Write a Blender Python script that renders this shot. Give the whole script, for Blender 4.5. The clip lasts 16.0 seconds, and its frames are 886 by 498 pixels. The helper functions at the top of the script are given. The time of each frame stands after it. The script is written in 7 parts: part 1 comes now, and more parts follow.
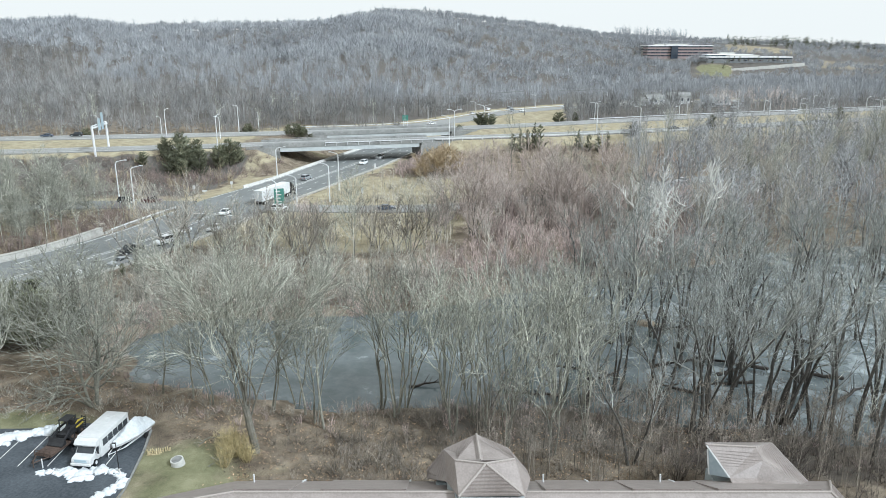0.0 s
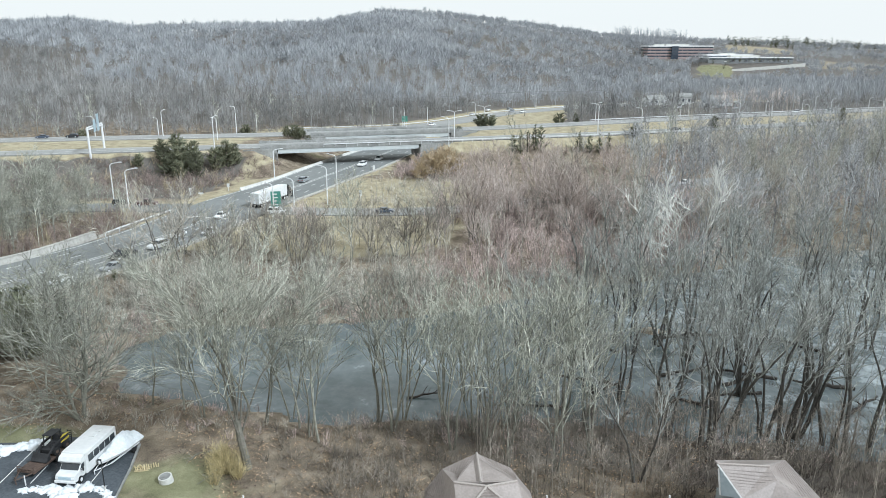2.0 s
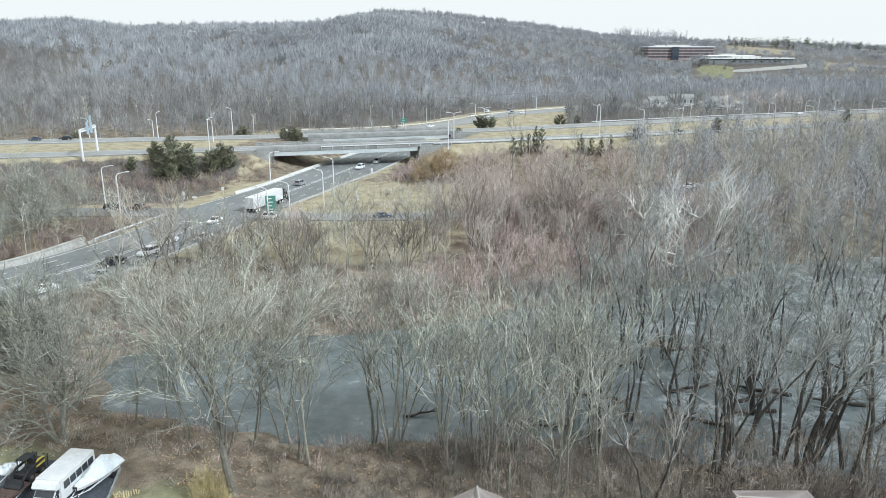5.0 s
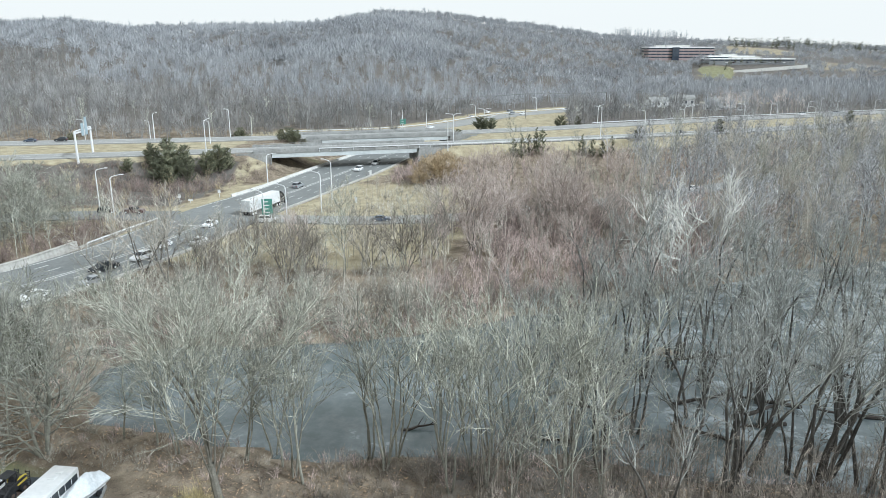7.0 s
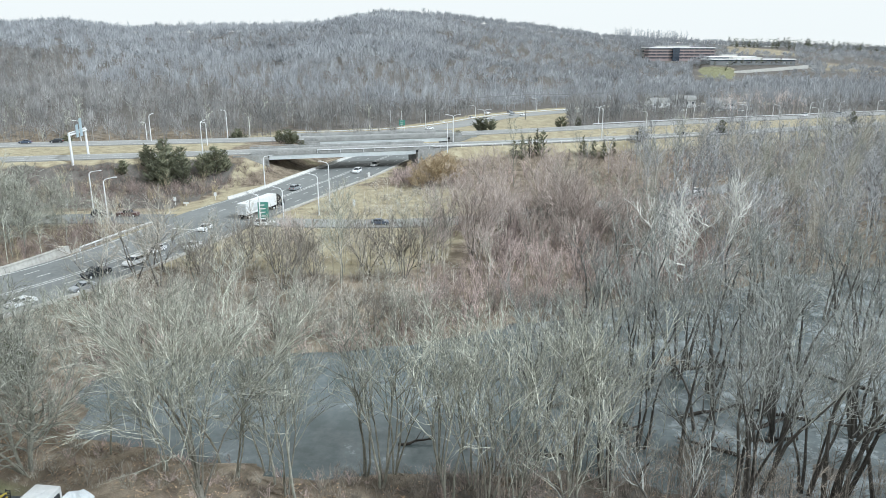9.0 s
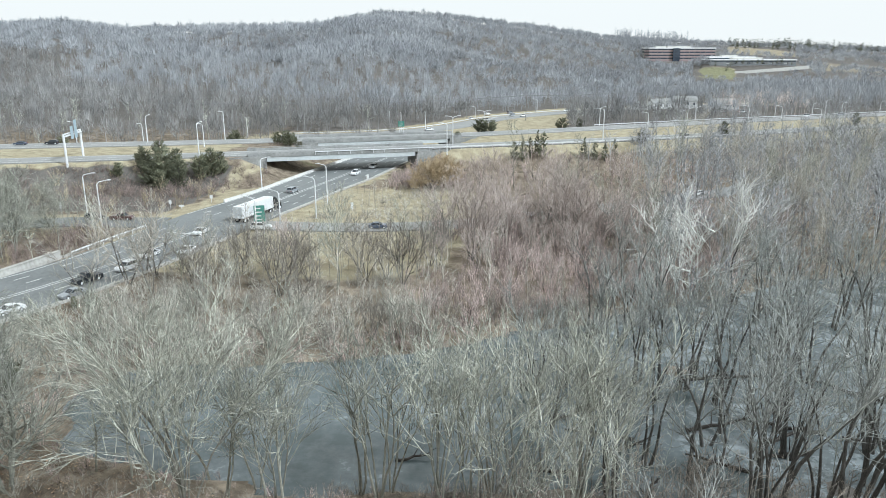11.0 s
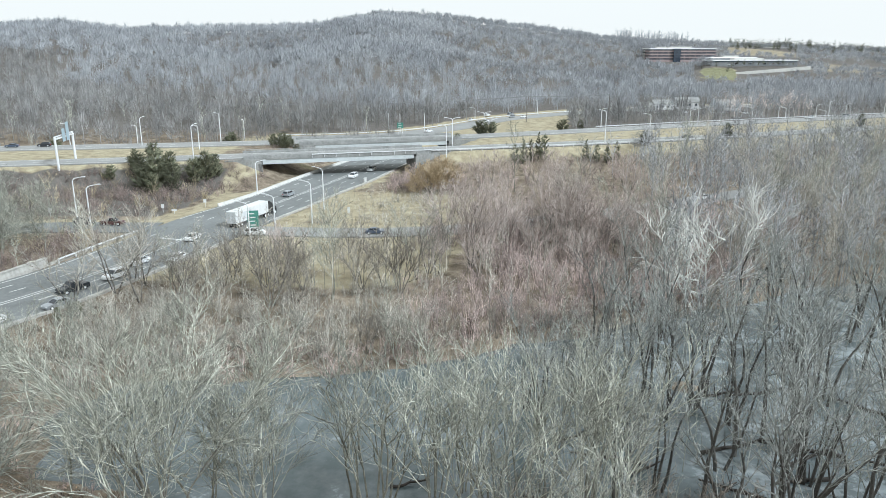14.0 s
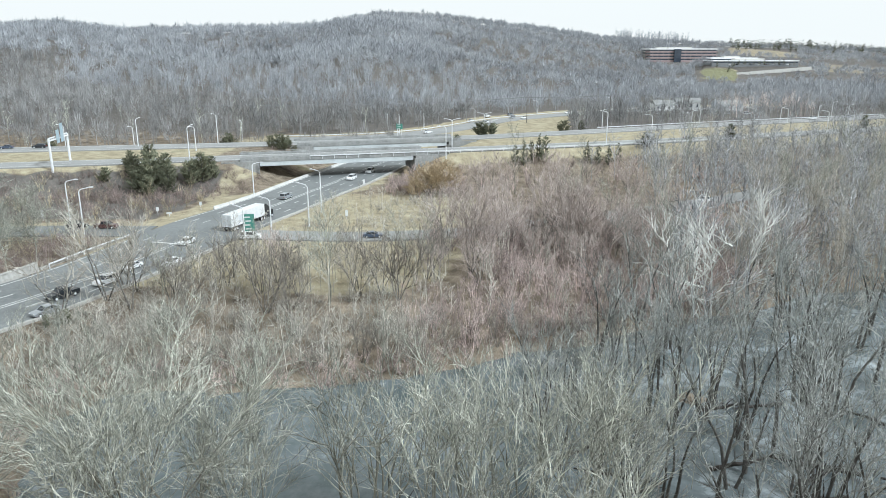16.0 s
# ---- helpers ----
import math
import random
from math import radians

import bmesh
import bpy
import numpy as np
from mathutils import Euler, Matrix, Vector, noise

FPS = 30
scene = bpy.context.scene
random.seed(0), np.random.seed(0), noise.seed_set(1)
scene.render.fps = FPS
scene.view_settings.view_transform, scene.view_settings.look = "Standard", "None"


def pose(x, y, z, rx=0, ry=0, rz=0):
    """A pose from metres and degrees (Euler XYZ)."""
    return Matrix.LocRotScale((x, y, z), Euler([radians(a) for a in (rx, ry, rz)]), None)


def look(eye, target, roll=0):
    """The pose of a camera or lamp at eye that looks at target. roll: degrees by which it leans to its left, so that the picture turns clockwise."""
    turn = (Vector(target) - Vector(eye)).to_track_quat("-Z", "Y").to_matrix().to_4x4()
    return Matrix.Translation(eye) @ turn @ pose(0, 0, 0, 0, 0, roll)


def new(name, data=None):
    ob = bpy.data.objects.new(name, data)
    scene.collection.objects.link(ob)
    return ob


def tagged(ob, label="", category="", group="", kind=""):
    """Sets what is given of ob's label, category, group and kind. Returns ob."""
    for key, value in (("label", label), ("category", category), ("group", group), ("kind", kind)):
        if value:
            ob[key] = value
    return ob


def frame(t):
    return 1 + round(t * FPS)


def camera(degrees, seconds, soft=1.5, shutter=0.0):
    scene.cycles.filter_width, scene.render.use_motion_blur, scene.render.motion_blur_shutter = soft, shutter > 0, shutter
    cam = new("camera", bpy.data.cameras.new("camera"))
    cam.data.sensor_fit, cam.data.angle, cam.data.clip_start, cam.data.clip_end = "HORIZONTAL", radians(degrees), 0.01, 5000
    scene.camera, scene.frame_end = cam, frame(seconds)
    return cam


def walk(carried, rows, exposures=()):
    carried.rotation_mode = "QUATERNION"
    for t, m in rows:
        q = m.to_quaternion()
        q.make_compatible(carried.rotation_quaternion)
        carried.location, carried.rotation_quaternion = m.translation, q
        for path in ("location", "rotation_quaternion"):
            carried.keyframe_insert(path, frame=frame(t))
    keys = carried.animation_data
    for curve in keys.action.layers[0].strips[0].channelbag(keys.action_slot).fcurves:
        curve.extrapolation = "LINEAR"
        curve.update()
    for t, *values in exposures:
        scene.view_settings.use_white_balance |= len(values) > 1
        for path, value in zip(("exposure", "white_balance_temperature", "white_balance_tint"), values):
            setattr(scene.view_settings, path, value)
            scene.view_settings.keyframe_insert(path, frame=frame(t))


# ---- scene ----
# ---------------------------------------------------------------- camera
cam = camera(64.0, 16.0, soft=0.5)
TRAVEL, EYE, TILT = 24.0, 43.5, -15.62


def flight(t):
    """A level flight ahead, with the slight drift of the gimbal."""
    s = t / 16.0
    depth = 0.965 * s + 0.0235 * s * s + 0.0115 * s ** 3
    lift = (341.3 * s + 51.0 * s * s - 26.9 * s ** 3) / 1255.0
    side = (39.3 * s + 14.6 * s * s - 4.7 * s ** 3) / 1255.0
    cp, sp = math.cos(radians(TILT)), math.sin(radians(-TILT))
    pitch = TILT + 0.282 * s - 0.034 * s * s
    yaw = 0.139 * s - 0.043 * s * s
    return pose(TRAVEL * side, TRAVEL * (depth * cp + lift * sp), EYE + TRAVEL * (lift * cp - depth * sp), 90 + pitch, 0, -yaw)


walk(cam, [(k * 0.5, flight(k * 0.5)) for k in range(33)], [(0.0, 0.0, 5650, 2), (16.0, 0.05, 5650, 2)])

# ---------------------------------------------------------------- sky and light
SUN_ELEV, SUN_AZ = radians(40), radians(122)
world = bpy.data.worlds.new("overcast_sky")
scene.world = world
world.use_nodes = True
wn, wl = world.node_tree.nodes, world.node_tree.links
wn.clear()
sky = wn.new("ShaderNodeTexSky")
sky.sky_type = "NISHITA"
sky.sun_disc = False
sky.sun_elevation, sky.sun_rotation = SUN_ELEV, SUN_AZ
sky.air_density, sky.dust_density, sky.ozone_density = 1.0, 4.0, 1.0
veil = wn.new("ShaderNodeMix")
veil.data_type = "RGBA"
veil.inputs[0].default_value = 0.965
veil.inputs[7].default_value = (9.65, 9.05, 8.4, 1)
bg = wn.new("ShaderNodeBackground")
bg.inputs[1].default_value = 0.104
wo = wn.new("ShaderNodeOutputWorld")
wl.new(sky.outputs[0], veil.inputs[6])
wl.new(veil.outputs[2], bg.inputs[0])
wl.new(bg.outputs[0], wo.inputs[0])

sun_data = bpy.data.lights.new("sun", "SUN")
sun_data.energy, sun_data.angle, sun_data.color = 3.7, radians(7), (1.0, 0.985, 0.99)
sun = new("sun", sun_data)
sun.matrix_world = look((0, 0, 0), (-math.sin(SUN_AZ) * math.cos(SUN_ELEV), -math.cos(SUN_AZ) * math.cos(SUN_ELEV), -math.sin(SUN_ELEV)))

# ---------------------------------------------------------------- materials
def node_mat(name):
    m = bpy.data.materials.new(name)
    m.use_nodes = True
    nt = m.node_tree
    return m, nt, nt.nodes["Principled BSDF"]


def ramp_node(nt, stops):
    r = nt.nodes.new("ShaderNodeValToRGB")
    el = r.color_ramp.elements
    while len(el) < len(stops):
        el.new(0.5)
    for e, (p, c) in zip(el, stops):
        e.position, e.color = p, (*c, 1)
    return r


def noise_node(nt, scale, detail=4.0, rough=0.55, space="Object"):
    tc = nt.nodes.new("ShaderNodeTexCoord")
    if space == "World":
        tc = nt.nodes.new("ShaderNodeNewGeometry")
    n = nt.nodes.new("ShaderNodeTexNoise")
    n.inputs["Scale"].default_value, n.inputs["Detail"].default_value, n.inputs["Roughness"].default_value = scale, detail, rough
    nt.links.new(tc.outputs["Position" if space == "World" else "Object"], n.inputs["Vector"])
    return n


def mix_node(nt, fac, a, b, kind="MIX"):
    m = nt.nodes.new("ShaderNodeMix")
    m.data_type, m.blend_type = "RGBA", kind
    for sock, v in ((m.inputs[0], fac), (m.inputs[6], a), (m.inputs[7], b)):
        if isinstance(v, (int, float)):
            sock.default_value = v
        elif isinstance(v, tuple):
            sock.default_value = (*v, 1)
        else:
            nt.links.new(v, sock)
    return m.outputs[2]


def surf(name, dark, light, fine=20.0, coarse=2.0, rough=0.85, bump=0.2, metal=0.0, vary=0.0, island=0.0, space="Object", spec=0.3, dist=0.02):
    """Two scales of noise between two colours, with relief; vary: change from object to object; island: from piece to piece."""
    m, nt, b = node_mat(name)
    n1, n2 = noise_node(nt, fine, 5, space=space), noise_node(nt, coarse, 3, space=space)
    add = nt.nodes.new("ShaderNodeMath")
    add.operation = "MULTIPLY_ADD"
    add.inputs[1].default_value = 0.5
    nt.links.new(n1.outputs[0], add.inputs[0])
    half = nt.nodes.new("ShaderNodeMath")
    half.operation = "MULTIPLY"
    half.inputs[1].default_value = 0.5
    nt.links.new(n2.outputs[0], half.inputs[0])
    nt.links.new(half.outputs[0], add.inputs[2])
    r = ramp_node(nt, [(0.32, dark), (0.68, light)])
    nt.links.new(add.outputs[0], r.inputs[0])
    col = r.outputs[0]
    for amount, node, out in ((vary, "ShaderNodeObjectInfo", "Random"), (island, "ShaderNodeNewGeometry", "Random Per Island")):
        if amount:
            src = nt.nodes.new(node)
            mr = nt.nodes.new("ShaderNodeMapRange")
            mr.inputs[3].default_value, mr.inputs[4].default_value = 1 - amount, 1 + amount
            nt.links.new(src.outputs[out], mr.inputs[0])
            mul = nt.nodes.new("ShaderNodeVectorMath")
            mul.operation = "SCALE"
            nt.links.new(col, mul.inputs[0])
            nt.links.new(mr.outputs[0], mul.inputs["Scale"])
            col = mul.outputs[0]
    if island:
        # plants of one thicket differ from each other
        at = nt.nodes.new("ShaderNodeAttribute")
        at.attribute_name = "tone"
        one = nt.nodes.new("ShaderNodeMath")
        one.operation = "ADD"
        one.inputs[1].default_value = 1.0
        nt.links.new(at.outputs["Fac"], one.inputs[0])
        mul = nt.nodes.new("ShaderNodeVectorMath")
        mul.operation = "SCALE"
        nt.links.new(col, mul.inputs[0])
        nt.links.new(one.outputs[0], mul.inputs["Scale"])
        col = mul.outputs[0]
    nt.links.new(col, b.inputs["Base Color"])
    b.inputs["Roughness"].default_value, b.inputs["Metallic"].default_value = rough, metal
    b.inputs["Specular IOR Level"].default_value = spec
    if bump:
        bp = nt.nodes.new("ShaderNodeBump")
        bp.inputs["Strength"].default_value, bp.inputs["Distance"].default_value = bump, dist
        nt.links.new(n1.outputs[0], bp.inputs["Height"])
        nt.links.new(bp.outputs[0], b.inputs["Normal"])
    return m


M = {
    "bark_grey": surf("bark_grey", (0.13, 0.128, 0.105), (0.36, 0.35, 0.29), 9, 1.2, 0.95, 0.4, vary=0.2, island=0.2),
    "bark_brown": surf("bark_brown", (0.085, 0.078, 0.064), (0.25, 0.235, 0.195), 9, 1.2, 0.95, 0.4, vary=0.1, island=0.15),
    "bark_dark": surf("bark_dark", (0.042, 0.04, 0.036), (0.15, 0.141, 0.125), 9, 1.0, 0.95, 0.4, vary=0.2, island=0.2),
    "bark_mid": surf("bark_mid", (0.07, 0.064, 0.057), (0.24, 0.222, 0.196), 9, 1.0, 0.95, 0.3, vary=0.25, island=0.25),
    "bark_pale": surf("bark_pale", (0.5, 0.49, 0.45), (0.78, 0.77, 0.72), 6, 0.8, 0.9, 0.2, island=0.12),
    "twig_grey": surf("twig_grey", (0.112, 0.116, 0.094), (0.525, 0.522, 0.445), 4, 0.5, 0.95, 0, vary=0.2, island=0.5),
    "twig_dark": surf("twig_dark", (0.14, 0.145, 0.134), (0.45, 0.458, 0.425), 4, 0.5, 0.95, 0, vary=0.2, island=0.42),
    "twig_red": surf("twig_red", (0.28, 0.222, 0.2), (0.6, 0.486, 0.44), 3, 0.15, 0.95, 0, vary=0.2, island=0.5),
    "twig_plum": surf("twig_plum", (0.15, 0.115, 0.10), (0.31, 0.25, 0.22), 3, 0.2, 0.95, 0, island=0.45),
    "twig_blue": surf("twig_blue", (0.195, 0.198, 0.2), (0.4, 0.4, 0.395), 3, 0.2, 0.95, 0, island=0.42),
    "twig_bank": surf("twig_bank", (0.125, 0.108, 0.088), (0.33, 0.29, 0.24), 3, 0.2, 0.95, 0, island=0.45),
    "asphalt_hwy": surf("asphalt_hwy", (0.22, 0.222, 0.215), (0.33, 0.33, 0.316), 1.5, 0.08, 0.9, 0.1, space="World"),
    "twig_rose": surf("twig_rose", (0.25, 0.232, 0.198), (0.56, 0.525, 0.455), 3, 0.2, 0.95, 0, island=0.45),
    "twig_tan": surf("twig_tan", (0.3, 0.25, 0.16), (0.5, 0.43, 0.3), 3, 0.3, 0.95, 0, island=0.3),
    "twig_straw": surf("twig_straw", (0.30, 0.24, 0.12), (0.52, 0.44, 0.24), 3, 0.3, 0.95, 0, island=0.3),
    "twig_gold": surf("twig_gold", (0.29, 0.225, 0.14), (0.52, 0.42, 0.28), 3, 0.3, 0.95, 0, island=0.35),
    "twig_mid": surf("twig_mid", (0.125, 0.113, 0.095), (0.36, 0.328, 0.282), 3, 0.3, 0.95, 0, vary=0.3, island=0.35),
    "twig_pale": surf("twig_pale", (0.34, 0.335, 0.31), (0.56, 0.555, 0.52), 4, 0.5, 0.95, 0, island=0.2),
    "twig_pink": surf("twig_pink", (0.26, 0.22, 0.195), (0.57, 0.496, 0.45), 3, 0.2, 0.95, 0, vary=0.2, island=0.4),
    "twig_brown": surf("twig_brown", (0.07, 0.058, 0.05), (0.20, 0.17, 0.145), 3, 0.3, 0.95, 0, island=0.45),
    # Hill woods: distance haze is put into this paler, bluish base colour.
    "wood_hazed": surf("wood_hazed", (0.258, 0.268, 0.282), (0.432, 0.443, 0.456), 0.02, 0.006, 0.95, 0, island=0.09, space="World"),
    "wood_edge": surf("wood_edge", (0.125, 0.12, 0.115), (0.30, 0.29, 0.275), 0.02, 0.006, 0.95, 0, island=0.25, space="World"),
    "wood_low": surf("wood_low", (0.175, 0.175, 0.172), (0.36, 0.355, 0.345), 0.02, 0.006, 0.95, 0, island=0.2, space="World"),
    "needles": surf("needles", (0.07, 0.078, 0.052), (0.205, 0.205, 0.135), 3, 0.5, 0.9, 0, vary=0.3, island=0.35),
    "asphalt": surf("asphalt", (0.138, 0.145, 0.142), (0.222, 0.231, 0.226), 1.5, 0.08, 0.9, 0.1, space="World"),
    "asphalt_lot": surf("asphalt_lot", (0.03, 0.036, 0.043), (0.105, 0.118, 0.132), 4.0, 0.22, 0.75, 0.1, space="World"),
    "parapet": surf("parapet", (0.27, 0.262, 0.24), (0.50, 0.485, 0.445), 1.6, 0.25, 0.9, 0.15, space="World"),
    "concrete": surf("concrete", (0.44, 0.435, 0.41), (0.66, 0.65, 0.61), 3, 0.4, 0.9, 0.15, space="World"),
    "paint_line": surf("paint_line", (0.55, 0.55, 0.53), (0.75, 0.75, 0.72), 2, 0.5, 0.8, 0, space="World"),
    "galv": surf("galv", (0.62, 0.63, 0.64), (0.78, 0.79, 0.79), 5, 0.8, 0.5, 0, metal=0.1),
    "shingle": surf("shingle", (0.215, 0.183, 0.166), (0.34, 0.297, 0.274), 6, 0.8, 0.45, 0.15, vary=0.03, spec=0.75),
    "trim_white": surf("trim_white", (0.56, 0.57, 0.57), (0.7, 0.7, 0.69), 4, 0.7, 0.6, 0.05),
    "siding": surf("siding", (0.30, 0.33, 0.33), (0.42, 0.45, 0.45), 3, 0.6, 0.75, 0.05),
    "white_body": surf("white_body", (0.58, 0.59, 0.59), (0.7, 0.7, 0.69), 2, 0.5, 0.35, 0, spec=0.5),
    "wrap": surf("wrap", (0.5, 0.54, 0.56), (0.7, 0.72, 0.73), 5, 1.5, 0.45, 0.5, spec=0.5, dist=0.08),
    "black": surf("black", (0.015, 0.015, 0.016), (0.04, 0.04, 0.042), 6, 1, 0.6, 0.1),
    "tyre": surf("tyre", (0.012, 0.012, 0.013), (0.03, 0.03, 0.03), 10, 2, 0.9, 0.2),
    "glass_dark": surf("glass_dark", (0.02, 0.025, 0.03), (0.05, 0.055, 0.06), 1, 0.3, 0.08, 0, spec=0.6),
    "rust": surf("rust", (0.05, 0.037, 0.031), (0.125, 0.088, 0.07), 6, 1, 0.85, 0.2),
    "yellow": surf("yellow", (0.42, 0.33, 0.05), (0.60, 0.48, 0.09), 4, 1, 0.5, 0),
    "snow": surf("snow", (0.56, 0.6, 0.63), (0.78, 0.79, 0.8), 5, 0.9, 0.6, 0.5, dist=0.05),
    "leaf_litter": surf("leaf_litter", (0.07, 0.05, 0.04), (0.2, 0.15, 0.115), 5, 0.4, 0.95, 0.4, island=0.4),
    "leaf_fresh": surf("leaf_fresh", (0.24, 0.165, 0.1), (0.44, 0.32, 0.21), 5, 0.4, 0.95, 0, island=0.5),
    "sign_green": surf("sign_green", (0.06, 0.19, 0.155), (0.09, 0.25, 0.205), 2, 0.5, 0.5, 0),
    # Brown brick, its tone lightened to stand for haze at the far office.
    "brick": surf("brick", (0.27, 0.215, 0.21), (0.38, 0.31, 0.30), 1, 0.2, 0.9, 0),
}


def paint(name, c, rough=0.3, metal=0.0):
    return surf(name, tuple(x * 0.85 for x in c), c, 1.5, 0.4, rough, 0, metal=metal, spec=0.5)


def ground_mat():
    """Leaf litter, dry grass and lawn by the cover attributes, broken up by noise."""
    m, nt, b = node_mat("ground_cover")
    n1, n2, n3 = noise_node(nt, 11.0, 6, 0.75, "World"), noise_node(nt, 0.12, 4, 0.6, "World"), noise_node(nt, 7.0, 3, 0.6, "World")
    litter = ramp_node(nt, [(0.37, (0.065, 0.052, 0.04)), (0.5, (0.195, 0.161, 0.12)), (0.63, (0.39, 0.328, 0.248))])
    dry = ramp_node(nt, [(0.34, (0.16, 0.13, 0.088)), (0.46, (0.29, 0.25, 0.168)), (0.56, (0.40, 0.36, 0.25)), (0.68, (0.52, 0.475, 0.35))])
    blend = nt.nodes.new("ShaderNodeMath")
    blend.operation = "MULTIPLY_ADD"
    blend.inputs[1].default_value = 0.55
    half = nt.nodes.new("ShaderNodeMath")
    half.operation = "MULTIPLY"
    half.inputs[1].default_value = 0.45
    n4 = noise_node(nt, 0.33, 5, 0.6, "World")
    nt.links.new(n4.outputs[0], half.inputs[0])
    nt.links.new(n1.outputs[0], blend.inputs[0])
    nt.links.new(half.outputs[0], blend.inputs[2])
    nt.links.new(blend.outputs[0], dry.inputs[0])
    lawn = ramp_node(nt, [(0.37, (0.105, 0.105, 0.06)), (0.5, (0.195, 0.194, 0.112)), (0.63, (0.31, 0.302, 0.192))])
    nt.links.new(blend.outputs[0], lawn.inputs[0])
    nt.links.new(blend.outputs[0], litter.inputs[0])
    wood = ramp_node(nt, [(0.35, (0.085, 0.078, 0.07)), (0.65, (0.19, 0.175, 0.157))])
    nt.links.new(blend.outputs[0], wood.inputs[0])
    col = litter.outputs[0]
    for key, src in (("dry", dry), ("lawn", lawn), ("wood", wood)):
        at = nt.nodes.new("ShaderNodeAttribute")
        at.attribute_name = key
        edge = nt.nodes.new("ShaderNodeMath")
        edge.operation = "MULTIPLY_ADD"
        edge.inputs[1].default_value = 0.9
        nt.links.new(n2.outputs[0], edge.inputs[0])
        edge.inputs[2].default_value = -0.45
        plus = nt.nodes.new("ShaderNodeMath")
        plus.operation = "ADD"
        plus.use_clamp = True
        nt.links.new(at.outputs["Fac"], plus.inputs[0])
        nt.links.new(edge.outputs[0], plus.inputs[1])
        rr = ramp_node(nt, [(0.38, (0, 0, 0)), (0.62, (1, 1, 1))])
        nt.links.new(plus.outputs[0], rr.inputs[0])
        col = mix_node(nt, rr.outputs[0], col, src.outputs[0])
    nt.links.new(col, b.inputs["Base Color"])
    b.inputs["Roughness"].default_value = 0.97
    b.inputs["Specular IOR Level"].default_value = 0.15
    bp = nt.nodes.new("ShaderNodeBump")
    bp.inputs["Strength"].default_value, bp.inputs["Distance"].default_value = 0.6, 0.12
    nt.links.new(n3.outputs[0], bp.inputs["Height"])
    nt.links.new(bp.outputs[0], b.inputs["Normal"])
    return m


def pond_mat():
    """Dark meltwater with plates of grey ice, more of them in the flooded wood to the east."""
    m, nt, b = node_mat("pond_ice")
    n1, n2 = noise_node(nt, 0.16, 7, 0.68, "World"), noise_node(nt, 0.9, 4, 0.6, "World")
    geo = nt.nodes.new("ShaderNodeNewGeometry")
    sep = nt.nodes.new("ShaderNodeSeparateXYZ")
    nt.links.new(geo.outputs["Position"], sep.inputs[0])
    east = nt.nodes.new("ShaderNodeMapRange")
    east.inputs[1].default_value, east.inputs[2].default_value, east.inputs[3].default_value, east.inputs[4].default_value = 8, 40, -0.06, 0.05
    nt.links.new(sep.outputs[0], east.inputs[0])
    add = nt.nodes.new("ShaderNodeMath")
    add.operation = "MULTIPLY_ADD"
    add.inputs[1].default_value = 0.2
    nt.links.new(n2.outputs[0], add.inputs[0])
    nt.links.new(n1.outputs[0], add.inputs[2])
    tot = nt.nodes.new("ShaderNodeMath")
    tot.operation = "ADD"
    nt.links.new(add.outputs[0], tot.inputs[0])
    nt.links.new(east.outputs[0], tot.inputs[1])
    r = ramp_node(nt, [(0.44, (0.08, 0.1, 0.1)), (0.56, (0.115, 0.135, 0.137)), (0.66, (0.15, 0.172, 0.176)), (0.72, (0.23, 0.257, 0.263)), (0.84, (0.4, 0.44, 0.455))])
    nt.links.new(tot.outputs[0], r.inputs[0])
    nt.links.new(r.outputs[0], b.inputs["Base Color"])
    rr = ramp_node(nt, [(0.50, (0.06, 0.06, 0.06)), (0.72, (0.32, 0.32, 0.32))])
    nt.links.new(tot.outputs[0], rr.inputs[0])
    nt.links.new(rr.outputs[0], b.inputs["Roughness"])
    b.inputs["IOR"].default_value = 1.33
    b.inputs["Specular IOR Level"].default_value = 0.6
    bp = nt.nodes.new("ShaderNodeBump")
    bp.inputs["Strength"].default_value, bp.inputs["Distance"].default_value = 0.08, 0.03
    nt.links.new(n2.outputs[0], bp.inputs["Height"])
    nt.links.new(bp.outputs[0], b.inputs["Normal"])
    return m

# ---------------------------------------------------------------- helpers for meshes
def mesh_of(name, verts, faces, mat):
    me = bpy.data.meshes.new(name)
    me.from_pydata([tuple(v) for v in verts], [], faces)
    me.materials.append(mat)
    return me


def part(name, bm, mat, parent=None, label="", m=None, smooth=False):
    """Links a bmesh, or a ready mesh, as one mesh object under a thing or a part."""
    if isinstance(bm, bmesh.types.BMesh):
        me = bpy.data.meshes.new(name)
        bm.normal_update()
        bm.to_mesh(me)
        bm.free()
        me.materials.append(mat)
    else:
        me = bm
    if smooth:
        me.polygons.foreach_set("use_smooth", [True] * len(me.polygons))
    ob = new(name, me)
    if parent is not None:
        ob.parent = parent
    if m is not None:
        ob.matrix_basis = m
    if label:
        ob["label"] = label
    return ob


def box(bm, x0, y0, z0, x1, y1, z1, bevel=0.0, m=None):
    r = bmesh.ops.create_cube(bm, size=1)
    vs = r["verts"]
    bmesh.ops.transform(bm, verts=vs, matrix=Matrix.Translation(((x0 + x1) / 2, (y0 + y1) / 2, (z0 + z1) / 2)) @ Matrix.Diagonal((x1 - x0, y1 - y0, z1 - z0, 1)))
    if bevel:
        es = list({e for v in vs for e in v.link_edges})
        vs = list({v for f in bmesh.ops.bevel(bm, geom=es, offset=bevel, segments=2, affect="EDGES", profile=0.6)["faces"] for v in f.verts} | {v for v in vs if v.is_valid})
    if m is not None:
        bmesh.ops.transform(bm, verts=vs, matrix=m)
    return vs


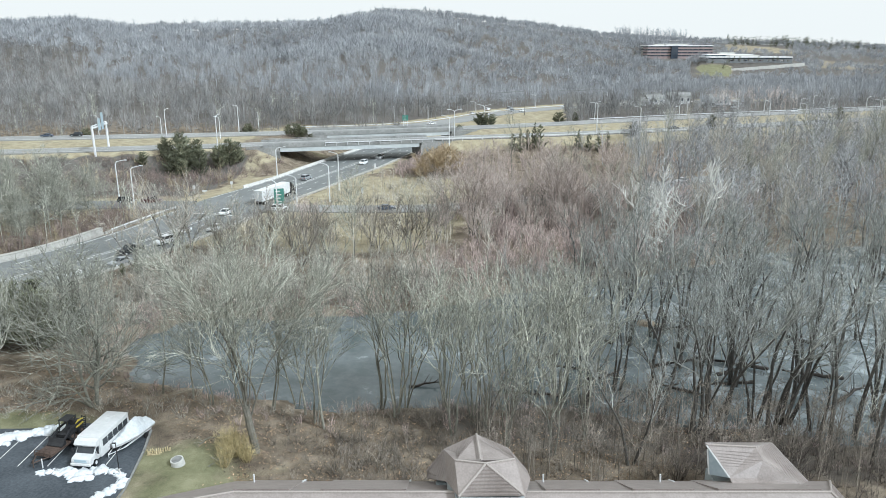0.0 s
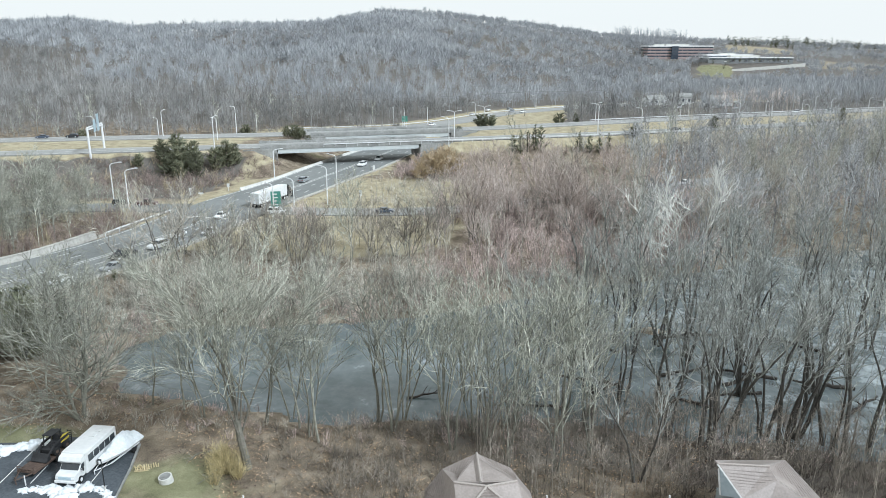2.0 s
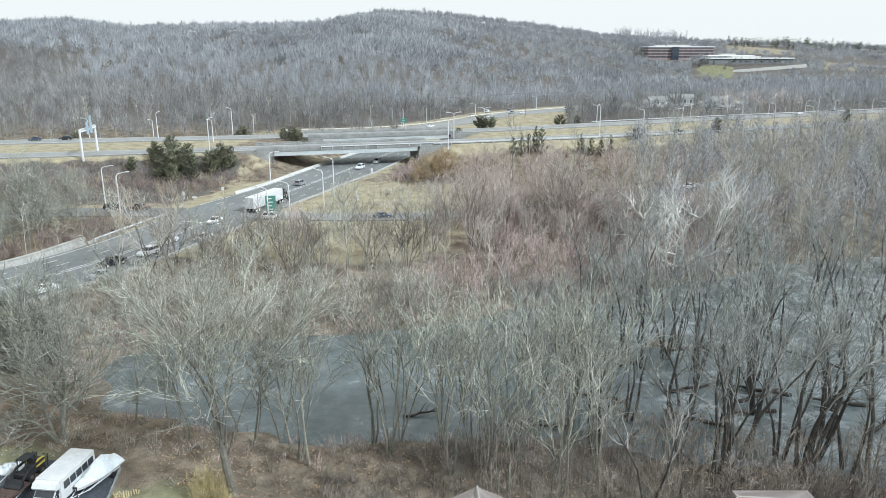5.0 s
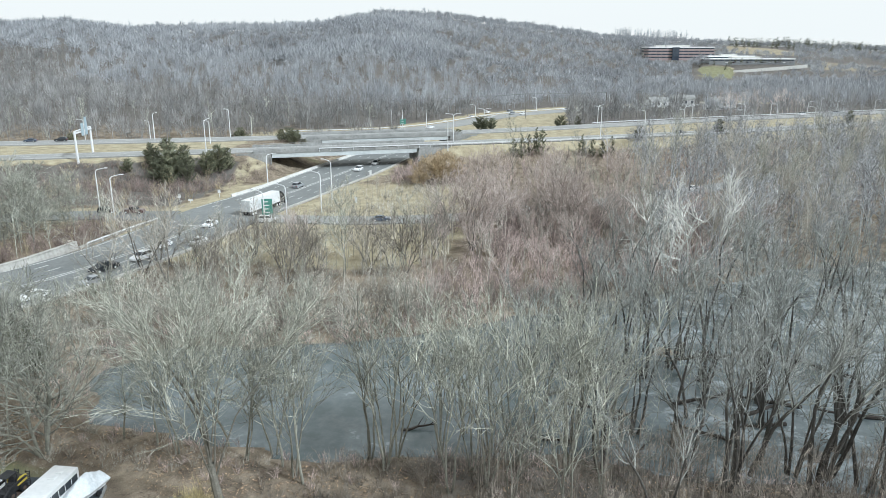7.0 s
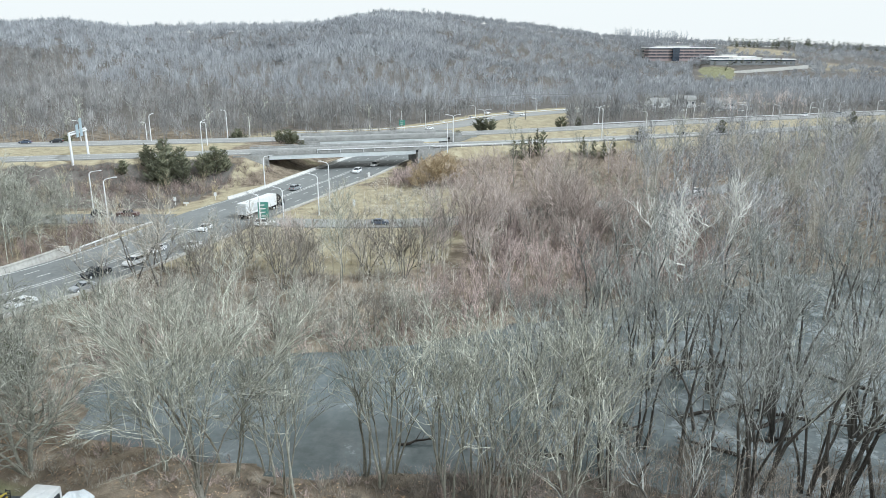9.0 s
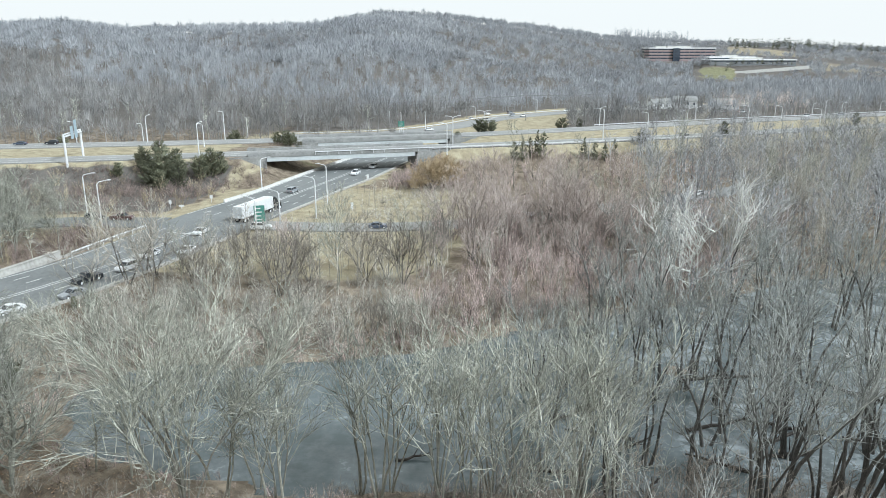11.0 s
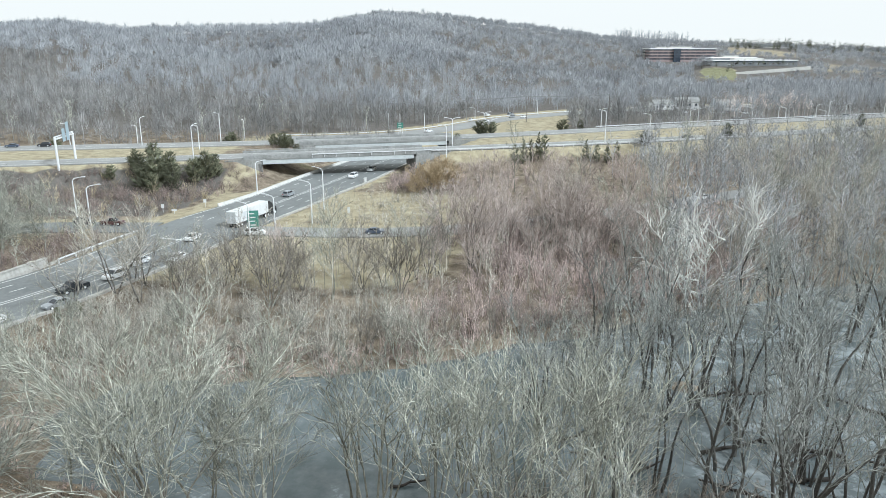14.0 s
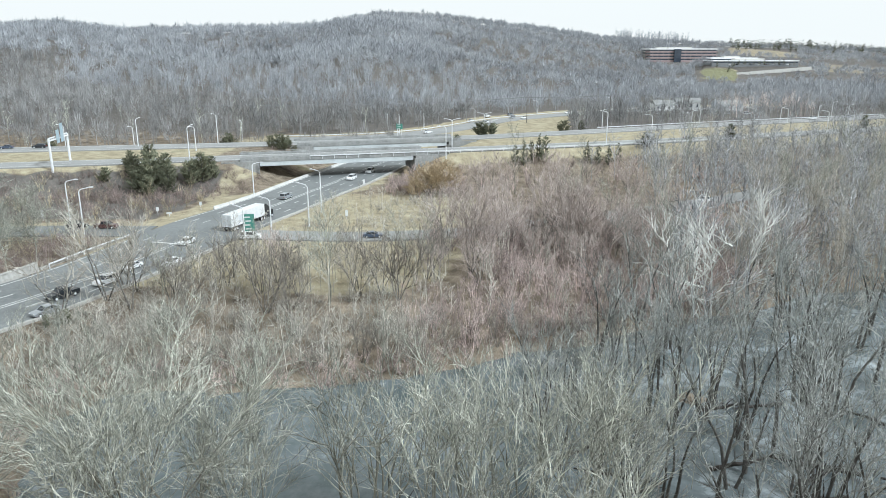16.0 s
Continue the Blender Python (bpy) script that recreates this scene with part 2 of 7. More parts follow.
def tube(bm, p, q, r0, r1=None, sides=8):
    """A tapered round bar from p to q."""
    r1 = r0 if r1 is None else r1
    p, q = Vector(p), Vector(q)
    d = q - p
    res = bmesh.ops.create_cone(bm, cap_ends=True, segments=sides, radius1=r0, radius2=r1, depth=d.length)
    rot = d.to_track_quat("Z", "Y").to_matrix().to_4x4()
    bmesh.ops.transform(bm, verts=res["verts"], matrix=Matrix.Translation((p + q) / 2) @ rot)
    return res["verts"]


def prism(bm, outline, x0, x1, axis="x"):
    """A solid with the outline (u, v) carried from x0 to x1 along an axis: 'x' gives (x, u, v), 'y' gives (u, y, v), 'z' gives (u, v, z)."""
    put = {"x": lambda t, u, v: (t, u, v), "y": lambda t, u, v: (u, t, v), "z": lambda t, u, v: (u, v, t)}[axis]
    a = [bm.verts.new(put(x0, u, v)) for u, v in outline]
    b = [bm.verts.new(put(x1, u, v)) for u, v in outline]
    n = len(outline)
    fs = [bm.faces.new(a[::-1]), bm.faces.new(b)]
    fs += [bm.faces.new((a[i], a[(i + 1) % n], b[(i + 1) % n], b[i])) for i in range(n)]
    bmesh.ops.recalc_face_normals(bm, faces=fs)
    return a + b


def thing(name, m, label, category, group="", kind=""):
    e = new(name)
    e.empty_display_size = 0.5
    e.matrix_basis = m
    return tagged(e, label, category, group, kind)


# ---------------------------------------------------------------- the plan
ROAD_L = [(-150, 60), (-115, 95), (-98, 120), (-80, 148), (-75, 162), (-71, 180), (-67, 200), (-61, 214), (-55, 231), (-50, 252), (-43, 277), (-37, 298), (-29, 320), (-24, 338)]
ROAD_R = [(-118, 40), (-88, 88), (-75, 111), (-62, 134), (-56, 150), (-49, 172), (-42, 198), (-36, 215), (-30, 235), (-23, 254), (-15, 284), (-9, 306), (-1, 328), (4, 342)]
HWY_S = [(-420, 175), (-300, 204), (-150, 237), (-81, 253), (-14, 272), (50, 291), (107, 311), (200, 350), (320, 402), (520, 480), (900, 600)]
HWY_N = [(-420, 250), (-300, 270), (-181, 291), (-115, 302), (-55, 315), (4, 331), (61, 356), (134, 390), (201, 417), (273, 447), (470, 525), (850, 650)]
POND = [(-43, 86), (-36, 86), (-24, 80), (-13, 78), (-3, 79), (8, 79), (15, 78), (25, 76), (34, 74), (49, 71), (75, 66), (120, 62),
        (150, 110), (140, 160), (103, 161), (86, 157), (67, 152), (50, 142), (37, 136), (24, 130), (2, 120), (-14, 115), (-35, 114), (-47, 112), (-48, 100), (-46, 92)]
ROAD_Z, HWY_Z = 3.0, 10.0


def seg_dist(px, py, poly, closed=False):
    """Distance to a line of points."""
    best = np.full(px.shape, 1e9)
    pts = poly + poly[:1] if closed else poly
    for (x0, y0), (x1, y1) in zip(pts, pts[1:]):
        dx, dy = x1 - x0, y1 - y0
        k = np.clip(((px - x0) * dx + (py - y0) * dy) / (dx * dx + dy * dy), 0, 1)
        best = np.minimum(best, np.hypot(px - x0 - k * dx, py - y0 - k * dy))
    return best


def inside(px, py, poly):
    hit = np.zeros(px.shape, bool)
    for (x0, y0), (x1, y1) in zip(poly, poly[1:] + poly[:1]):
        if y0 == y1:
            continue
        c = ((y0 > py) != (y1 > py)) & (px < (x1 - x0) * (py - y0) / (y1 - y0) + x0)
        hit ^= c
    return hit


def signed(px, py, poly):
    """Distance to the outline, below zero within."""
    d = seg_dist(px, py, poly, True)
    return np.where(inside(px, py, poly), -d, d)


def step(a, b, v):
    k = np.clip((v - a) / (b - a), 0, 1)
    return k * k * (3 - 2 * k)


def lumps(px, py, size, seed=0.0):
    """Smooth uneven ground, about -1 to 1."""
    a, b = px / size + seed, py / size - seed * 1.7
    return (np.sin(a * 1.7 + 1.3 * np.sin(b * 1.1)) + np.sin(b * 2.1 + 1.1 * np.sin(a * 0.9 + 2)) + np.sin(a * 3.3 + b * 2.7) * 0.5) / 2.5


ROAD_AREA = ROAD_L + ROAD_R[::-1]
HWY_AREA = HWY_S + HWY_N[::-1]
ROAD_BACK = [(-75, 352), (-45, 358), (-18, 368), (8, 400), (34, 452), (88, 500), (160, 540), (240, 565)]
ROAD_EAST = [(-46, 187), (-22, 184), (-9, 185), (10, 189), (31, 200), (52, 210), (90, 232), (130, 262)]
ROAD_WEST = [(-69, 190), (-81, 190), (-94, 191), (-115, 186), (-150, 176), (-190, 160)]


def ridge(a):
    """Height of the wooded skyline over the eye, per metre of distance, against the bearing X / Y."""
    u = 784 + 1303 * a
    v = np.interp(u, [-900, -300, 0, 130, 240, 300, 420, 560, 620, 670, 750, 870, 960, 1050, 1130, 1290, 1390, 1470, 1568, 2000, 2600],
                  [60, 40, 36, 33, 44, 42, 40, 38, 28, 20, 20, 32, 42, 55, 60, 70, 70, 76, 80, 88, 92])
    return (90 - v) / 1303.0


def land(px, py):
    """Height of the ground."""
    px, py = np.asarray(px, float), np.asarray(py, float)
    z = 0.7 + 0.25 * lumps(px, py, 9) + 0.15 * lumps(px, py, 3.1, 4)
    # the rise to the road and the woods beside it
    z = z + step(118, 178, py - 0.10 * px) * 2.0
    # the wooded hill
    a = px / np.maximum(py, 60)
    far = np.interp(a, [-0.7, -0.3, 0.0, 0.25, 0.6], [900, 1000, 1250, 1450, 1600])
    top = np.maximum(43.5 + ridge(a) * far - 10.5, 12)
    foot = np.interp(a, [-0.7, -0.1, 0.0, 0.2, 0.6], [350, 395, 470, 580, 640])
    k = np.clip((py - foot) / (far - foot), 0, 1)
    bend = np.interp(a, [-0.1, 0.15, 0.3], [1.0, 1.25, 1.75])
    hill = 7 + (top - 7) * (0.55 * k ** bend + 0.45 * (k * k * (3 - 2 * k)) ** bend) + 8.0 * lumps(px, py, 95, 2) * np.minimum(k * 5, 1) * (1 - 0.6 * k)
    hill = np.where(py > far, top - (py - far) * 0.06, hill)
    z = np.where(py > 330, z + (hill - z) * step(330, 400, py), z)
    # the highway's embankment
    d = signed(px, py, HWY_AREA)
    bank = HWY_Z - 0.35 - np.clip(d, 0, 40) * 0.48
    z = np.where(d < 0, HWY_Z - 0.35, np.maximum(z, np.where(py < 360 + 0.2 * px, bank, z)))
    # the pond
    p = signed(px, py, POND) + 1.3 * lumps(px, py, 5.5, 1) + 0.6 * lumps(px, py, 2.3, 6)
    isl = 1.0 * lumps(px, py, 8.5, 7) + 0.55 * lumps(px, py, 3.4, 3)
    bed = -0.75 + np.maximum(isl - 0.72, 0) * 1.9
    z = np.where(p < 0, z + (bed - z) * step(0, 3.0, -p), z)
    # roads, and the cut below the bridges
    r = signed(px, py, ROAD_AREA)
    flat = 1.0 + 5.0 * step(246, 256, py) * (1 - step(332, 340, py))
    cut = np.where(r < 0, ROAD_Z - 0.3, ROAD_Z - 0.3 + np.clip(r - flat, 0, 40) * 0.55)
    z = np.where((py > 205) & (py < 350), np.minimum(z, cut), z)
    z = np.where((py <= 205) | (py >= 350), z + (ROAD_Z - 0.3 - z) * (1 - step(0.5, 9, r)), z)
    for line, lz, half in ((ROAD_EAST, ROAD_Z, 5.5), (ROAD_WEST, ROAD_Z, 5.5), (ROAD_BACK, 6.0, 8.5)):
        q = seg_dist(px, py, line)
        z = z + (lz - 0.3 - z) * (1 - step(half + 0.5, half + 9, q))
    # the car park and the ground below the house
    lot = np.maximum(np.maximum(px + 33, py - 76.5), -90 - px)
    z = z + (0.3 - z) * (1 - step(0, 4, lot))
    # terraces of the offices on the hill
    for cx, cy, rx, ry, tz in ((362, 1112, 85, 55, 32.0), (420, 1012, 78, 46, 30.0)):
        e = np.hypot((px - cx) / rx, (py - cy) / ry)
        z = z + (tz - z) * (1 - step(0.8, 1.25, e))
    # a sloping lawn and a drive below the offices
    e = np.maximum(np.abs(px - 350) / 30, np.abs(py - 938) / 40)
    z = z + (np.clip(12.5 + (py - 903) * 0.165, 12, 23) - z) * (1 - step(0.8, 1.2, e))
    q = seg_dist(px, py, [(376, 955), (468, 955)])
    z = z + (np.interp(px, [376, 468], [19.0, 26.5]) - z) * (1 - step(6, 26, q))
    return z


def build_ground():
    xs = np.concatenate([np.arange(-3000, -300, 90), np.arange(-300, -210, 10), np.arange(-210, 330, 4.2), np.arange(330, 640, 12), np.arange(640, 3100, 90)])
    ys = np.concatenate([np.arange(-400, 30, 30), np.arange(30, 60, 5), np.arange(60, 130, 1.5), np.arange(130, 345, 3), np.arange(345, 700, 8), np.arange(700, 1800, 30), np.arange(1800, 4600, 140)])
    gx, gy = np.meshgrid(xs, ys)
    gz = land(gx, gy)
    nx, ny = len(xs), len(ys)
    verts = np.stack([gx, gy, gz], -1).reshape(-1, 3)
    i = np.arange(nx * ny).reshape(ny, nx)
    faces = np.stack([i[:-1, :-1], i[:-1, 1:], i[1:, 1:], i[1:, :-1]], -1).reshape(-1, 4)
    me = bpy.data.meshes.new("ground")
    me.from_pydata(verts.tolist(), [], faces.tolist())
    me.polygons.foreach_set("use_smooth", [True] * len(me.polygons))
    px, py = verts[:, 0], verts[:, 1]
    hw, rd = signed(px, py, HWY_AREA), signed(px, py, ROAD_AREA)
    dry = np.maximum(1 - step(2, 10, hw), (1 - step(3, 13, rd)) * (py > 150))
    east = seg_dist(px, py, ROAD_EAST)
    dry = np.maximum(dry, (1 - step(7, 15, east)) * (1 - step(-5, 45, px)) * 0.95)
    dry = np.maximum(dry, (1 - step(7, 12, seg_dist(px, py, ROAD_WEST))) * 0.8 * (py > 176))
    dry = np.where((py < 196) & (px < -72) & (py < 186 - 0.1 * (px + 80)), np.minimum(dry, 0.25), dry)
    dry = np.maximum(dry, 1 - step(-2, 7, np.hypot((px + 13) / 2.3, (py - 214) / 2.0) - 9))
    dry = np.maximum(dry, 1 - step(12, 34, seg_dist(px, py, ROAD_BACK)))
    dry = np.maximum(dry, 0.9 * (1 - step(0.9, 1.2, np.hypot((px - 430) / 95, (py - 965) / 40))))
    dry = np.maximum(dry, 0.85 * (1 - step(0.7, 1.2, np.hypot((px + 15) / 28, (py - 173) / 10))))
    dry = dry * (1 - 0.65 * (px > -78) * (px < 2) * (py > 236) * (py < 335) * (rd > 1.5))
    dry = np.maximum(dry, 0.25 * (py > 112) * (py < 300) * (np.abs(px) < 140) * (hw > 0))
    dry = np.maximum(dry, 0.42 * (1 - step(0.5, 1.3, np.hypot((px + 21) / 8, (py - 67) / 4))))
    dry = np.maximum(dry, 0.85 * (1 - step(0.7, 1.15, np.hypot((px + 22) / 28, (py - 160) / 15))))
    lawn = 0.66 * (1 - step(-3, 6, np.hypot((px + 28) / 1.2, py - 65.5) - 6.0))
    lawn = lawn + 0.3 * (hw < -12) * (1 - step(-60, 40, px)) + 0.7 * (1 - step(0, 2.5, np.hypot((px + 51) / 4.5, py - 77.0) - 1.2))
    dry = np.maximum(dry, 1 - step(1.2, 3.5, seg_dist(px, py, [(-70, 224), (-64, 256)])))
    ab = px / np.maximum(py, 1)
    clear = (py > 335) & (hw > 2) & (ab > -0.06) & (ab < 0.17) & (py < np.interp(px, [-75, -18, 8, 34, 88, 160], [352, 368, 400, 452, 500, 540]) + 12)
    field = 0.6 * (ab > 0.38) * (ab < 0.48) * (py > 1345 - 900 * (ab - 0.385)) * (py < 1460) + 0.55 * (ab > 0.505) * (ab < 0.625) * (py > 1085) * (py < 1205)
    park = (ab > 0.349) & (ab < 0.394) & (py > 905) & (py < 985)
    dry = np.maximum(dry, 0.95 * clear)
    lawn = np.maximum(lawn, 1.0 * park)
    wood = step(330, 420, py) * (hw > 14) * (1 - clear) * step(12, 20, seg_dist(px, py, ROAD_BACK)) * (lawn < 0.5) * (1 - park) * (1 - field)
    dry = np.maximum(dry, field)
    slope = (px < -70) * (py > 204) * (py < 252) * (hw > 2) * (rd > 9)
    dry = dry * (1 - 0.85 * slope)
    damp = 0.55 * (1 - step(6, 14, signed(px, py, POND))) * step(-14, 2, px) * (py < 84)
    wood = np.maximum(np.maximum(wood, damp), 0.9 * slope)
    dry = dry * (1 - damp)
    for key, val in (("dry", dry), ("lawn", lawn), ("wood", wood)):
        me.attributes.new(key, "FLOAT", "POINT").data.foreach_set("value", np.clip(val, 0, 1).astype(np.float32))
    me.materials.append(ground_mat())
    tagged(new("ground", me), "brown leaf litter, dry grass and bare woodland floor", "ground", kind="structure")


def ribbon(name, left, right, z, mat, label, deep=0.5, zs=None, parent=None):
    """A road slab between two lines of points, with depth."""
    bm = bmesh.new()
    rows = []
    for k, (a, b) in enumerate(zip(left, right)):
        h = z if zs is None else zs[k]
        rows.append([bm.verts.new((*a, h)), bm.verts.new((*b, h)), bm.verts.new((*b, h - deep)), bm.verts.new((*a, h - deep))])
    for r, s in zip(rows, rows[1:]):
        for j in range(4):
            bm.faces.new((r[j], r[(j + 1) % 4], s[(j + 1) % 4], s[j]))
    bmesh.ops.recalc_face_normals(bm, faces=bm.faces[:])
    ob = part(name, bm, mat, parent)
    if label:
        tagged(ob, label, "road", kind="structure")
    return ob


def along(pts, n):
    """n points evenly along a line of points, with smoothing."""
    p = np.array(pts, float)
    d = np.concatenate([[0], np.cumsum(np.hypot(*np.diff(p, axis=0).T))])
    t = np.linspace(0, d[-1], n)
    q = np.stack([np.interp(t, d, p[:, 0]), np.interp(t, d, p[:, 1])], 1)
    for _ in range(3):
        q[1:-1] = (q[:-2] + 2 * q[1:-1] + q[2:]) / 4
    return q


def offset(q, d):
    """The line moved d metres to its left."""
    t = np.gradient(q, axis=0)
    t /= np.linalg.norm(t, axis=1)[:, None]
    return q + d * np.stack([-t[:, 1], t[:, 0]], 1)


def between(a, b, k):
    return a + (b - a) * k


build_ground()

xs_p = [(-62, 60), (160, 60), (160, 175), (-62, 175)]
bm = bmesh.new()
bm.faces.new([bm.verts.new((x, y, 0.0)) for x, y in xs_p])
pond = tagged(part("water", bm, pond_mat()), "dark pond water with plates of grey ice between trees", "pond", kind="structure")

# the main road under the bridges
rl, rr_ = along(ROAD_L, 60), along(ROAD_R, 60)
ribbon("road", rl.tolist(), rr_.tolist(), ROAD_Z, M["asphalt"], "grey asphalt road with white lane lines")
# the highway's two carriageways
hs, hn = along(HWY_S, 80), along(HWY_N, 80)
S0, S1 = offset(hs, 1.5), offset(hs, 14.0)
N0, N1 = offset(hn, -16.0), offset(hn, -2.0)
# the roads that join
for nm, line, half, z in (("road_east", ROAD_EAST, 4.2, ROAD_Z - 0.02), ("road_west", ROAD_WEST, 5.0, ROAD_Z - 0.02), ("road_back", ROAD_BACK, 8.0, 6.0)):
    q = along(line, 30)
    ribbon(nm, offset(q, half).tolist(), offset(q, -half).tolist(), z, M["asphalt" if nm == "road_west" else "asphalt_hwy"], "grey asphalt side road with pale verges")
ribbon("highway_near", S1.tolist(), S0.tolist(), HWY_Z, M["asphalt_hwy"], "pale grey asphalt carriageway of the raised highway")
ribbon("highway_far", N1.tolist(), N0.tolist(), HWY_Z, M["asphalt_hwy"], "pale grey asphalt carriageway of the raised highway")

# ---------------------------------------------------------------- trees
class Wood:
    """Gathers tapered bars as plain vertex and face lists."""

    def __init__(self):
        self.v, self.f = [], []

    def limb(self, pts, radii, sides):
        """A tapered limb through the points; the last radius 0 ends in a point."""
        base = len(self.v)
        n = len(pts)
        for k in range(n):
            d = (pts[min(k + 1, n - 1)] - pts[max(k - 1, 0)]).normalized()
            a = d.cross(Vector((0.31, 0.95, 0.07))).normalized()
            b = d.cross(a)
            if k == n - 1 and radii[k] == 0:
                self.v.append(tuple(pts[k]))
                break
            for j in range(sides):
                w = 2 * math.pi * j / sides
                self.v.append(tuple(pts[k] + (a * math.cos(w) + b * math.sin(w)) * radii[k]))
        for k in range(n - 1):
            p, q = base + k * sides, base + (k + 1) * sides
            for j in range(sides):
                if k == n - 2 and radii[-1] == 0:
                    self.f.append((p + j, p + (j + 1) % sides, q))
                else:
                    self.f.append((p + j, p + (j + 1) % sides, q + (j + 1) % sides, q + j))

    def twig(self, p, q, r):
        self.limb([p, q], [r, 0], 3)

    def sprig(self, p, q, r, side):
        """The thinnest twigs: one tapered blade each."""
        b = len(self.v)
        a = (q - p).cross(side).normalized() * r
        self.v.extend((tuple(p - a), tuple(p + a), tuple(q)))
        self.f.append((b, b + 1, b + 2))


def turned(d, rng, low, high):
    """A direction that leaves d by an angle between low and high degrees."""
    side = d.cross(Vector((rng.uniform(-1, 1), rng.uniform(-1, 1), rng.uniform(-1, 1)))).normalized()
    w = radians(rng.uniform(low, high))
    return (d * math.cos(w) + side * math.sin(w)).normalized()


def bare_tree(seed, height, stems=1, lean=8, fork=0.3, boughs=10, sprays=7, twigs=4, rad=0.2, fine=1.0, open_=(22, 46), up=0.5, spread=0.42, bends=3, wob=1.0, low=0.0, stem=6):
    """A leafless tree: the stems in one mesh, boughs, branches and twigs in another. fork: where the crown begins; stem: how far up, in eighths, the trunk is told from the crown; low: share of boughs that reach out level below it."""
    rng = random.Random(seed)
    trunk, crown = Wood(), Wood()

    def bough(p, d, length, r, level):
        n = (8, 5, bends)[level]
        w = (0.07, 0.15, 0.22)[level] * wob
        pts, dirs = [p.copy()], [d]
        for k in range(n):
            d = (d + Vector((rng.gauss(0, w), rng.gauss(0, w), rng.gauss(0, w) * 0.7 + up * (0.05, 0.22, 0.20)[level]))).normalized()
            p = p + d * (length / n)
            pts.append(p.copy())
            dirs.append(d)
        radii = [r * (1 - (0.88, 0.8, 0.8)[level] * (k / n)) for k in range(n + 1)]
        if level:
            radii[-1] = 0
        if level == 0:
            trunk.limb(pts[:stem], radii[:stem], 7)
            crown.limb(pts[stem - 1:], radii[stem - 1:-1] + [0], 5)
        else:
            crown.limb(pts, radii, 4 if bends > 2 and level == 1 else 3)
        count, start = ((boughs, fork), (sprays, 0.15), (twigs, 0.15))[level]
        for i in range(count):
            k = min(start + (1 - start) * (i + rng.uniform(0.1, 1.0)) / count, 0.99)
            reach = False
            if level == 0 and rng.random() < low:
                k, reach = rng.uniform(0.12, 0.4), True
            j = min(int(k * n), n - 1)
            at = pts[j].lerp(pts[j + 1], k * n - j)
            if level == 0:
                nd = turned(dirs[j], rng, *((60, 85) if reach else open_))
                nd.z = max(abs(nd.z), 0.12 if reach else 0.3)
                bough(at, nd.normalized(), height * spread * (1.25 - 0.8 * k) * rng.uniform(0.75, 1.15), max(radii[j] * rng.uniform(0.42, 0.64), 0.06 * fine), 1)
            elif level == 1:
                bough(at, turned(dirs[j], rng, 12, 38), length * rng.uniform(0.4, 0.75) * (1.2 - 0.55 * k), max(radii[j] * 0.55, 0.034 * fine), 2)
            else:
                nd = turned(dirs[j], rng, 12, 40)
                nd.z += 0.15
                crown.sprig(at, at + nd.normalized() * length * rng.uniform(0.35, 0.7), 0.023 * fine, Vector((rng.gauss(0, 1), rng.gauss(0, 1), rng.gauss(0, 1))))

    for s in range(stems):
        w = 2 * math.pi * (s + rng.uniform(0, 0.6)) / stems
        tilt = radians(rng.uniform(lean * 0.35, lean) if stems > 1 else rng.uniform(0, lean))
        d = Vector((math.sin(tilt) * math.cos(w), math.sin(tilt) * math.sin(w), math.cos(tilt)))
        off = Vector((math.cos(w), math.sin(w), 0)) * (0.0 if stems == 1 else rad * 1.1)
        bough(off + Vector((0, 0, -0.4)), d, height * rng.uniform(0.78, 1.0), rad * rng.uniform(0.75, 1.1) / (1 if stems == 1 else stems ** 0.25), 0)
    return trunk, crown


def great_tree(seed, height, rad, fine=1.0):
    """A great single-trunked tree that forks low into rising limbs; each limb is a slim tree of its own."""
    rng = random.Random(seed)
    trunk, crown = Wood(), Wood()
    bole = [Vector((0.0, 0, -0.4)), Vector((-0.2, 0, height * 0.05)), Vector((-0.55, 0.1, height * 0.12)), Vector((-0.8, 0.2, height * 0.2))]
    trunk.limb(bole, [rad * 1.15, rad, rad * 0.92, rad * 0.75], 9)
    for k in range(7):
        w = 2 * math.pi * (k + rng.uniform(0, 0.5)) / 6
        at = bole[2].lerp(bole[3], rng.uniform(0.0, 1.0)) if k else bole[3]
        t, c = bare_tree(seed + 7 * k, height * (0.76 if k else 0.82) * rng.uniform(0.85, 1.0), 1, 0, 0.36, 12, 9, 7, rad * (0.28 if k else 0.42), fine, (14, 40), 0.4, 0.4, wob=1.45)
        tilt = radians(rng.uniform(6, 17)) * (0.6 if math.cos(w) < -0.3 else 1.0) if k else 0.03
        m = Matrix.Translation(at) @ Matrix.Rotation(w, 4, "Z") @ Matrix.Rotation(tilt, 4, "Y")
        for src, dst in ((t, trunk), (c, crown)):
            b = len(dst.v)
            dst.v.extend(tuple(m @ Vector(v)) for v in src.v)
            dst.f.extend(tuple(i + b for i in f) for f in src.f)
    return trunk, crown


def tree_pair(name, seed, bark, twig, make=bare_tree, **kw):
    t, c = make(seed, **kw)
    return mesh_of(name + "_trunk", t.v, t.f, M[bark]), mesh_of(name + "_crown", c.v, c.f, M[twig])


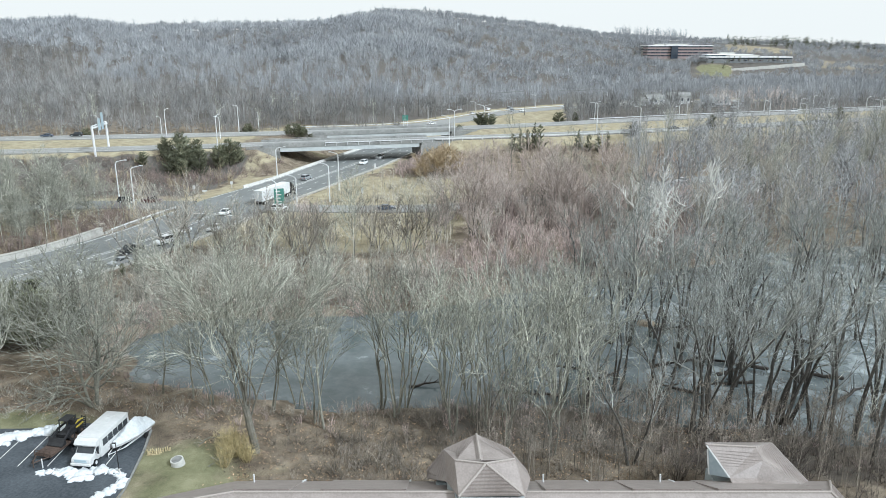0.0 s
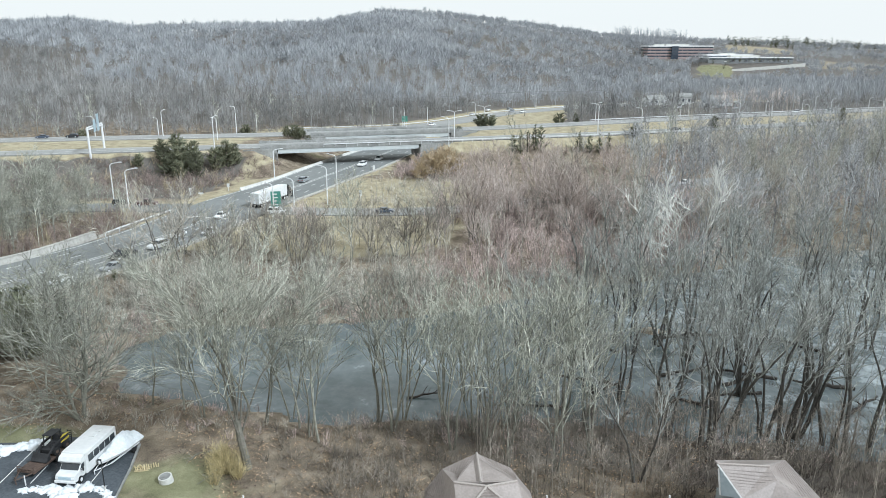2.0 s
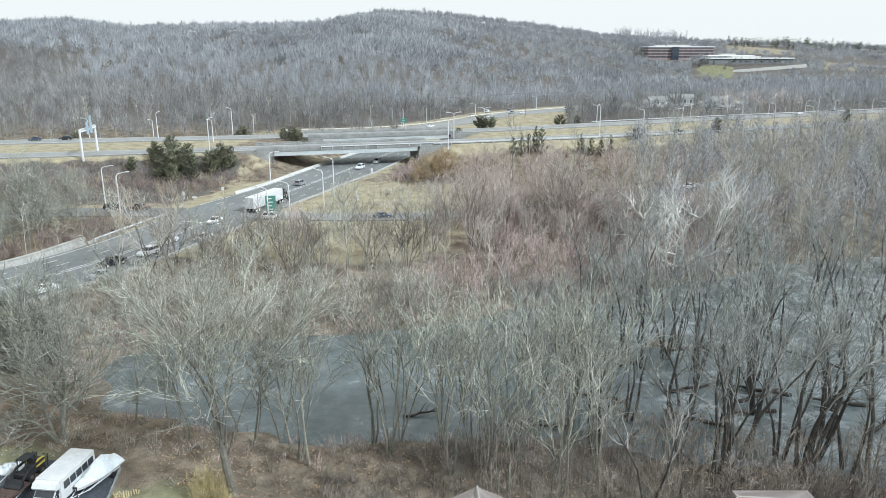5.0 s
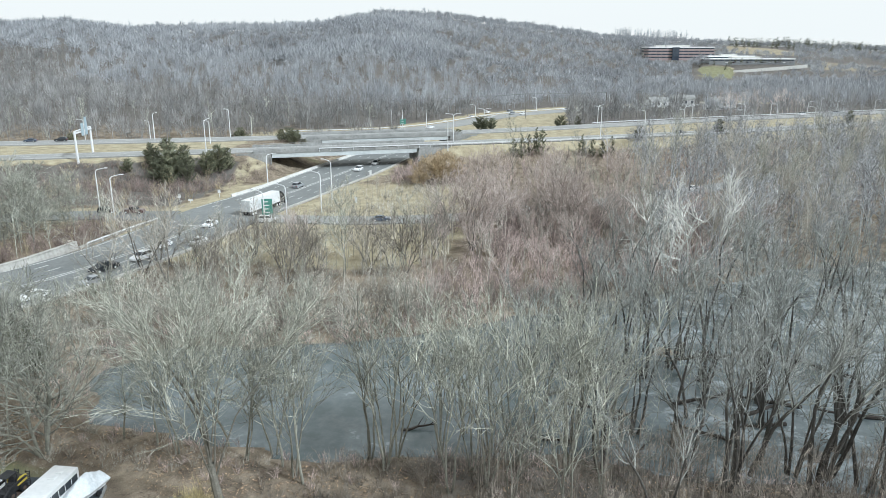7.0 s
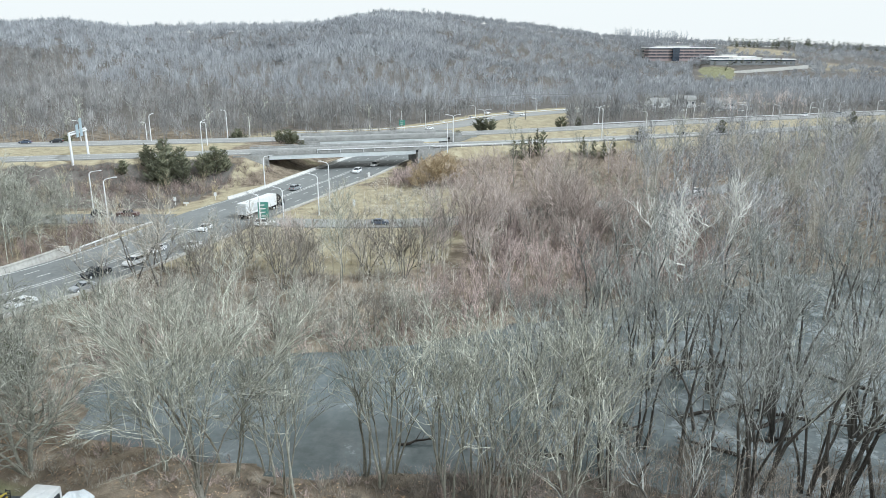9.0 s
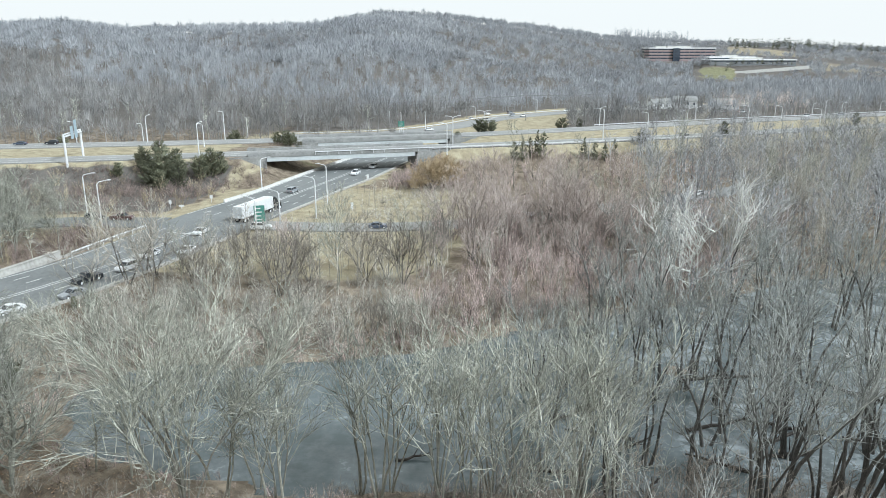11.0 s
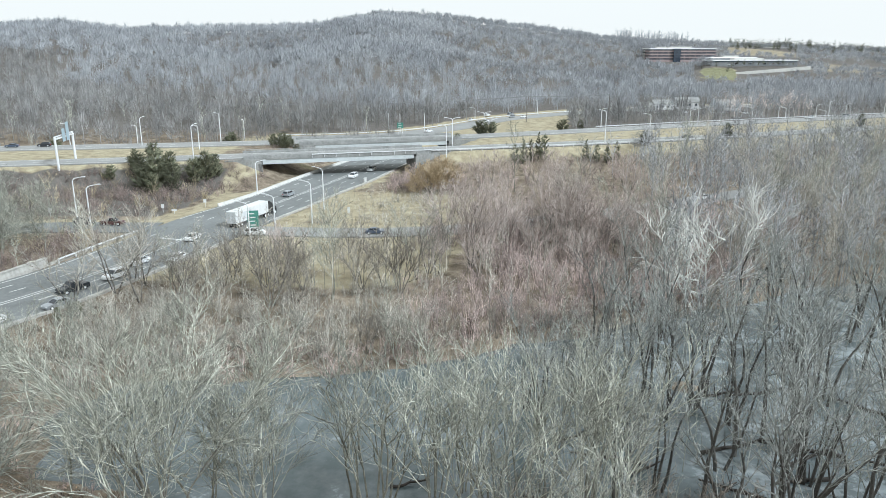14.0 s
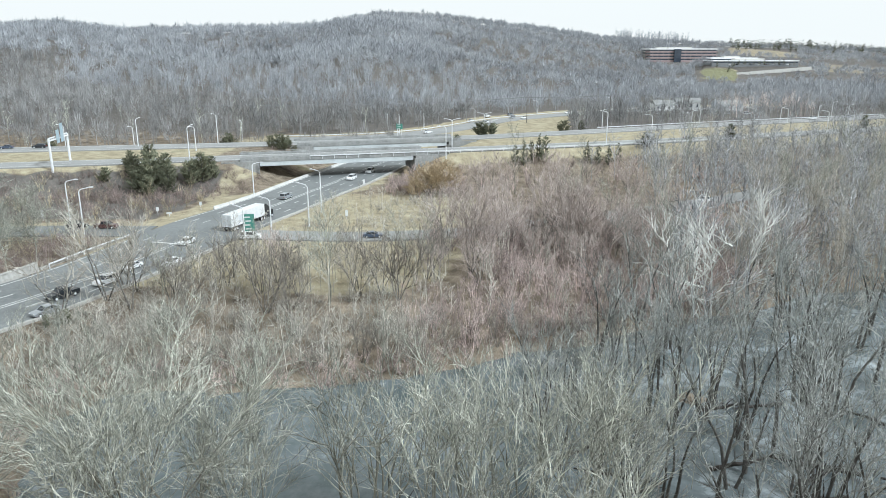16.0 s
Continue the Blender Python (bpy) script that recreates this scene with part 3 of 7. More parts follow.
def plant(meshes, x, y, scale=1.0, rz=0.0, label="", group="", lean=0.0, side=0.0):
    z = float(land(np.array([x]), np.array([y]))[0])
    t = thing("tree", pose(x, y, z, lean, side, 0) @ pose(0, 0, 0, 0, 0, rz) @ Matrix.Diagonal((scale, scale, scale, 1)), label, "tree", group)
    part("trunk", meshes[0], None, t)
    part("crown", meshes[1], None, t)
    return t


def scatter(name, templates, spots, mat, label, category, kind="stuff", vary=0.38):
    """Many small plants as one mesh: spots of (x, y, z, turn, scale, stretch)."""
    vs, fs, base = [], [], 0
    tv = [np.array(w.v) for w in templates]
    for k, (x, y, z, turn, sc, st) in enumerate(spots):
        i = k % len(templates)
        c, s = math.cos(turn), math.sin(turn)
        v = tv[i]
        o = np.empty_like(v)
        o[:, 0] = (v[:, 0] * c - v[:, 1] * s) * sc + x
        o[:, 1] = (v[:, 0] * s + v[:, 1] * c) * sc + y
        o[:, 2] = v[:, 2] * sc * st + z
        vs.append(o)
        fs.append((i, base))
        base += len(v)
    allv = np.concatenate(vs)
    flat = [np.array([x for f in w.f for x in f], np.int32) for w in templates]
    lens = [np.array([len(f) for f in w.f], np.int32) for w in templates]
    lv = np.concatenate([flat[i] + b for i, b in fs])
    ln = np.concatenate([lens[i] for i, b in fs])
    me = bpy.data.meshes.new(name)
    me.vertices.add(len(allv))
    me.vertices.foreach_set("co", allv.astype(np.float32).ravel())
    me.loops.add(len(lv))
    me.loops.foreach_set("vertex_index", lv)
    me.polygons.add(len(ln))
    me.polygons.foreach_set("loop_start", np.concatenate([[0], np.cumsum(ln)[:-1]]).astype(np.int32))
    rt = random.Random(len(spots))
    tone = np.concatenate([np.full(len(tv[i]), rt.uniform(-vary, vary), np.float32) for i, _ in fs])
    me.attributes.new("tone", "FLOAT", "POINT").data.foreach_set("value", tone)
    me.update(calc_edges=True)
    me.validate()
    me.materials.append(mat)
    return tagged(new(name, me), label, category, kind=kind)


def shrub(seed, height, stems=9, twigs=5, spread=35, r=0.02):
    """A bush of many thin stems."""
    rng = random.Random(seed)
    w = Wood()
    for _ in range(stems):
        d = turned(Vector((0, 0, 1)), rng, 3, spread)
        p = Vector((rng.uniform(-0.3, 0.3), rng.uniform(-0.3, 0.3), -0.1)) * height * 0.4
        p.z = -0.1
        ln = height * rng.uniform(0.6, 1.0)
        mid = p + d * ln * 0.5
        d2 = turned(d, rng, 5, 22)
        end = mid + d2 * ln * 0.5
        w.limb([p, mid, end], [r * 1.5, r, 0], 3)
        for i in range(twigs):
            k = rng.uniform(0.3, 1.0)
            at = p.lerp(mid, k * 2) if k < 0.5 else mid.lerp(end, k * 2 - 1)
            w.twig(at, at + turned(d2, rng, 20, 60) * ln * rng.uniform(0.15, 0.4), r * 0.8)
    return w


def far_tree(seed, height, r=0.16, boughs=8, twigs=3, wide=0.3, fat=1.0):
    """A leafless tree for the distance: trunk, rising boughs, and a rounded haze of sprays."""
    rng = random.Random(seed)
    w = Wood()
    top = Vector((rng.gauss(0, 0.5), rng.gauss(0, 0.5), height * 0.92))
    w.limb([Vector((0, 0, -1)), top * 0.55, top], [r, r * 0.7, 0], 3)
    for i in range(boughs):
        k = 0.30 + 0.62 * (i + rng.random()) / boughs
        at = Vector((0, 0, 0)).lerp(top, k)
        d = turned(Vector((0, 0, 1)), rng, 20, 62)
        ln = height * wide * rng.uniform(0.7, 1.2) * (1.3 - 0.75 * k)
        end = at + d * ln
        w.twig(at, end, r * 0.5)
        for _ in range(twigs):
            q = at.lerp(end, rng.uniform(0.25, 1.0))
            w.twig(q, q + turned(d, rng, 10, 55) * ln * rng.uniform(0.3, 0.65), r * 0.42 * fat)
    return w


def puff_tree(seed, height, wide, n=22, r=0.24):
    """A leafless crown far off: a thin trunk and a rounded mass of rising sprays."""
    rng = random.Random(seed)
    w = Wood()
    w.limb([Vector((0, 0, -1)), Vector((0, 0, height * 0.5)), Vector((rng.gauss(0, 0.4), rng.gauss(0, 0.4), height * 0.9))], [0.16, 0.12, 0], 3)
    mid = Vector((0, 0, height * 0.55))
    for _ in range(n):
        a, z = rng.uniform(0, 2 * math.pi), rng.uniform(-0.7, 1.0)
        c = math.sqrt(1 - z * z)
        out = Vector((math.cos(a) * c * wide, math.sin(a) * c * wide, z * height * 0.45)) * rng.uniform(0.82, 1.03)
        root = mid + Vector((out.x * 0.45, out.y * 0.45, out.z * 0.5 - height * rng.uniform(0.08, 0.22)))
        w.sprig(root, mid + out, r * rng.uniform(0.7, 1.3), Vector((rng.gauss(0, 1), rng.gauss(0, 1), rng.gauss(0, 0.4))))
    return w


def conifer(seed, height, width, tiers=16, per=9, taper=0.6):
    """A cedar: a dense uneven crown of upswept needle sprays, in rounded lobes."""
    rng = random.Random(seed)
    w = Wood()
    lobes = [[rng.uniform(0.55, 1.3) for _ in range(6)] for _ in range(5)]
    for _ in range(tiers * per):
        f = rng.random() ** 1.25
        z = height * (0.04 + 0.9 * f)
        a = rng.uniform(0, 2 * math.pi)
        lob = lobes[int(f * 4.99)][int(a / 6.2832 * 6) % 6]
        rad = (width * 0.5 * (1 - f) ** taper * min(0.55 + f * 2.5, 1.0) + 0.12) * lob
        out = Vector((math.cos(a), math.sin(a), 0))
        at = out * rad * rng.uniform(0.2, 0.5) + Vector((0, 0, z))
        end = out * rad * rng.uniform(0.75, 1.0) + Vector((0, 0, z + rad * rng.uniform(0.15, 0.8)))
        w.twig(at, end, rad * 0.12 + 0.05)
        for _ in range(5):
            q = at.lerp(end, rng.uniform(0.3, 1.0))
            d = out * rng.uniform(0, 1) + Vector((rng.gauss(0, 0.6), rng.gauss(0, 0.6), rng.uniform(0.1, 1.2)))
            w.twig(q, q + d.normalized() * (0.35 + rad * rng.uniform(0.12, 0.35)), 0.1)
    return w


RNG = random.Random(11)

GREAT = tree_pair("great_maple", 121, "bark_brown", "twig_grey", great_tree, height=30, rad=0.45)
BUSHY = tree_pair("bank_maple", 123, "bark_grey", "twig_grey", height=19.5, stems=3, lean=15, fork=0.14, boughs=18, sprays=10, twigs=8, rad=0.3, fine=1.05, open_=(22, 62), up=0.26, spread=0.4, wob=2.1, low=0.2)
BIG = [tree_pair("maple", 100 + k, "bark_grey", "twig_grey", height=23.5, stems=3 + k % 2, lean=14, fork=0.34, boughs=8, sprays=5, twigs=3, rad=0.24, fine=1.35, open_=(12, 38), up=0.4, spread=0.42, wob=1.4) for k in range(5)]
TALL = [tree_pair("ash", 130 + k, "bark_grey", "twig_grey", height=23.5, stems=1 + k % 2, lean=8, fork=0.24, boughs=12, sprays=7, twigs=6, rad=0.19, fine=1.1, open_=(12, 38), up=0.36, spread=0.4, wob=1.25, bends=2) for k in range(5)]
DARK = [tree_pair("swamp_maple", 160 + k, "bark_dark", "twig_dark", height=20, stems=(2, 3, 4, 2, 1)[k], lean=15, fork=0.42, boughs=8, sprays=5, twigs=3, rad=0.33, fine=1.15, open_=(14, 40), up=0.34, spread=0.36, bends=2, wob=1.35, stem=7) for k in range(5)]
MID = [tree_pair("thicket_tree", 190 + k, "bark_mid", "twig_mid", height=13.5, stems=4 + k % 2, lean=27, fork=0.2, boughs=7, sprays=6, twigs=4, rad=0.17, fine=1.3, open_=(16, 46), up=0.28, spread=0.46, bends=2) for k in range(4)]
ROSE = [(t, mesh_of("rose_crown", [tuple(v.co) for v in c.vertices], [tuple(p.vertices) for p in c.polygons], M["twig_pink"])) for t, c in MID]
MAUVE = [(t, mesh_of("mauve_crown", [tuple(v.co) for v in c.vertices], [tuple(p.vertices) for p in c.polygons], M["twig_rose"])) for t, c in TALL[:3]]
ROADSIDE = [tree_pair("roadside_tree", 210 + k, "bark_mid", "twig_rose", height=19, stems=3, lean=22, fork=0.22, boughs=9, sprays=7, twigs=4, rad=0.24, fine=1.35, open_=(22, 54), up=0.35, spread=0.42, bends=2) for k in range(2)]
PALE = tree_pair("pale_sycamore", 224, "bark_pale", "bark_pale", height=21, stems=4, lean=44, fork=0.2, boughs=8, sprays=6, twigs=4, rad=0.32, fine=2.2, open_=(26, 66), up=0.3, spread=0.46, wob=1.7)

# the great tree by the lawn and the spreading one behind the bus
plant(GREAT, -20.6, 69.4, 0.95, 10, "great bare grey tree that forks low above leaf litter", "trees by the pond")
plant(BUSHY, -43.6, 80.2, 1.12, 200, "spreading bare grey tree with low level branches", "trees by the pond")
# the row along the pond's near bank
for k, (x, y, sc, kind) in enumerate([(-32, 82.5, 0.72, "t"), (-29, 80.5, 0.7, "t"), (-36.5, 84, 0.65, "t"), (-15.2, 76.2, 0.86, "t"), (-14.0, 75.0, 0.8, "t"), (-16.8, 78, 0.84, "t"), (-21, 79, 0.8, "t"), (-26, 81, 0.72, "t"), (-5.7, 77.5, 0.95, "b"), (-4.6, 80.5, 0.9, "t"),
                                      (1.1, 73.2, 0.95, "t"), (0.2, 79.5, 0.9, "b"), (3.5, 77, 0.9, "b"), (8.2, 77.5, 0.9, "b"), (11, 80, 0.9, "t"), (13.5, 76.5, 0.95, "b"), (7, 70, 0.75, "t"),
                                      (12, 69, 0.8, "t"), (-50, 84, 0.7, "t"), (-57, 80, 0.68, "b"), (-58, 92, 0.62, "t"), (-63, 86, 0.62, "b"), (-24, 83, 0.75, "t"), (-18.5, 81.5, 0.8, "t"), (5, 74, 0.85, "t"), (16, 72, 0.8, "t"), (3, 86, 0.8, "t"), (15.5, 83, 0.85, "b"), (5.6, 79.5, 0.95, "b"), (14.6, 79.8, 0.95, "b"), (-7.6, 79.6, 0.9, "b"), (18.2, 82, 0.9, "b")]):
    meshes = (BIG if kind == "b" or x > -8 else TALL)[k % 5]
    plant(meshes, x, y, sc * (0.86 if x > -8 else 0.97) * RNG.uniform(0.92, 1.06), RNG.uniform(0, 360), "bare grey tree with upright branches beside the pond", "trees by the pond")
# dark trunks that stand in the flooded wood: place, size, lean to the east
for k, (x, y, sc, side) in enumerate([(18.1, 92.6, 0.8, 1), (17.3, 77.5, 0.85, 0), (27, 105.5, 0.9, -3), (20.1, 67.3, 0.75, 2), (26.7, 83, 0.95, -1), (36.1, 107.8, 0.95, -8), (29.4, 73.8, 1.05, 1), (30.6, 75, 1.0, 4), (32.7, 77.5, 1.05, 6), (35.2, 79.5, 1.0, 10),
                                      (38.9, 75, 1.1, 6), (41.1, 76.9, 1.05, 12), (37.7, 77.5, 1.0, 14), (44, 75, 1.0, 3), (44.4, 72.6, 1.0, 8), (26.2, 76.9, 0.9, 2), (23, 86, 0.85, 0), (21, 98, 0.85, 2), (31, 90, 0.95, 5), (39, 88, 1.0, 6), (45, 82, 1.05, 9), (49, 88, 1.05, 5),
                                      (53, 78, 1.0, 8), (57, 84, 1.0, 10), (48, 74, 1.0, 6), (52, 71, 1.0, 9), (36, 100, 0.95, 2), (43, 97, 1.0, 4), (50, 104, 1.0, 3), (58, 96, 1.0, 5), (66, 92, 1.0, 6), (73, 102, 1.0, 3), (24, 112, 0.8, 0), (32, 117, 0.85, 1),
                                      (41, 113, 0.9, 2), (52, 118, 1.0, 0), (63, 112, 1.0, 2), (75, 118, 1.0, 0), (85, 110, 1.0, 0), (58, 134, 0.9, 0), (70, 132, 1.0, 0), (82, 130, 1.0, 0), (95, 124, 1.0, 0), (64, 80, 1.0, 4), (46, 67, 0.95, 5), (52, 64.5, 0.95, 8), (57, 69, 1.0, 4), (49.5, 61, 0.9, 3), (61, 74, 1.0, 6), (105, 135, 1.0, 0), (90, 145, 1.0, 0)]):
    plant(DARK[k % 5], x, y, sc * RNG.uniform(0.93, 1.05), RNG.uniform(0, 360), "dark bare tree standing in shallow icy water", "trees in the flooded wood", side=side * 0.25)
plant(PALE, 46.5, 138.5, 1.08, 40, "pale white-barked bare tree among grey woods", "pale trees")
DIM = (PALE[0], mesh_of("dim_crown", [tuple(v.co) for v in PALE[1].vertices], [tuple(p.vertices) for p in PALE[1].polygons], M["twig_pale"]))
plant(DIM, 64.5, 160, 0.75, 160, "pale white-barked bare tree among grey woods", "pale trees")
plant(DIM, 87, 168, 0.75, 260, "pale white-barked bare tree among grey woods", "pale trees")
# dark many-stemmed trees in and beyond the brush
for k, (x, y, sc) in enumerate([(7.9, 169.7, 1.15), (10.5, 171, 0.95), (26.3, 176.9, 1.1), (28.5, 167.4, 1.15), (31, 170, 1.0), (-28.9, 138.3, 1.0), (-10.2, 147.9, 0.85), (-6.8, 144.5, 0.9), (-13.8, 146.1, 0.7), (-1.8, 155.1, 0.8), (20, 160, 0.8), (42, 176, 1.0), (-53.9, 146.2, 0.75), (-40.1, 147.9, 0.7), (-19, 168, 0.6), (52, 184, 1.0)]):
    plant((ROSE if x > 0 else MID)[k % 4], x, y, sc, RNG.uniform(0, 360), "dark many-stemmed bare tree above red-brown brush", "trees in the brush")
for k, (x, y, sc) in enumerate([(-92.5, 166.5, 0.84), (-97.5, 170, 0.8), (-99, 178, 0.86), (-86, 178, 0.42), (-91.5, 180, 0.74), (-99, 158, 0.75), (-104, 169, 0.9), (-112, 178, 0.8), (-94, 155, 0.66)]):
    plant(BUSHY if k % 2 == 0 else BIG[k % 5], x, y, sc, RNG.uniform(0, 360), "spreading grey bare tree in brush west of the road", "trees west of the road")
for k, (x, y, sc) in enumerate([(-57.1, 141.4, 0.9), (-57.0, 148.5, 0.8), (-60.5, 132.3, 0.68), (-52, 139, 0.7), (-47, 146, 0.6)]):
    plant(ROADSIDE[k % 2], x, y, sc, RNG.uniform(0, 360), "spreading brown-grey bare tree at the roadside", "trees by the road")
# slim grey trees at the roadside and in the dry grass
for k, (x, y, sc) in enumerate([(-23, 147.9, 0.55), (-18.8, 141.3, 0.88), (-44, 150, 0.5), (-4, 152, 0.6), (-34, 152, 0.45), (-47, 141, 0.55)]):
    plant(TALL[k % 5], x, y, sc, RNG.uniform(0, 360), "slim grey bare tree at the edge of the brush", "trees in the brush")

# more trees between, by chance
def fill(n, x0, x1, y0, y1, kinds, gap, low, high, label, group, ok):
    done, tries = [], 0
    while len(done) < n and tries < n * 40:
        tries += 1
        x, y = RNG.uniform(x0, x1), RNG.uniform(y0, y1)
        if ok(np.array([x]), np.array([y]))[0] and all(math.hypot(x - a, y - b) > gap for a, b in done):
            done.append((x, y))
            sc = RNG.uniform(low, high)
            if group == "trees by the road":
                sc = min(sc, (3.5 + 0.30 * float(signed(np.array([x]), np.array([y]), ROAD_AREA)[0])) / 18)
            plant(RNG.choice(kinds), x, y, sc, RNG.uniform(0, 360), label, group)


fill(8, 10, 22, 90, 112, DARK, 3.5, 0.55, 0.75, "slim dark bare tree standing in shallow icy water", "trees in the flooded wood", lambda x, y: (signed(x, y, POND) < 4))
fill(20, -48, 24, 110, 126, TALL[:2] + MID, 3.0, 0.32, 0.55, "bare grey tree on the far bank of the pond", "trees by the pond", lambda x, y: (np.abs(signed(x, y, POND) - 1.5) < 3))
fill(14, -92, -48, 88, 126, BIG + TALL[:2], 5.0, 0.5, 0.7, "bare grey tree with upright branches between pond and road", "trees by the road", lambda x, y: (signed(x, y, ROAD_AREA) > 4) & (signed(x, y, POND) > 2))
fill(27, 22, 100, 84, 140, DARK, 4.5, 0.75, 1.05, "dark bare tree standing in shallow icy water", "trees in the flooded wood", lambda x, y: (np.abs(x / y) < 0.72) & (np.hypot((x - 43) / 7, (y - 128) / 13) > 1))
fill(24, 70, 190, 165, 270, TALL[3:] + MAUVE, 9.0, 0.75, 1.0, "bare grey tree in dense leafless woods", "trees at the woods' edge", lambda x, y: (seg_dist(x, y, ROAD_EAST) > 7) & (x / y < 0.7) & (y < 230 + 0.25 * x))
fill(26, 14, 130, 140, 185, TALL[3:] + MAUVE + ROSE[:2], 6.0, 0.6, 0.9, "bare grey tree at the edge of dense woods", "trees at the woods' edge", lambda x, y: (seg_dist(x, y, ROAD_EAST) > 9) & (x > 40 - (y - 140) * 0.3))
fill(18, -34, 60, 200, 262, ROSE + TALL[:1], 6.0, 0.6, 0.95, "bare tree in brush beside the side road", "trees in the brush", lambda x, y: (seg_dist(x, y, ROAD_EAST) > 9) & (signed(x, y, ROAD_AREA) > 6) & (x > 2 + (y - 200) * 0.1) & (signed(x, y, HWY_AREA) > 8))
fill(14, -130, -88, 112, 190, TALL + BIG[:1], 8.0, 0.6, 0.85, "bare grey tree in brush west of the road", "trees west of the road", lambda x, y: (signed(x, y, ROAD_AREA) > 6) & (seg_dist(x, y, ROAD_WEST) > 9) & (x < -96 + 0.0 * y))
fill(9, 2, 46, 158, 186, ROSE, 6.5, 0.85, 1.15, "many-stemmed bare tree between brush and side road", "trees in the brush", lambda x, y: (seg_dist(x, y, ROAD_EAST) > 6) & (y < 186 + 0.4 * x))
fill(8, -50, -24, 134, 158, MID, 4.0, 0.45, 0.75, "many-stemmed bare tree on the road verge", "trees in the brush", lambda x, y: (signed(x, y, ROAD_AREA) > 4))
fill(20, -36, 75, 150, 190, MID[:1] + ROSE, 6.0, 0.55, 0.85, "bare tree between brush and side road", "trees in the brush", lambda x, y: (seg_dist(x, y, ROAD_EAST) > 6) & (signed(x, y, ROAD_AREA) > 12) & (y < 184 + 0.4 * x) & ((x > 0) | (y < 156)))


def fallen_log(x, y, z, ln, r, turn, tip, seed):
    rl_ = random.Random(seed)
    t = thing("fallen_log", pose(x, y, z, 0, tip, turn), "dark wet fallen trunk lying in icy water", "log", "fallen logs")
    w = Wood()
    n = 6
    pts = [Vector((ln * k / n, rl_.gauss(0, 0.12), rl_.gauss(0, 0.06))) for k in range(n + 1)]
    w.limb(pts, [r * (1 - 0.6 * k / n) for k in range(n + 1)], 7)
    part("trunk", mesh_of("log_trunk", w.v, w.f, M["bark_wet"]), None, t)
    for _ in range(6):
        w = Wood()
        at = pts[rl_.randrange(1, n)]
        d = Vector((rl_.uniform(0.1, 1), rl_.uniform(-1, 1), rl_.uniform(-0.1, 1))).normalized()
        q = at + d * rl_.uniform(0.8, 2.6)
        w.limb([at, at.lerp(q, 0.5) + Vector((0, 0, 0.1)), q], [r * 0.3, r * 0.2, 0], 4)
        part("branch_stub", mesh_of("log_stub", w.v, w.f, M["bark_wet"]), None, t)


M["bark_wet"] = surf("bark_wet", (0.018, 0.016, 0.014), (0.065, 0.055, 0.046), 7, 1.0, 0.7, 0.4)
for k, (x, y, ln, r, turn) in enumerate([(-4.6, 86.6, 4.2, 0.2, 10), (16, 84, 7, 0.22, 175), (19, 88, 6, 0.25, 20), (23, 91, 8, 0.25, 165), (27, 83, 6, 0.22, 40), (30, 93, 9, 0.28, 10), (34, 84, 7, 0.25, 150), (38, 90, 8, 0.3, 25),
                                          (42, 88, 7, 0.28, 190), (46, 92, 9, 0.3, 160), (50, 82, 8, 0.28, 35), (55, 89, 8, 0.3, 170), (33, 106, 8, 0.28, 15), (45, 108, 8, 0.28, 200), (21, 79, 5, 0.2, 60), (58, 100, 9, 0.3, 140), (14, 95, 6, 0.2, 30), (26, 101, 7, 0.22, 120)]):
    fallen_log(x, y, 0.14, ln, r, turn, RNG.uniform(-7, -1), 700 + k)

# ---------------------------------------------------------------- woods, brush, the hill
def spots_in(rng, n, x0, x1, y0, y1, ok, low, high, st=(0.85, 1.2)):
    out = []
    px = np.array([rng.uniform(x0, x1) for _ in range(n)])
    py = np.array([rng.uniform(y0, y1) for _ in range(n)])
    keep = ok(px, py)
    pz = land(px, py)
    for x, y, z, k in zip(px, py, pz, keep):
        if k:
            out.append((x, y, z, rng.uniform(0, 6.28), rng.uniform(low, high), rng.uniform(*st)))
    return out


def off_roads(px, py, gap=3.0):
    ok = (signed(px, py, ROAD_AREA) > gap) & (signed(px, py, HWY_AREA) > gap)
    for line, half in ((ROAD_EAST, 7), (ROAD_WEST, 7), (ROAD_BACK, 11)):
        ok &= seg_dist(px, py, line) > half + gap * 0.3
    return ok


rng = random.Random(5)
# the red-brown thicket beyond the pond
TANGLE_TALL = [shrub(306 + k, 4.6, 8, 7, 58, 0.034) for k in range(5)]
LOWS = [shrub(305 + k, 3.6, 6, 4, 42, 0.05) for k in range(4)]
SHRUBS = [shrub(300 + k, 4.8, 8, 6, 40, 0.036) for k in range(5)]
thicket = spots_in(rng, 1250, -58, 62, 113, 182, lambda x, y: off_roads(x, y) & (signed(x, y, POND) > 1.0) & (y < 178 + 0.1 * x) & ((np.hypot((x + 20) / 29, (y - 163) / 14) > 1) | (np.sin(x * 7.3 + y * 5.1) > 0.93)), 0.6, 1.25)
thicket = [(x, y, z, w, sc * (1.0 - 0.45 * float(step(130, 142, y)) * float(1 - step(4, 16, x))), st) for x, y, z, w, sc, st in thicket]
thicket += spots_in(rng, 170, -4, 75, 168, 196, lambda x, y: (seg_dist(x, y, ROAD_EAST) > 5.5) & (y < 186 + 0.4 * x), 0.9, 1.45)
grey_side = [p for p in thicket if p[0] + 0.25 * (p[1] - 140) + 7 * math.sin(p[1] * 0.9 + p[0] * 0.4) < -2]
held = set(grey_side)
red_side = [(x, y, z, w, sc * 1.25, st) for x, y, z, w, sc, st in thicket if (x, y, z, w, sc, st) not in held]
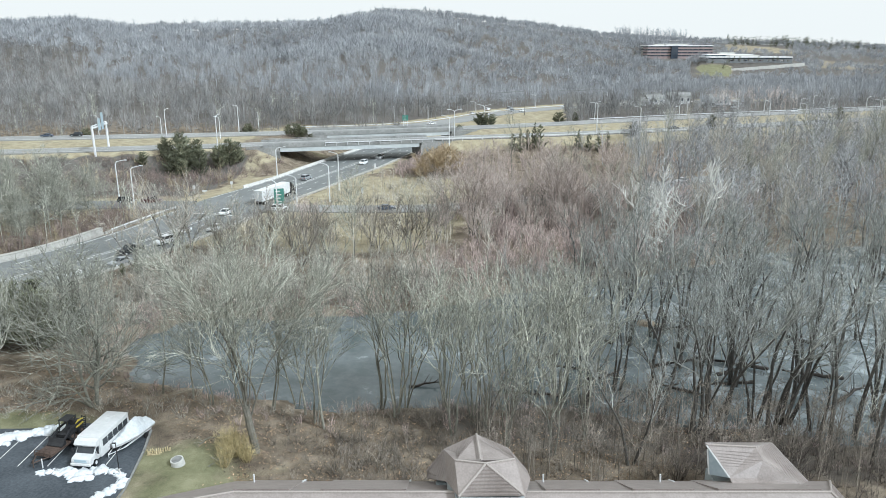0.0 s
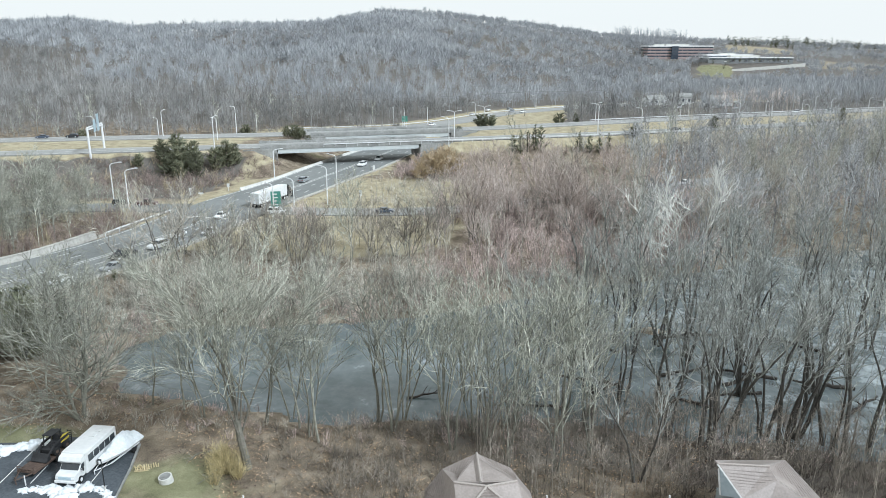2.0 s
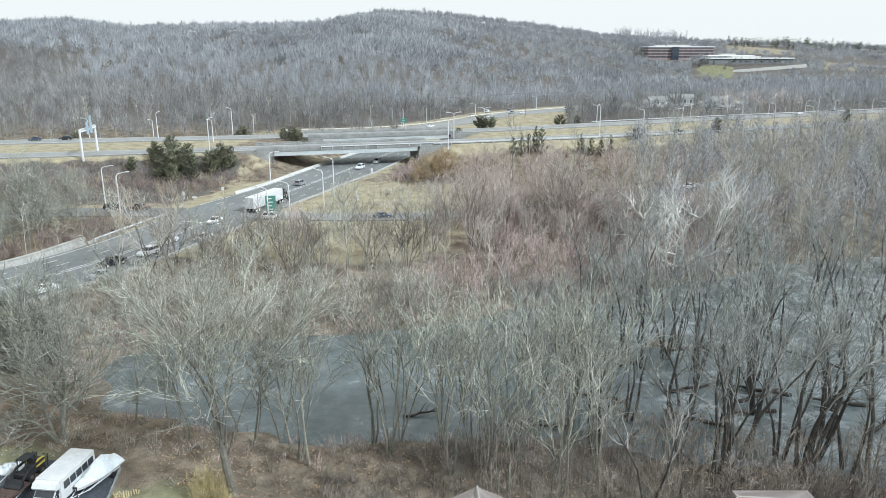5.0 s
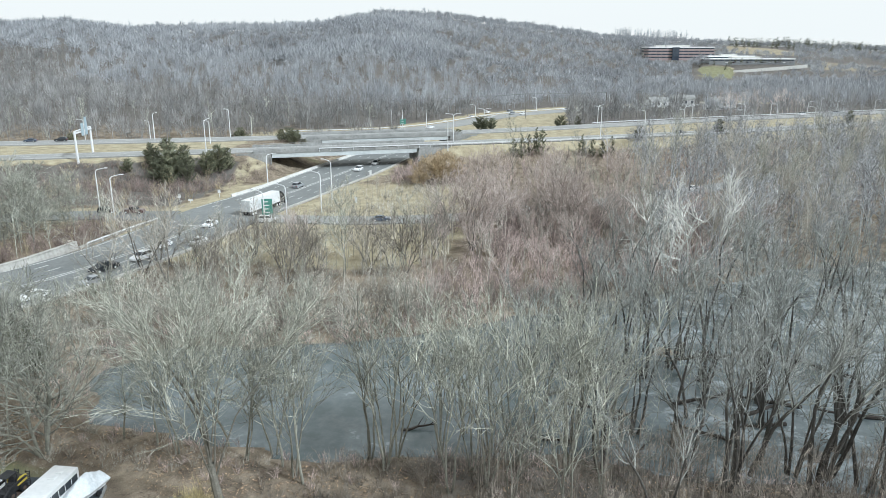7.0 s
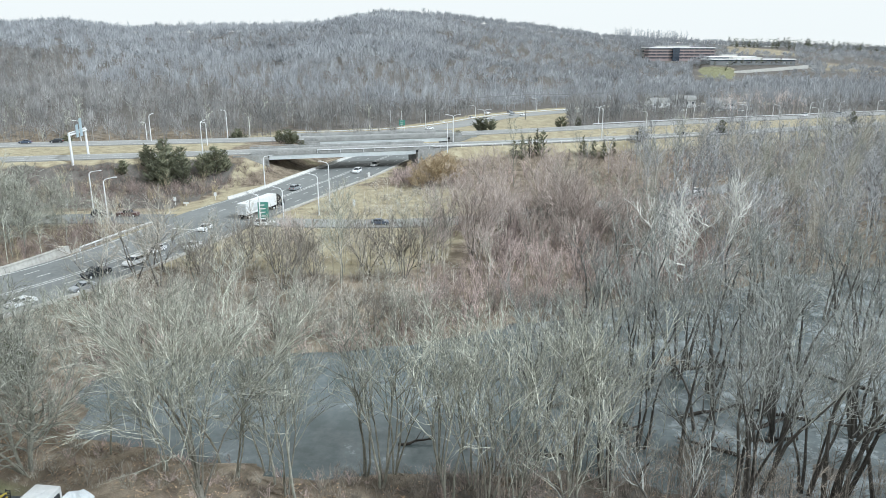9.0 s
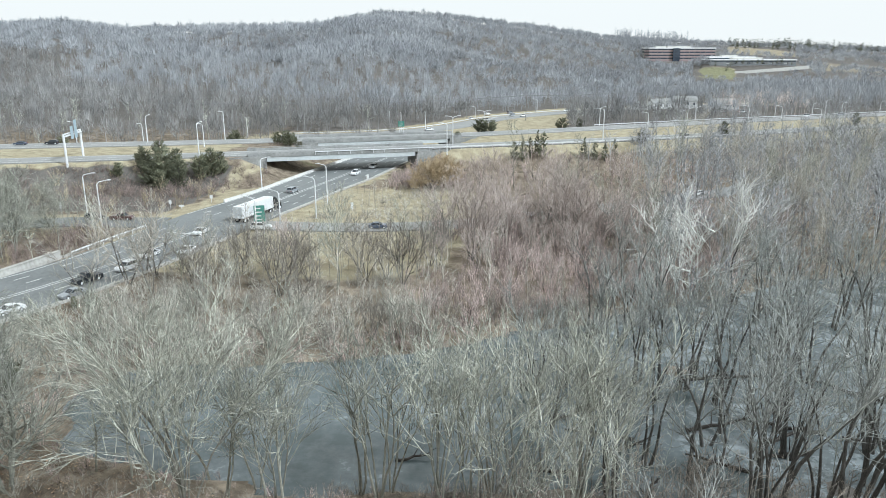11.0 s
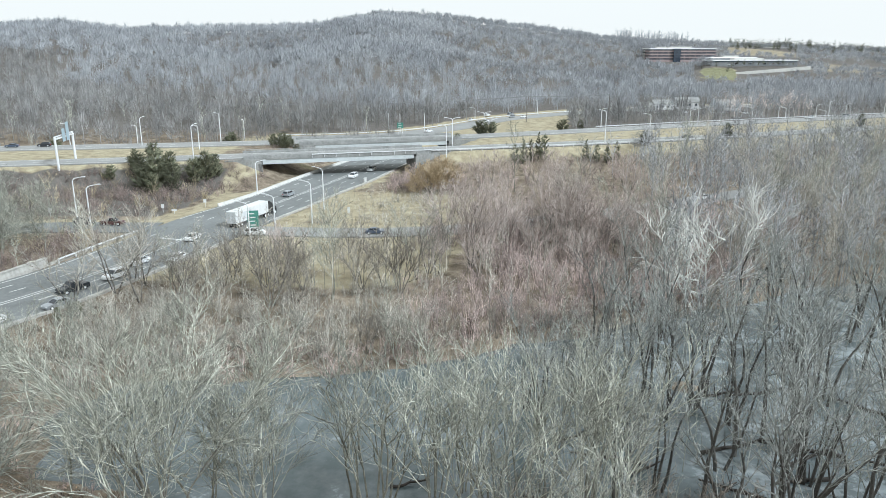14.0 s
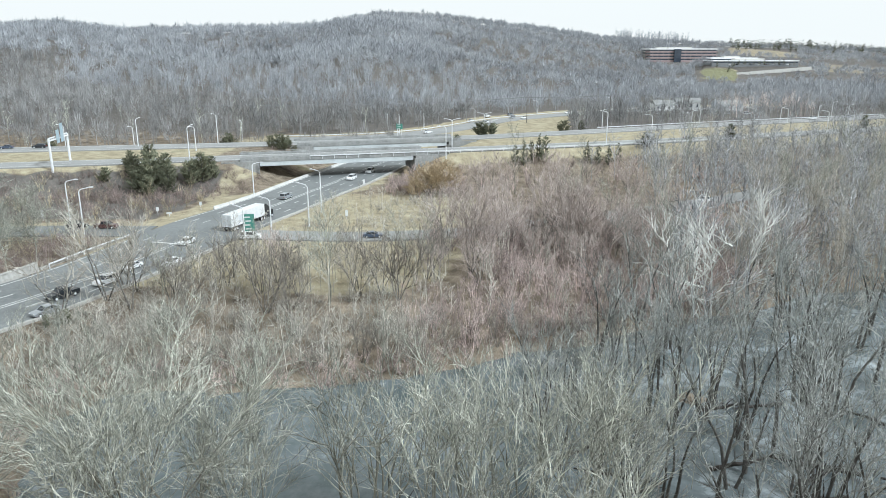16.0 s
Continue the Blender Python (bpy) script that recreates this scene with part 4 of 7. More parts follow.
scatter("brush", SHRUBS, red_side, M["twig_red"], "dense red-brown leafless brush beyond the pond", "brush")
scatter("grey_brush", TANGLE_TALL, grey_side, M["twig_rose"], "tangled grey-brown leafless brush beyond the pond", "brush")
TANGLE = [shrub(310 + k, 3.6, 6, 5, 60, 0.034) for k in range(5)]
# low brush on the near bank and islands
BRUSH = [shrub(320 + k, 2.2, 8, 6, 45, 0.022) for k in range(4)]
bank = spots_in(rng, 1800, -75, 75, 66, 122, lambda x, y: (np.abs(signed(x, y, POND)) < np.where(x > 2, 7, 5.5)) & (land(x, y) > 0.03) & off_roads(x, y), 0.3, 0.85)
scatter("bank_brush", BRUSH, bank, M["twig_red"], "thin bare scrub along the pond bank", "brush")
near = spots_in(rng, 400, -26, 6, 59, 80, lambda x, y: (land(x, y) > 0.1) & (x > -22 + (80 - y) * 0.25) & (np.hypot((x + 29) / 1.1, y - 65) > 7), 0.22, 0.6)
left_scrub = spots_in(rng, 520, -62, -18, 74, 86, lambda x, y: (land(x, y) > 0.1) & (y > 77.2) & (signed(x, y, POND) > 0.3), 0.15, 0.45)
scatter("west_scrub", TANGLE, left_scrub, M["twig_rose"], "thin grey-brown scrub over leaf litter by the pond", "brush")
near += spots_in(rng, 260, -12, 6, 60, 80, lambda x, y: (land(x, y) > 0.1) & (signed(x, y, POND) > 0.2), 0.3, 0.75)
scatter("near_scrub", TANGLE, near, M["twig_bank"], "tangled brown scrub over leaf litter by the pond", "brush")
SAPS = [far_tree(330 + k, 8.5, 0.06, 9, 4, 0.26, 1.1) for k in range(4)]
saps = spots_in(rng, 420, -58, 75, 112, 184, lambda x, y: off_roads(x, y) & (signed(x, y, POND) > -3.0), 0.7, 1.25)
shore = spots_in(rng, 1900, -52, 60, 106, 146, lambda x, y: (np.abs(signed(x, y, POND) - 0.8) < 3.4), 0.3, 0.85)
scatter("shore_brush", SHRUBS, shore[::2], M["twig_red"], "red-brown leafless brush along the far shore", "brush")
scatter("shore_tangle", TANGLE, shore[1::2], M["twig_brown"], "dark brown tangled brush along the far shore", "brush")
flats = spots_in(rng, 240, 14, 100, 116, 158, lambda x, y: np.abs(signed(x, y, POND) + 4) < 7, 0.6, 1.2)
scatter("flat_brush", TANGLE_TALL, flats, M["twig_rose"], "grey-brown brush at the edge of the flooded wood", "brush")
scatter("saplings", SAPS, saps, M["twig_rose"], "thin grey-brown leafless saplings among brush", "saplings")
flood = spots_in(rng, 170, 12, 84, 72, 128, lambda x, y: (signed(x, y, POND) < 2) & (x / y < 0.72), 0.5, 1.05)
bank_saps = spots_in(rng, 520, 4, 60, 61, 80, lambda x, y: (signed(x, y, POND) > -4) & (x / y < 0.75) & ((y > 62.5) | (x > 35)), 0.4, 0.95)
scatter("bank_saplings", SAPS, bank_saps, M["twig_bank"], "thin grey saplings on the pond bank", "saplings")
scatter("flooded_saplings", SAPS, flood, M["twig_grey"], "thin grey-green saplings standing in icy water", "saplings")
# tangled brush between the pond and the house
tangle = spots_in(rng, 800, 0, 78, 56.5, 84, lambda x, y: (land(x, y) > 0.0) & (signed(x, y, POND) > -5) & (x / y < 0.75) & ((y > 61.5) | (x > 34.5)) & (x > 4), 0.35, 0.85)
tangle += spots_in(rng, 320, 22, 62, 57, 74, lambda x, y: ((y > 62.5) | (x > 35)) & (x / y < 0.75), 0.3, 0.75)
for cx, cy, rx, n in ((19.4, 97, 4.5, 26), (29, 83, 4, 26), (34.7, 106, 5, 26), (45, 90, 4, 20), (54, 100, 5, 24), (13, 88, 3, 14), (62, 86, 4, 18)):
    tangle += spots_in(rng, n, cx - rx, cx + rx, cy - 2, cy + 2, lambda x, y: y > 0, 0.3, 0.6)
dark_tangle = [p for p in tangle if p[0] > 24]
scatter("dark_tangle", TANGLE, dark_tangle, M["twig_brown"], "dark tangled leafless brush on the pond bank", "brush")
tangle = [p for p in tangle if p[0] <= 24]
scatter("bank_tangle", TANGLE, tangle, M["twig_bank"], "grey-brown tangled leafless brush on the pond bank", "brush")
# brush between the side road and the highway, and on the embankment
mid_brush = spots_in(rng, 760, -60, 135, 196, 300, lambda x, y: off_roads(x, y, 2.0) & (x > np.where(y < 231, 9, -14)) & (signed(x, y, HWY_AREA) > 5) & (y < 270 + 0.25 * x), 0.6, 1.3)
west_slope = spots_in(rng, 640, -150, -62, 200, 250, lambda x, y: off_roads(x, y, 4.0) & (signed(x, y, HWY_AREA) > 4) & (signed(x, y, ROAD_AREA) > 11) & (seg_dist(x, y, ROAD_WEST) > 13), 0.6, 1.2)
mid_brush += spots_in(rng, 200, -16, 8, 238, 262, lambda x, y: off_roads(x, y, 5.0), 0.6, 1.1)
scatter("embankment_brush", LOWS, mid_brush, M["twig_red"], "red-brown leafless brush on the slope below the highway", "brush")
# the woods to the east of the pond
GREYS = [far_tree(340 + k, 15, 0.15, 12, 4, 0.34, 1.15) for k in range(5)]
east = spots_in(rng, 3500, 40, 330, 118, 420, lambda x, y: off_roads(x, y, 4) & (x / y < 0.72) & (signed(x, y, POND) > -12) & (x > 46 + (y - 118) * 0.12 + 16 * lumps(x, y, 9, 5)) & (y < 285 + 0.45 * x), 0.65, 1.1)
scatter("east_woods", GREYS, east, M["twig_blue"], "dense leafless grey-brown woodland", "woods")
# brush and trees to the west of the road
west = spots_in(rng, 420, -200, -66, 95, 182, lambda x, y: off_roads(x, y, 3) & (x / y > -0.85) & (x < -74 + 0.06 * (y - 150)), 0.5, 0.95)
scatter("west_woods", GREYS, west, M["twig_grey"], "leafless woodland beside the road", "woods")
westb = spots_in(rng, 700, -200, -50, 95, 245, lambda x, y: off_roads(x, y, 3) & (x / y > -0.85) & (x < -66) & (signed(x, y, HWY_AREA) > 4) & ((y < 186) | (seg_dist(x, y, ROAD_WEST) > 12.5)), 0.5, 1.2)
scatter("west_brush", SHRUBS, westb, M["twig_tan"], "tan and brown leafless brush beside the road", "brush")
# the wooded hill
HILL = [puff_tree(360 + k, 14 + k % 3 * 1.5, 3.8 + 0.5 * (k % 2), 58, 0.13) for k in range(6)]
CREST = [puff_tree(380 + k, 12.5 + k % 3, 5.0 + 0.6 * (k % 2), 38, 0.3) for k in range(6)]


def on_hill(x, y):
    a = x / np.maximum(y, 1)
    far = np.interp(a, [-0.7, -0.3, 0.0, 0.25, 0.6], [900, 1000, 1250, 1450, 1600])
    ok = (np.abs(a) < 0.68) & (y < far * 0.995) & off_roads(x, y, 6) & (y > 325 + 0.28 * x)
    ok &= ~((a > 0.335) & (a < 0.50) & (y > 700) & (y < 985) & ((a < 0.41) | (y > 790)))
    ok &= ~((a > -0.06) & (a < 0.17) & (y < np.interp(x, [-75, -18, 8, 34, 88, 160], [352, 368, 400, 452, 500, 540]) + 12))
    ok &= ~((x > 128) & (x < 214) & (y > 446) & (y < 534))
    ok &= ~((a > 0.385) & (a < 0.475) & (y > 1345 - 900 * (a - 0.385)) & (y < 1450)) & ~((a > 0.51) & (a < 0.62) & (y > 1090) & (y < 1200))
    for cx, cy, rx, ry in ((362, 1100, 85, 45), (425, 1008, 72, 36), (430, 955, 62, 14)):
        ok &= np.hypot((x - cx) / rx, (y - cy) / ry) > 1.0
    return ok


TAN = [far_tree(372 + k, 14, 0.14, 13, 4, 0.32, 0.9) for k in range(3)]
scatter("tan_trees", TAN, spots_in(rng, 60, 178, 226, 455, 500, lambda x, y: y > 0, 0.7, 1.0), M["twig_pink"], "tan-tinted bare trees beside low buildings", "woods")
FOOT = [far_tree(350 + k, 17, 0.13, 13, 4, 0.28, 0.85) for k in range(4)]
EDGE = [far_tree(365 + k, 15.5, 0.12, 12, 4, 0.25, 0.8) for k in range(5)]
edge = spots_in(rng, 1300, -340, 260, 318, 450, on_hill, 0.7, 1.05)
gap = lambda p: p[1] > 412 or not -165 < p[0] < 105 or math.sin(p[0] * 1.7 + p[1] * 0.6) > -0.1
edge = [p if p[1] > 412 else p[:4] + (p[4] * 0.88, p[5]) for p in edge if gap(p)]
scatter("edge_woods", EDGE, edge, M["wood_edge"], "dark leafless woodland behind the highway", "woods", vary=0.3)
foot = spots_in(rng, 420, -330, 200, 318, 400, lambda x, y: on_hill(x, y) & (lumps(x, y, 13, 3) > 0.1), 0.7, 1.0)
foot = [p for p in foot if gap(p)]
scatter("foot_trees", FOOT, foot, M["twig_grey"], "pale bare trees along the foot of the hill", "woods")


def near_crest(x, y):
    a = x / np.maximum(y, 1)
    far = np.interp(a, [-0.7, -0.3, 0.0, 0.25, 0.6], [900, 1000, 1250, 1450, 1600])
    return (y > far * 0.9) & (y < far * 1.02)


def behind_crest(x, y):
    a = x / np.maximum(y, 1)
    far = np.interp(a, [-0.7, -0.3, 0.0, 0.25, 0.6], [900, 1000, 1250, 1450, 1600])
    return (np.abs(a) < 0.68) & (y > far * 0.99) & (y < far * 1.04)


RIDGE = [far_tree(355 + k, 24, 0.3, 12, 3, 0.2, 1.0) for k in range(4)]
tall = spots_in(rng, 900, 320, 620, 1330, 1530, lambda x, y: behind_crest(x, y) & (x / y > 0.232) & (x / y < 0.33), 0.7, 1.1)
scatter("ridge_trees", RIDGE, tall, M["wood_hazed"], "tall bare trees standing on the ridge, paled by painted haze", "woods", vary=0.2)
hill = spots_in(rng, 4300, -440, 420, 335, 640, on_hill, 0.6, 1.05)
crest = spots_in(rng, 3900, -700, 0, 640, 1080, on_hill, 0.7, 1.1) + spots_in(rng, 4200, -150, 420, 640, 1400, on_hill, 0.7, 1.1) + spots_in(rng, 2900, 300, 1000, 640, 1600, on_hill, 0.7, 1.1)
crest += spots_in(rng, 3600, -640, 900, 800, 1600, lambda x, y: on_hill(x, y) & near_crest(x, y), 0.6, 0.95)
crest += [(x, y, z, w, sc * 0.6, st) for x, y, z, w, sc, st in spots_in(rng, 900, 230, 480, 690, 940, lambda x, y: (x / y > 0.33) & (x / y < 0.51) & ((x / y > 0.41) | (y < 865)), 0.7, 1.0)]


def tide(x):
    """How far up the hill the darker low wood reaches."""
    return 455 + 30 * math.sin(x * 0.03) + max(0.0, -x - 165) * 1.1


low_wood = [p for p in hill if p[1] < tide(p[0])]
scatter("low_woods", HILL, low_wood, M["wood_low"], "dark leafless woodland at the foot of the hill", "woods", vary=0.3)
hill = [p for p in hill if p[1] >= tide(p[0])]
scatter("hill_woods", HILL, hill, M["wood_hazed"], "leafless grey-brown woodland at the foot of the hill, paled by painted haze", "woods", vary=0.18)
back = []
for _ in range(1700):
    a = rng.uniform(-0.68, 0.68)
    y = float(np.interp(a, [-0.7, -0.3, 0.0, 0.25, 0.6], [900, 1000, 1250, 1450, 1600])) * rng.uniform(0.985, 1.035)
    back.append((a * y, y, float(land(np.array([a * y]), np.array([y]))[0]), rng.uniform(0, 6.28), rng.uniform(0.7, 1.0), rng.uniform(0.85, 1.1)))
scatter("crest_woods", CREST, crest + back, M["wood_hazed"], "leafless grey-brown woodland covering the hill, paled by painted haze", "woods", vary=0.2)

tufts = spots_in(rng, 420, -42, 2, 192, 238, lambda x, y: (signed(x, y, ROAD_AREA) > 2.0) & (seg_dist(x, y, ROAD_EAST) > 5.5) & (lumps(x, y, 7, 2) > -0.25), 0.12, 0.34)
tufts += spots_in(rng, 260, -46, 0, 150, 180, lambda x, y: (signed(x, y, ROAD_AREA) > 2.5) & (seg_dist(x, y, ROAD_EAST) > 5.5), 0.12, 0.36)
# fallen leaves and broken twigs under the trees by the pond
LEAVES = []
for k in range(4):
    rl = random.Random(340 + k)
    w = Wood()
    for _ in range(14):
        p = Vector((rl.gauss(0, 0.55), rl.gauss(0, 0.55), rl.uniform(0.05, 0.16)))
        a = rl.uniform(0, 6.28)
        w.sprig(p, p + Vector((math.cos(a), math.sin(a), rl.uniform(-0.1, 0.25))) * rl.uniform(0.12, 0.34), rl.uniform(0.03, 0.08), Vector((0, 0, 1)))
    LEAVES.append(w)
near_floor = lambda x, y: (land(x, y) > 0.12) & (signed(x, y, POND) > 0.4) & (np.hypot((x + 29) / 1.1, y - 65) > 6) & ((x > -31) | (y > 78.5)) & ((y > 62.5) | (x < 0))
fallen = spots_in(rng, 2600, -62, 34, 57, 90, near_floor, 0.6, 1.5)
scatter("fallen_leaves", LEAVES, fallen[::2], M["leaf_fresh"], "scattered orange-brown fallen leaves on the ground", "leaves", vary=0.5)
scatter("dead_leaves", LEAVES, fallen[1::2], M["leaf_litter"], "dark brown fallen leaves and broken twigs", "leaves", vary=0.5)
# low tan growth that creeps over the grass beside the road cut
creep = spots_in(rng, 330, -24, 10, 192, 238, lambda x, y: (signed(x, y, ROAD_AREA) > 7) & (seg_dist(x, y, ROAD_EAST) > 5.5) & (x > -20 + (y - 192) * 0.1 + 6 * lumps(x, y, 6, 4)), 0.25, 0.62)
scatter("verge_growth", TANGLE_TALL, creep, M["twig_rose"], "low tan leafless brush creeping over dry grass", "brush")
thin = spots_in(rng, 46, -36, 8, 190, 236, lambda x, y: (signed(x, y, ROAD_AREA) > 4) & (seg_dist(x, y, ROAD_EAST) > 5.5), 0.45, 0.85)
scatter("verge_saplings", SAPS, thin, M["twig_rose"], "thin bare saplings in dry grass beside the road", "saplings")
scatter("dry_weeds", LOWS, tufts, M["twig_tan"], "dry tan weeds standing in pale grass", "weeds")
# a golden weeping tree beside the road cut
WILLOW = tree_pair("golden_willow", 231, "bark_mid", "twig_gold", height=10, stems=5, lean=30, fork=0.15, boughs=10, sprays=9, twigs=8, rad=0.16, fine=1.5, open_=(28, 75), up=0.1, spread=0.5, bends=2)
for x, y, sc in ((-3.0, 236, 0.95), (1.5, 238, 1.05), (-1, 241, 1.0), (-6.5, 233, 0.6)):
    plant(WILLOW, x, y, sc, RNG.uniform(0, 360), "golden-brown bare willow beside the road cut", "willows by the bridge")
# purple-brown brush on the slope beside the bridge and round the cedars
slope = spots_in(rng, 520, -112, -57, 222, 262, lambda x, y: (signed(x, y, ROAD_AREA) > 3.5) & (signed(x, y, HWY_AREA) > 1.0) & (x < -58 + 0.25 * (y - 240)) & ((x < -66) | (y > 238)) & (seg_dist(x, y, [(-70, 224), (-64, 256)]) > 1.8), 0.4, 0.85)
slope += west_slope + spots_in(rng, 60, -66, -44, 286, 300, lambda x, y: signed(x, y, HWY_AREA) < 0, 0.35, 0.7)
scatter("slope_brush", TANGLE, slope, M["twig_plum"], "purple-brown leafless brush on the slope by the bridge", "brush")
verge = spots_in(rng, 70, -66, -52, 124, 138, lambda x, y: off_roads(x, y, 2.5), 0.3, 0.65)
scatter("verge_brush", TANGLE, verge, M["twig_brown"], "dark leafless brush on the road verge", "brush")
bare_bank = spots_in(rng, 220, -74, -46, 106, 142, lambda x, y: off_roads(x, y, 2.5) & (signed(x, y, POND) > 0.5), 0.4, 0.9)
scatter("west_tangle", TANGLE_TALL, bare_bank, M["twig_rose"], "grey-brown leafless brush between pond and road", "brush")
# dark brush close behind the parapet
behind = spots_in(rng, 420, -112, -76, 118, 184, lambda x, y: (signed(x, y, ROAD_AREA) > 2.2) & (signed(x, y, ROAD_AREA) < 15) & (seg_dist(x, y, ROAD_WEST) > 7), 0.5, 1.0)
scatter("roadside_brush", SHRUBS, behind, M["twig_plum"], "dark brown leafless brush behind the road parapet", "brush")

# ---------------------------------------------------------------- road furniture
def bearing(p, q):
    return math.degrees(math.atan2(q[1] - p[1], q[0] - p[0]))


def road_lines():
    road = bpy.data.objects["road"]
    dash = bpy.data.meshes.new("lane_dash")
    dash.from_pydata([(-1.5, -0.09, 0), (1.5, -0.09, 0), (1.5, 0.09, 0), (-1.5, 0.09, 0), (-1.5, -0.09, -0.02), (1.5, -0.09, -0.02), (1.5, 0.09, -0.02), (-1.5, 0.09, -0.02)], [],
                     [(0, 1, 2, 3), (7, 6, 5, 4), (0, 4, 5, 1), (1, 5, 6, 2), (2, 6, 7, 3), (3, 7, 4, 0)])
    dash.materials.append(M["paint_line"])

    def dashes(a, b, k, parent, z, lo, hi, gap=10.0):
        q = between(a, b, k)
        d = np.concatenate([[0], np.cumsum(np.hypot(*np.diff(q, axis=0).T))])
        for t in np.arange(0, d[-1] - 4, gap):
            x, y = np.interp(t, d, q[:, 0]), np.interp(t, d, q[:, 1])
            x2, y2 = np.interp(t + 3, d, q[:, 0]), np.interp(t + 3, d, q[:, 1])
            if lo <= y <= hi and not 183 < y < 197:
                part("lane_dash", dash, None, parent, m=pose(x, y, z, 0, 0, bearing((x, y), (x2, y2))))

    def solid(a, b, k, parent, z, half, rows=slice(None)):
        q = between(a, b, k)[rows]
        ribbon("lane_line", offset(q, half).tolist(), offset(q, -half).tolist(), z, M["paint_line"], "", 0.02, parent=parent)

    fl, fr = along(ROAD_L, 140), along(ROAD_R, 140)
    cut = [i for i in range(140) if fl[i][1] < 184]
    up = [i for i in range(140) if fl[i][1] > 199]
    for k in (0.03, 0.52, 0.56, 0.97):
        for rows in (slice(cut[0], cut[-1]), slice(up[0], up[-1])):
            solid(fl, fr, k, road, ROAD_Z + 0.012, 0.10, rows)
    for k in (0.17, 0.33, 0.70, 0.84):
        dashes(fl, fr, k, road, ROAD_Z + 0.014, 95, 345)
    for name, a, b in (("highway_near", S0, S1), ("highway_far", N0, N1)):
        ob = bpy.data.objects[name]
        for k in (0.1, 0.88):
            solid(a, b, k, ob, HWY_Z + 0.012, 0.10)
        dashes(a, b, 0.5, ob, HWY_Z + 0.014, 200, 470)
    # stop line where the western street meets the road
    bm = bmesh.new()
    box(bm, -0.3, -4.5, -0.01, 0.3, 4.5, 0.012)
    part("stop_line", bm, M["paint_line"], road, m=pose(-52, 203, ROAD_Z, 0, 0, 66))
    bm = bmesh.new()
    box(bm, -0.25, -5.5, -0.01, 0.25, 5.5, 0.012)
    part("stop_line", bm, M["paint_line"], road, m=pose(-59, 178, ROAD_Z, 0, 0, 75))


road_lines()


def wall_run(name, pts, z, profile, mat, label, category, kind="structure"):
    """A wall with a cross-section (across, up) carried along a line."""
    q = np.array(pts, float)
    bm = bmesh.new()
    rows = []
    lines = [offset(q, a) for a, _ in profile]
    for i in range(len(q)):
        rows.append([bm.verts.new((lines[j][i][0], lines[j][i][1], (z[i] if np.ndim(z) else z) + profile[j][1])) for j in range(len(profile))])
    n = len(profile)
    for r, s in zip(rows, rows[1:]):
        for j in range(n):
            bm.faces.new((r[j], r[(j + 1) % n], s[(j + 1) % n], s[j]))
    bm.faces.new(rows[0][::-1])
    bm.faces.new(rows[-1])
    bmesh.ops.recalc_face_normals(bm, faces=bm.faces[:])
    return tagged(part(name, bm, mat), label, category, kind=kind)


# the concrete parapet on the road's western side
par = along([(-150, 60), (-115, 95), (-98, 120), (-82.9, 141.3), (-80.6, 148.7), (-78.1, 158.2)], 40)
wall_run("parapet", offset(par, 0.2).tolist(), ROAD_Z, [(0.05, -1.2), (0.75, -1.2), (0.75, 1.2), (0.85, 1.2), (0.85, 1.42), (-0.05, 1.42), (-0.05, 1.2), (0.05, 1.15), (-0.15, 0.35), (-0.2, -0.3)],
         M["parapet"], "long weathered concrete parapet beside the road", "parapet")
KERB = [(-0.25, -0.3), (-0.25, 0.14), (-0.2, 0.18), (0.3, 0.18), (0.3, -0.3)]
wall_run("kerb", along([(-78.1, 158.6), (-75.3, 172.1), (-72, 185)], 14).tolist(), ROAD_Z, KERB, M["parapet"], "pale concrete kerb along the road", "kerb")
east_edge = [p for p in along(ROAD_R, 90).tolist() if p[1] > 195]
wall_run("kerb", east_edge, ROAD_Z, KERB, M["parapet"], "pale concrete kerb along the road", "kerb")
wall_run("kerb", [p for p in along(ROAD_R, 90).tolist() if 60 < p[1] < 178], ROAD_Z, KERB, M["parapet"], "pale concrete kerb along the road", "kerb")
# a low barrier along the western edge where the road dips under the bridges
wall_run("road_barrier", [p for p in along(ROAD_L, 90).tolist() if 214 < p[1] < 330], ROAD_Z, [(-0.3, -0.3), (-0.28, 0.1), (-0.12, 0.4), (-0.09, 0.85), (0.12, 0.85), (0.15, 0.4), (0.3, 0.1), (0.32, -0.3)], M["concrete"], "low pale concrete barrier along the road", "barrier")


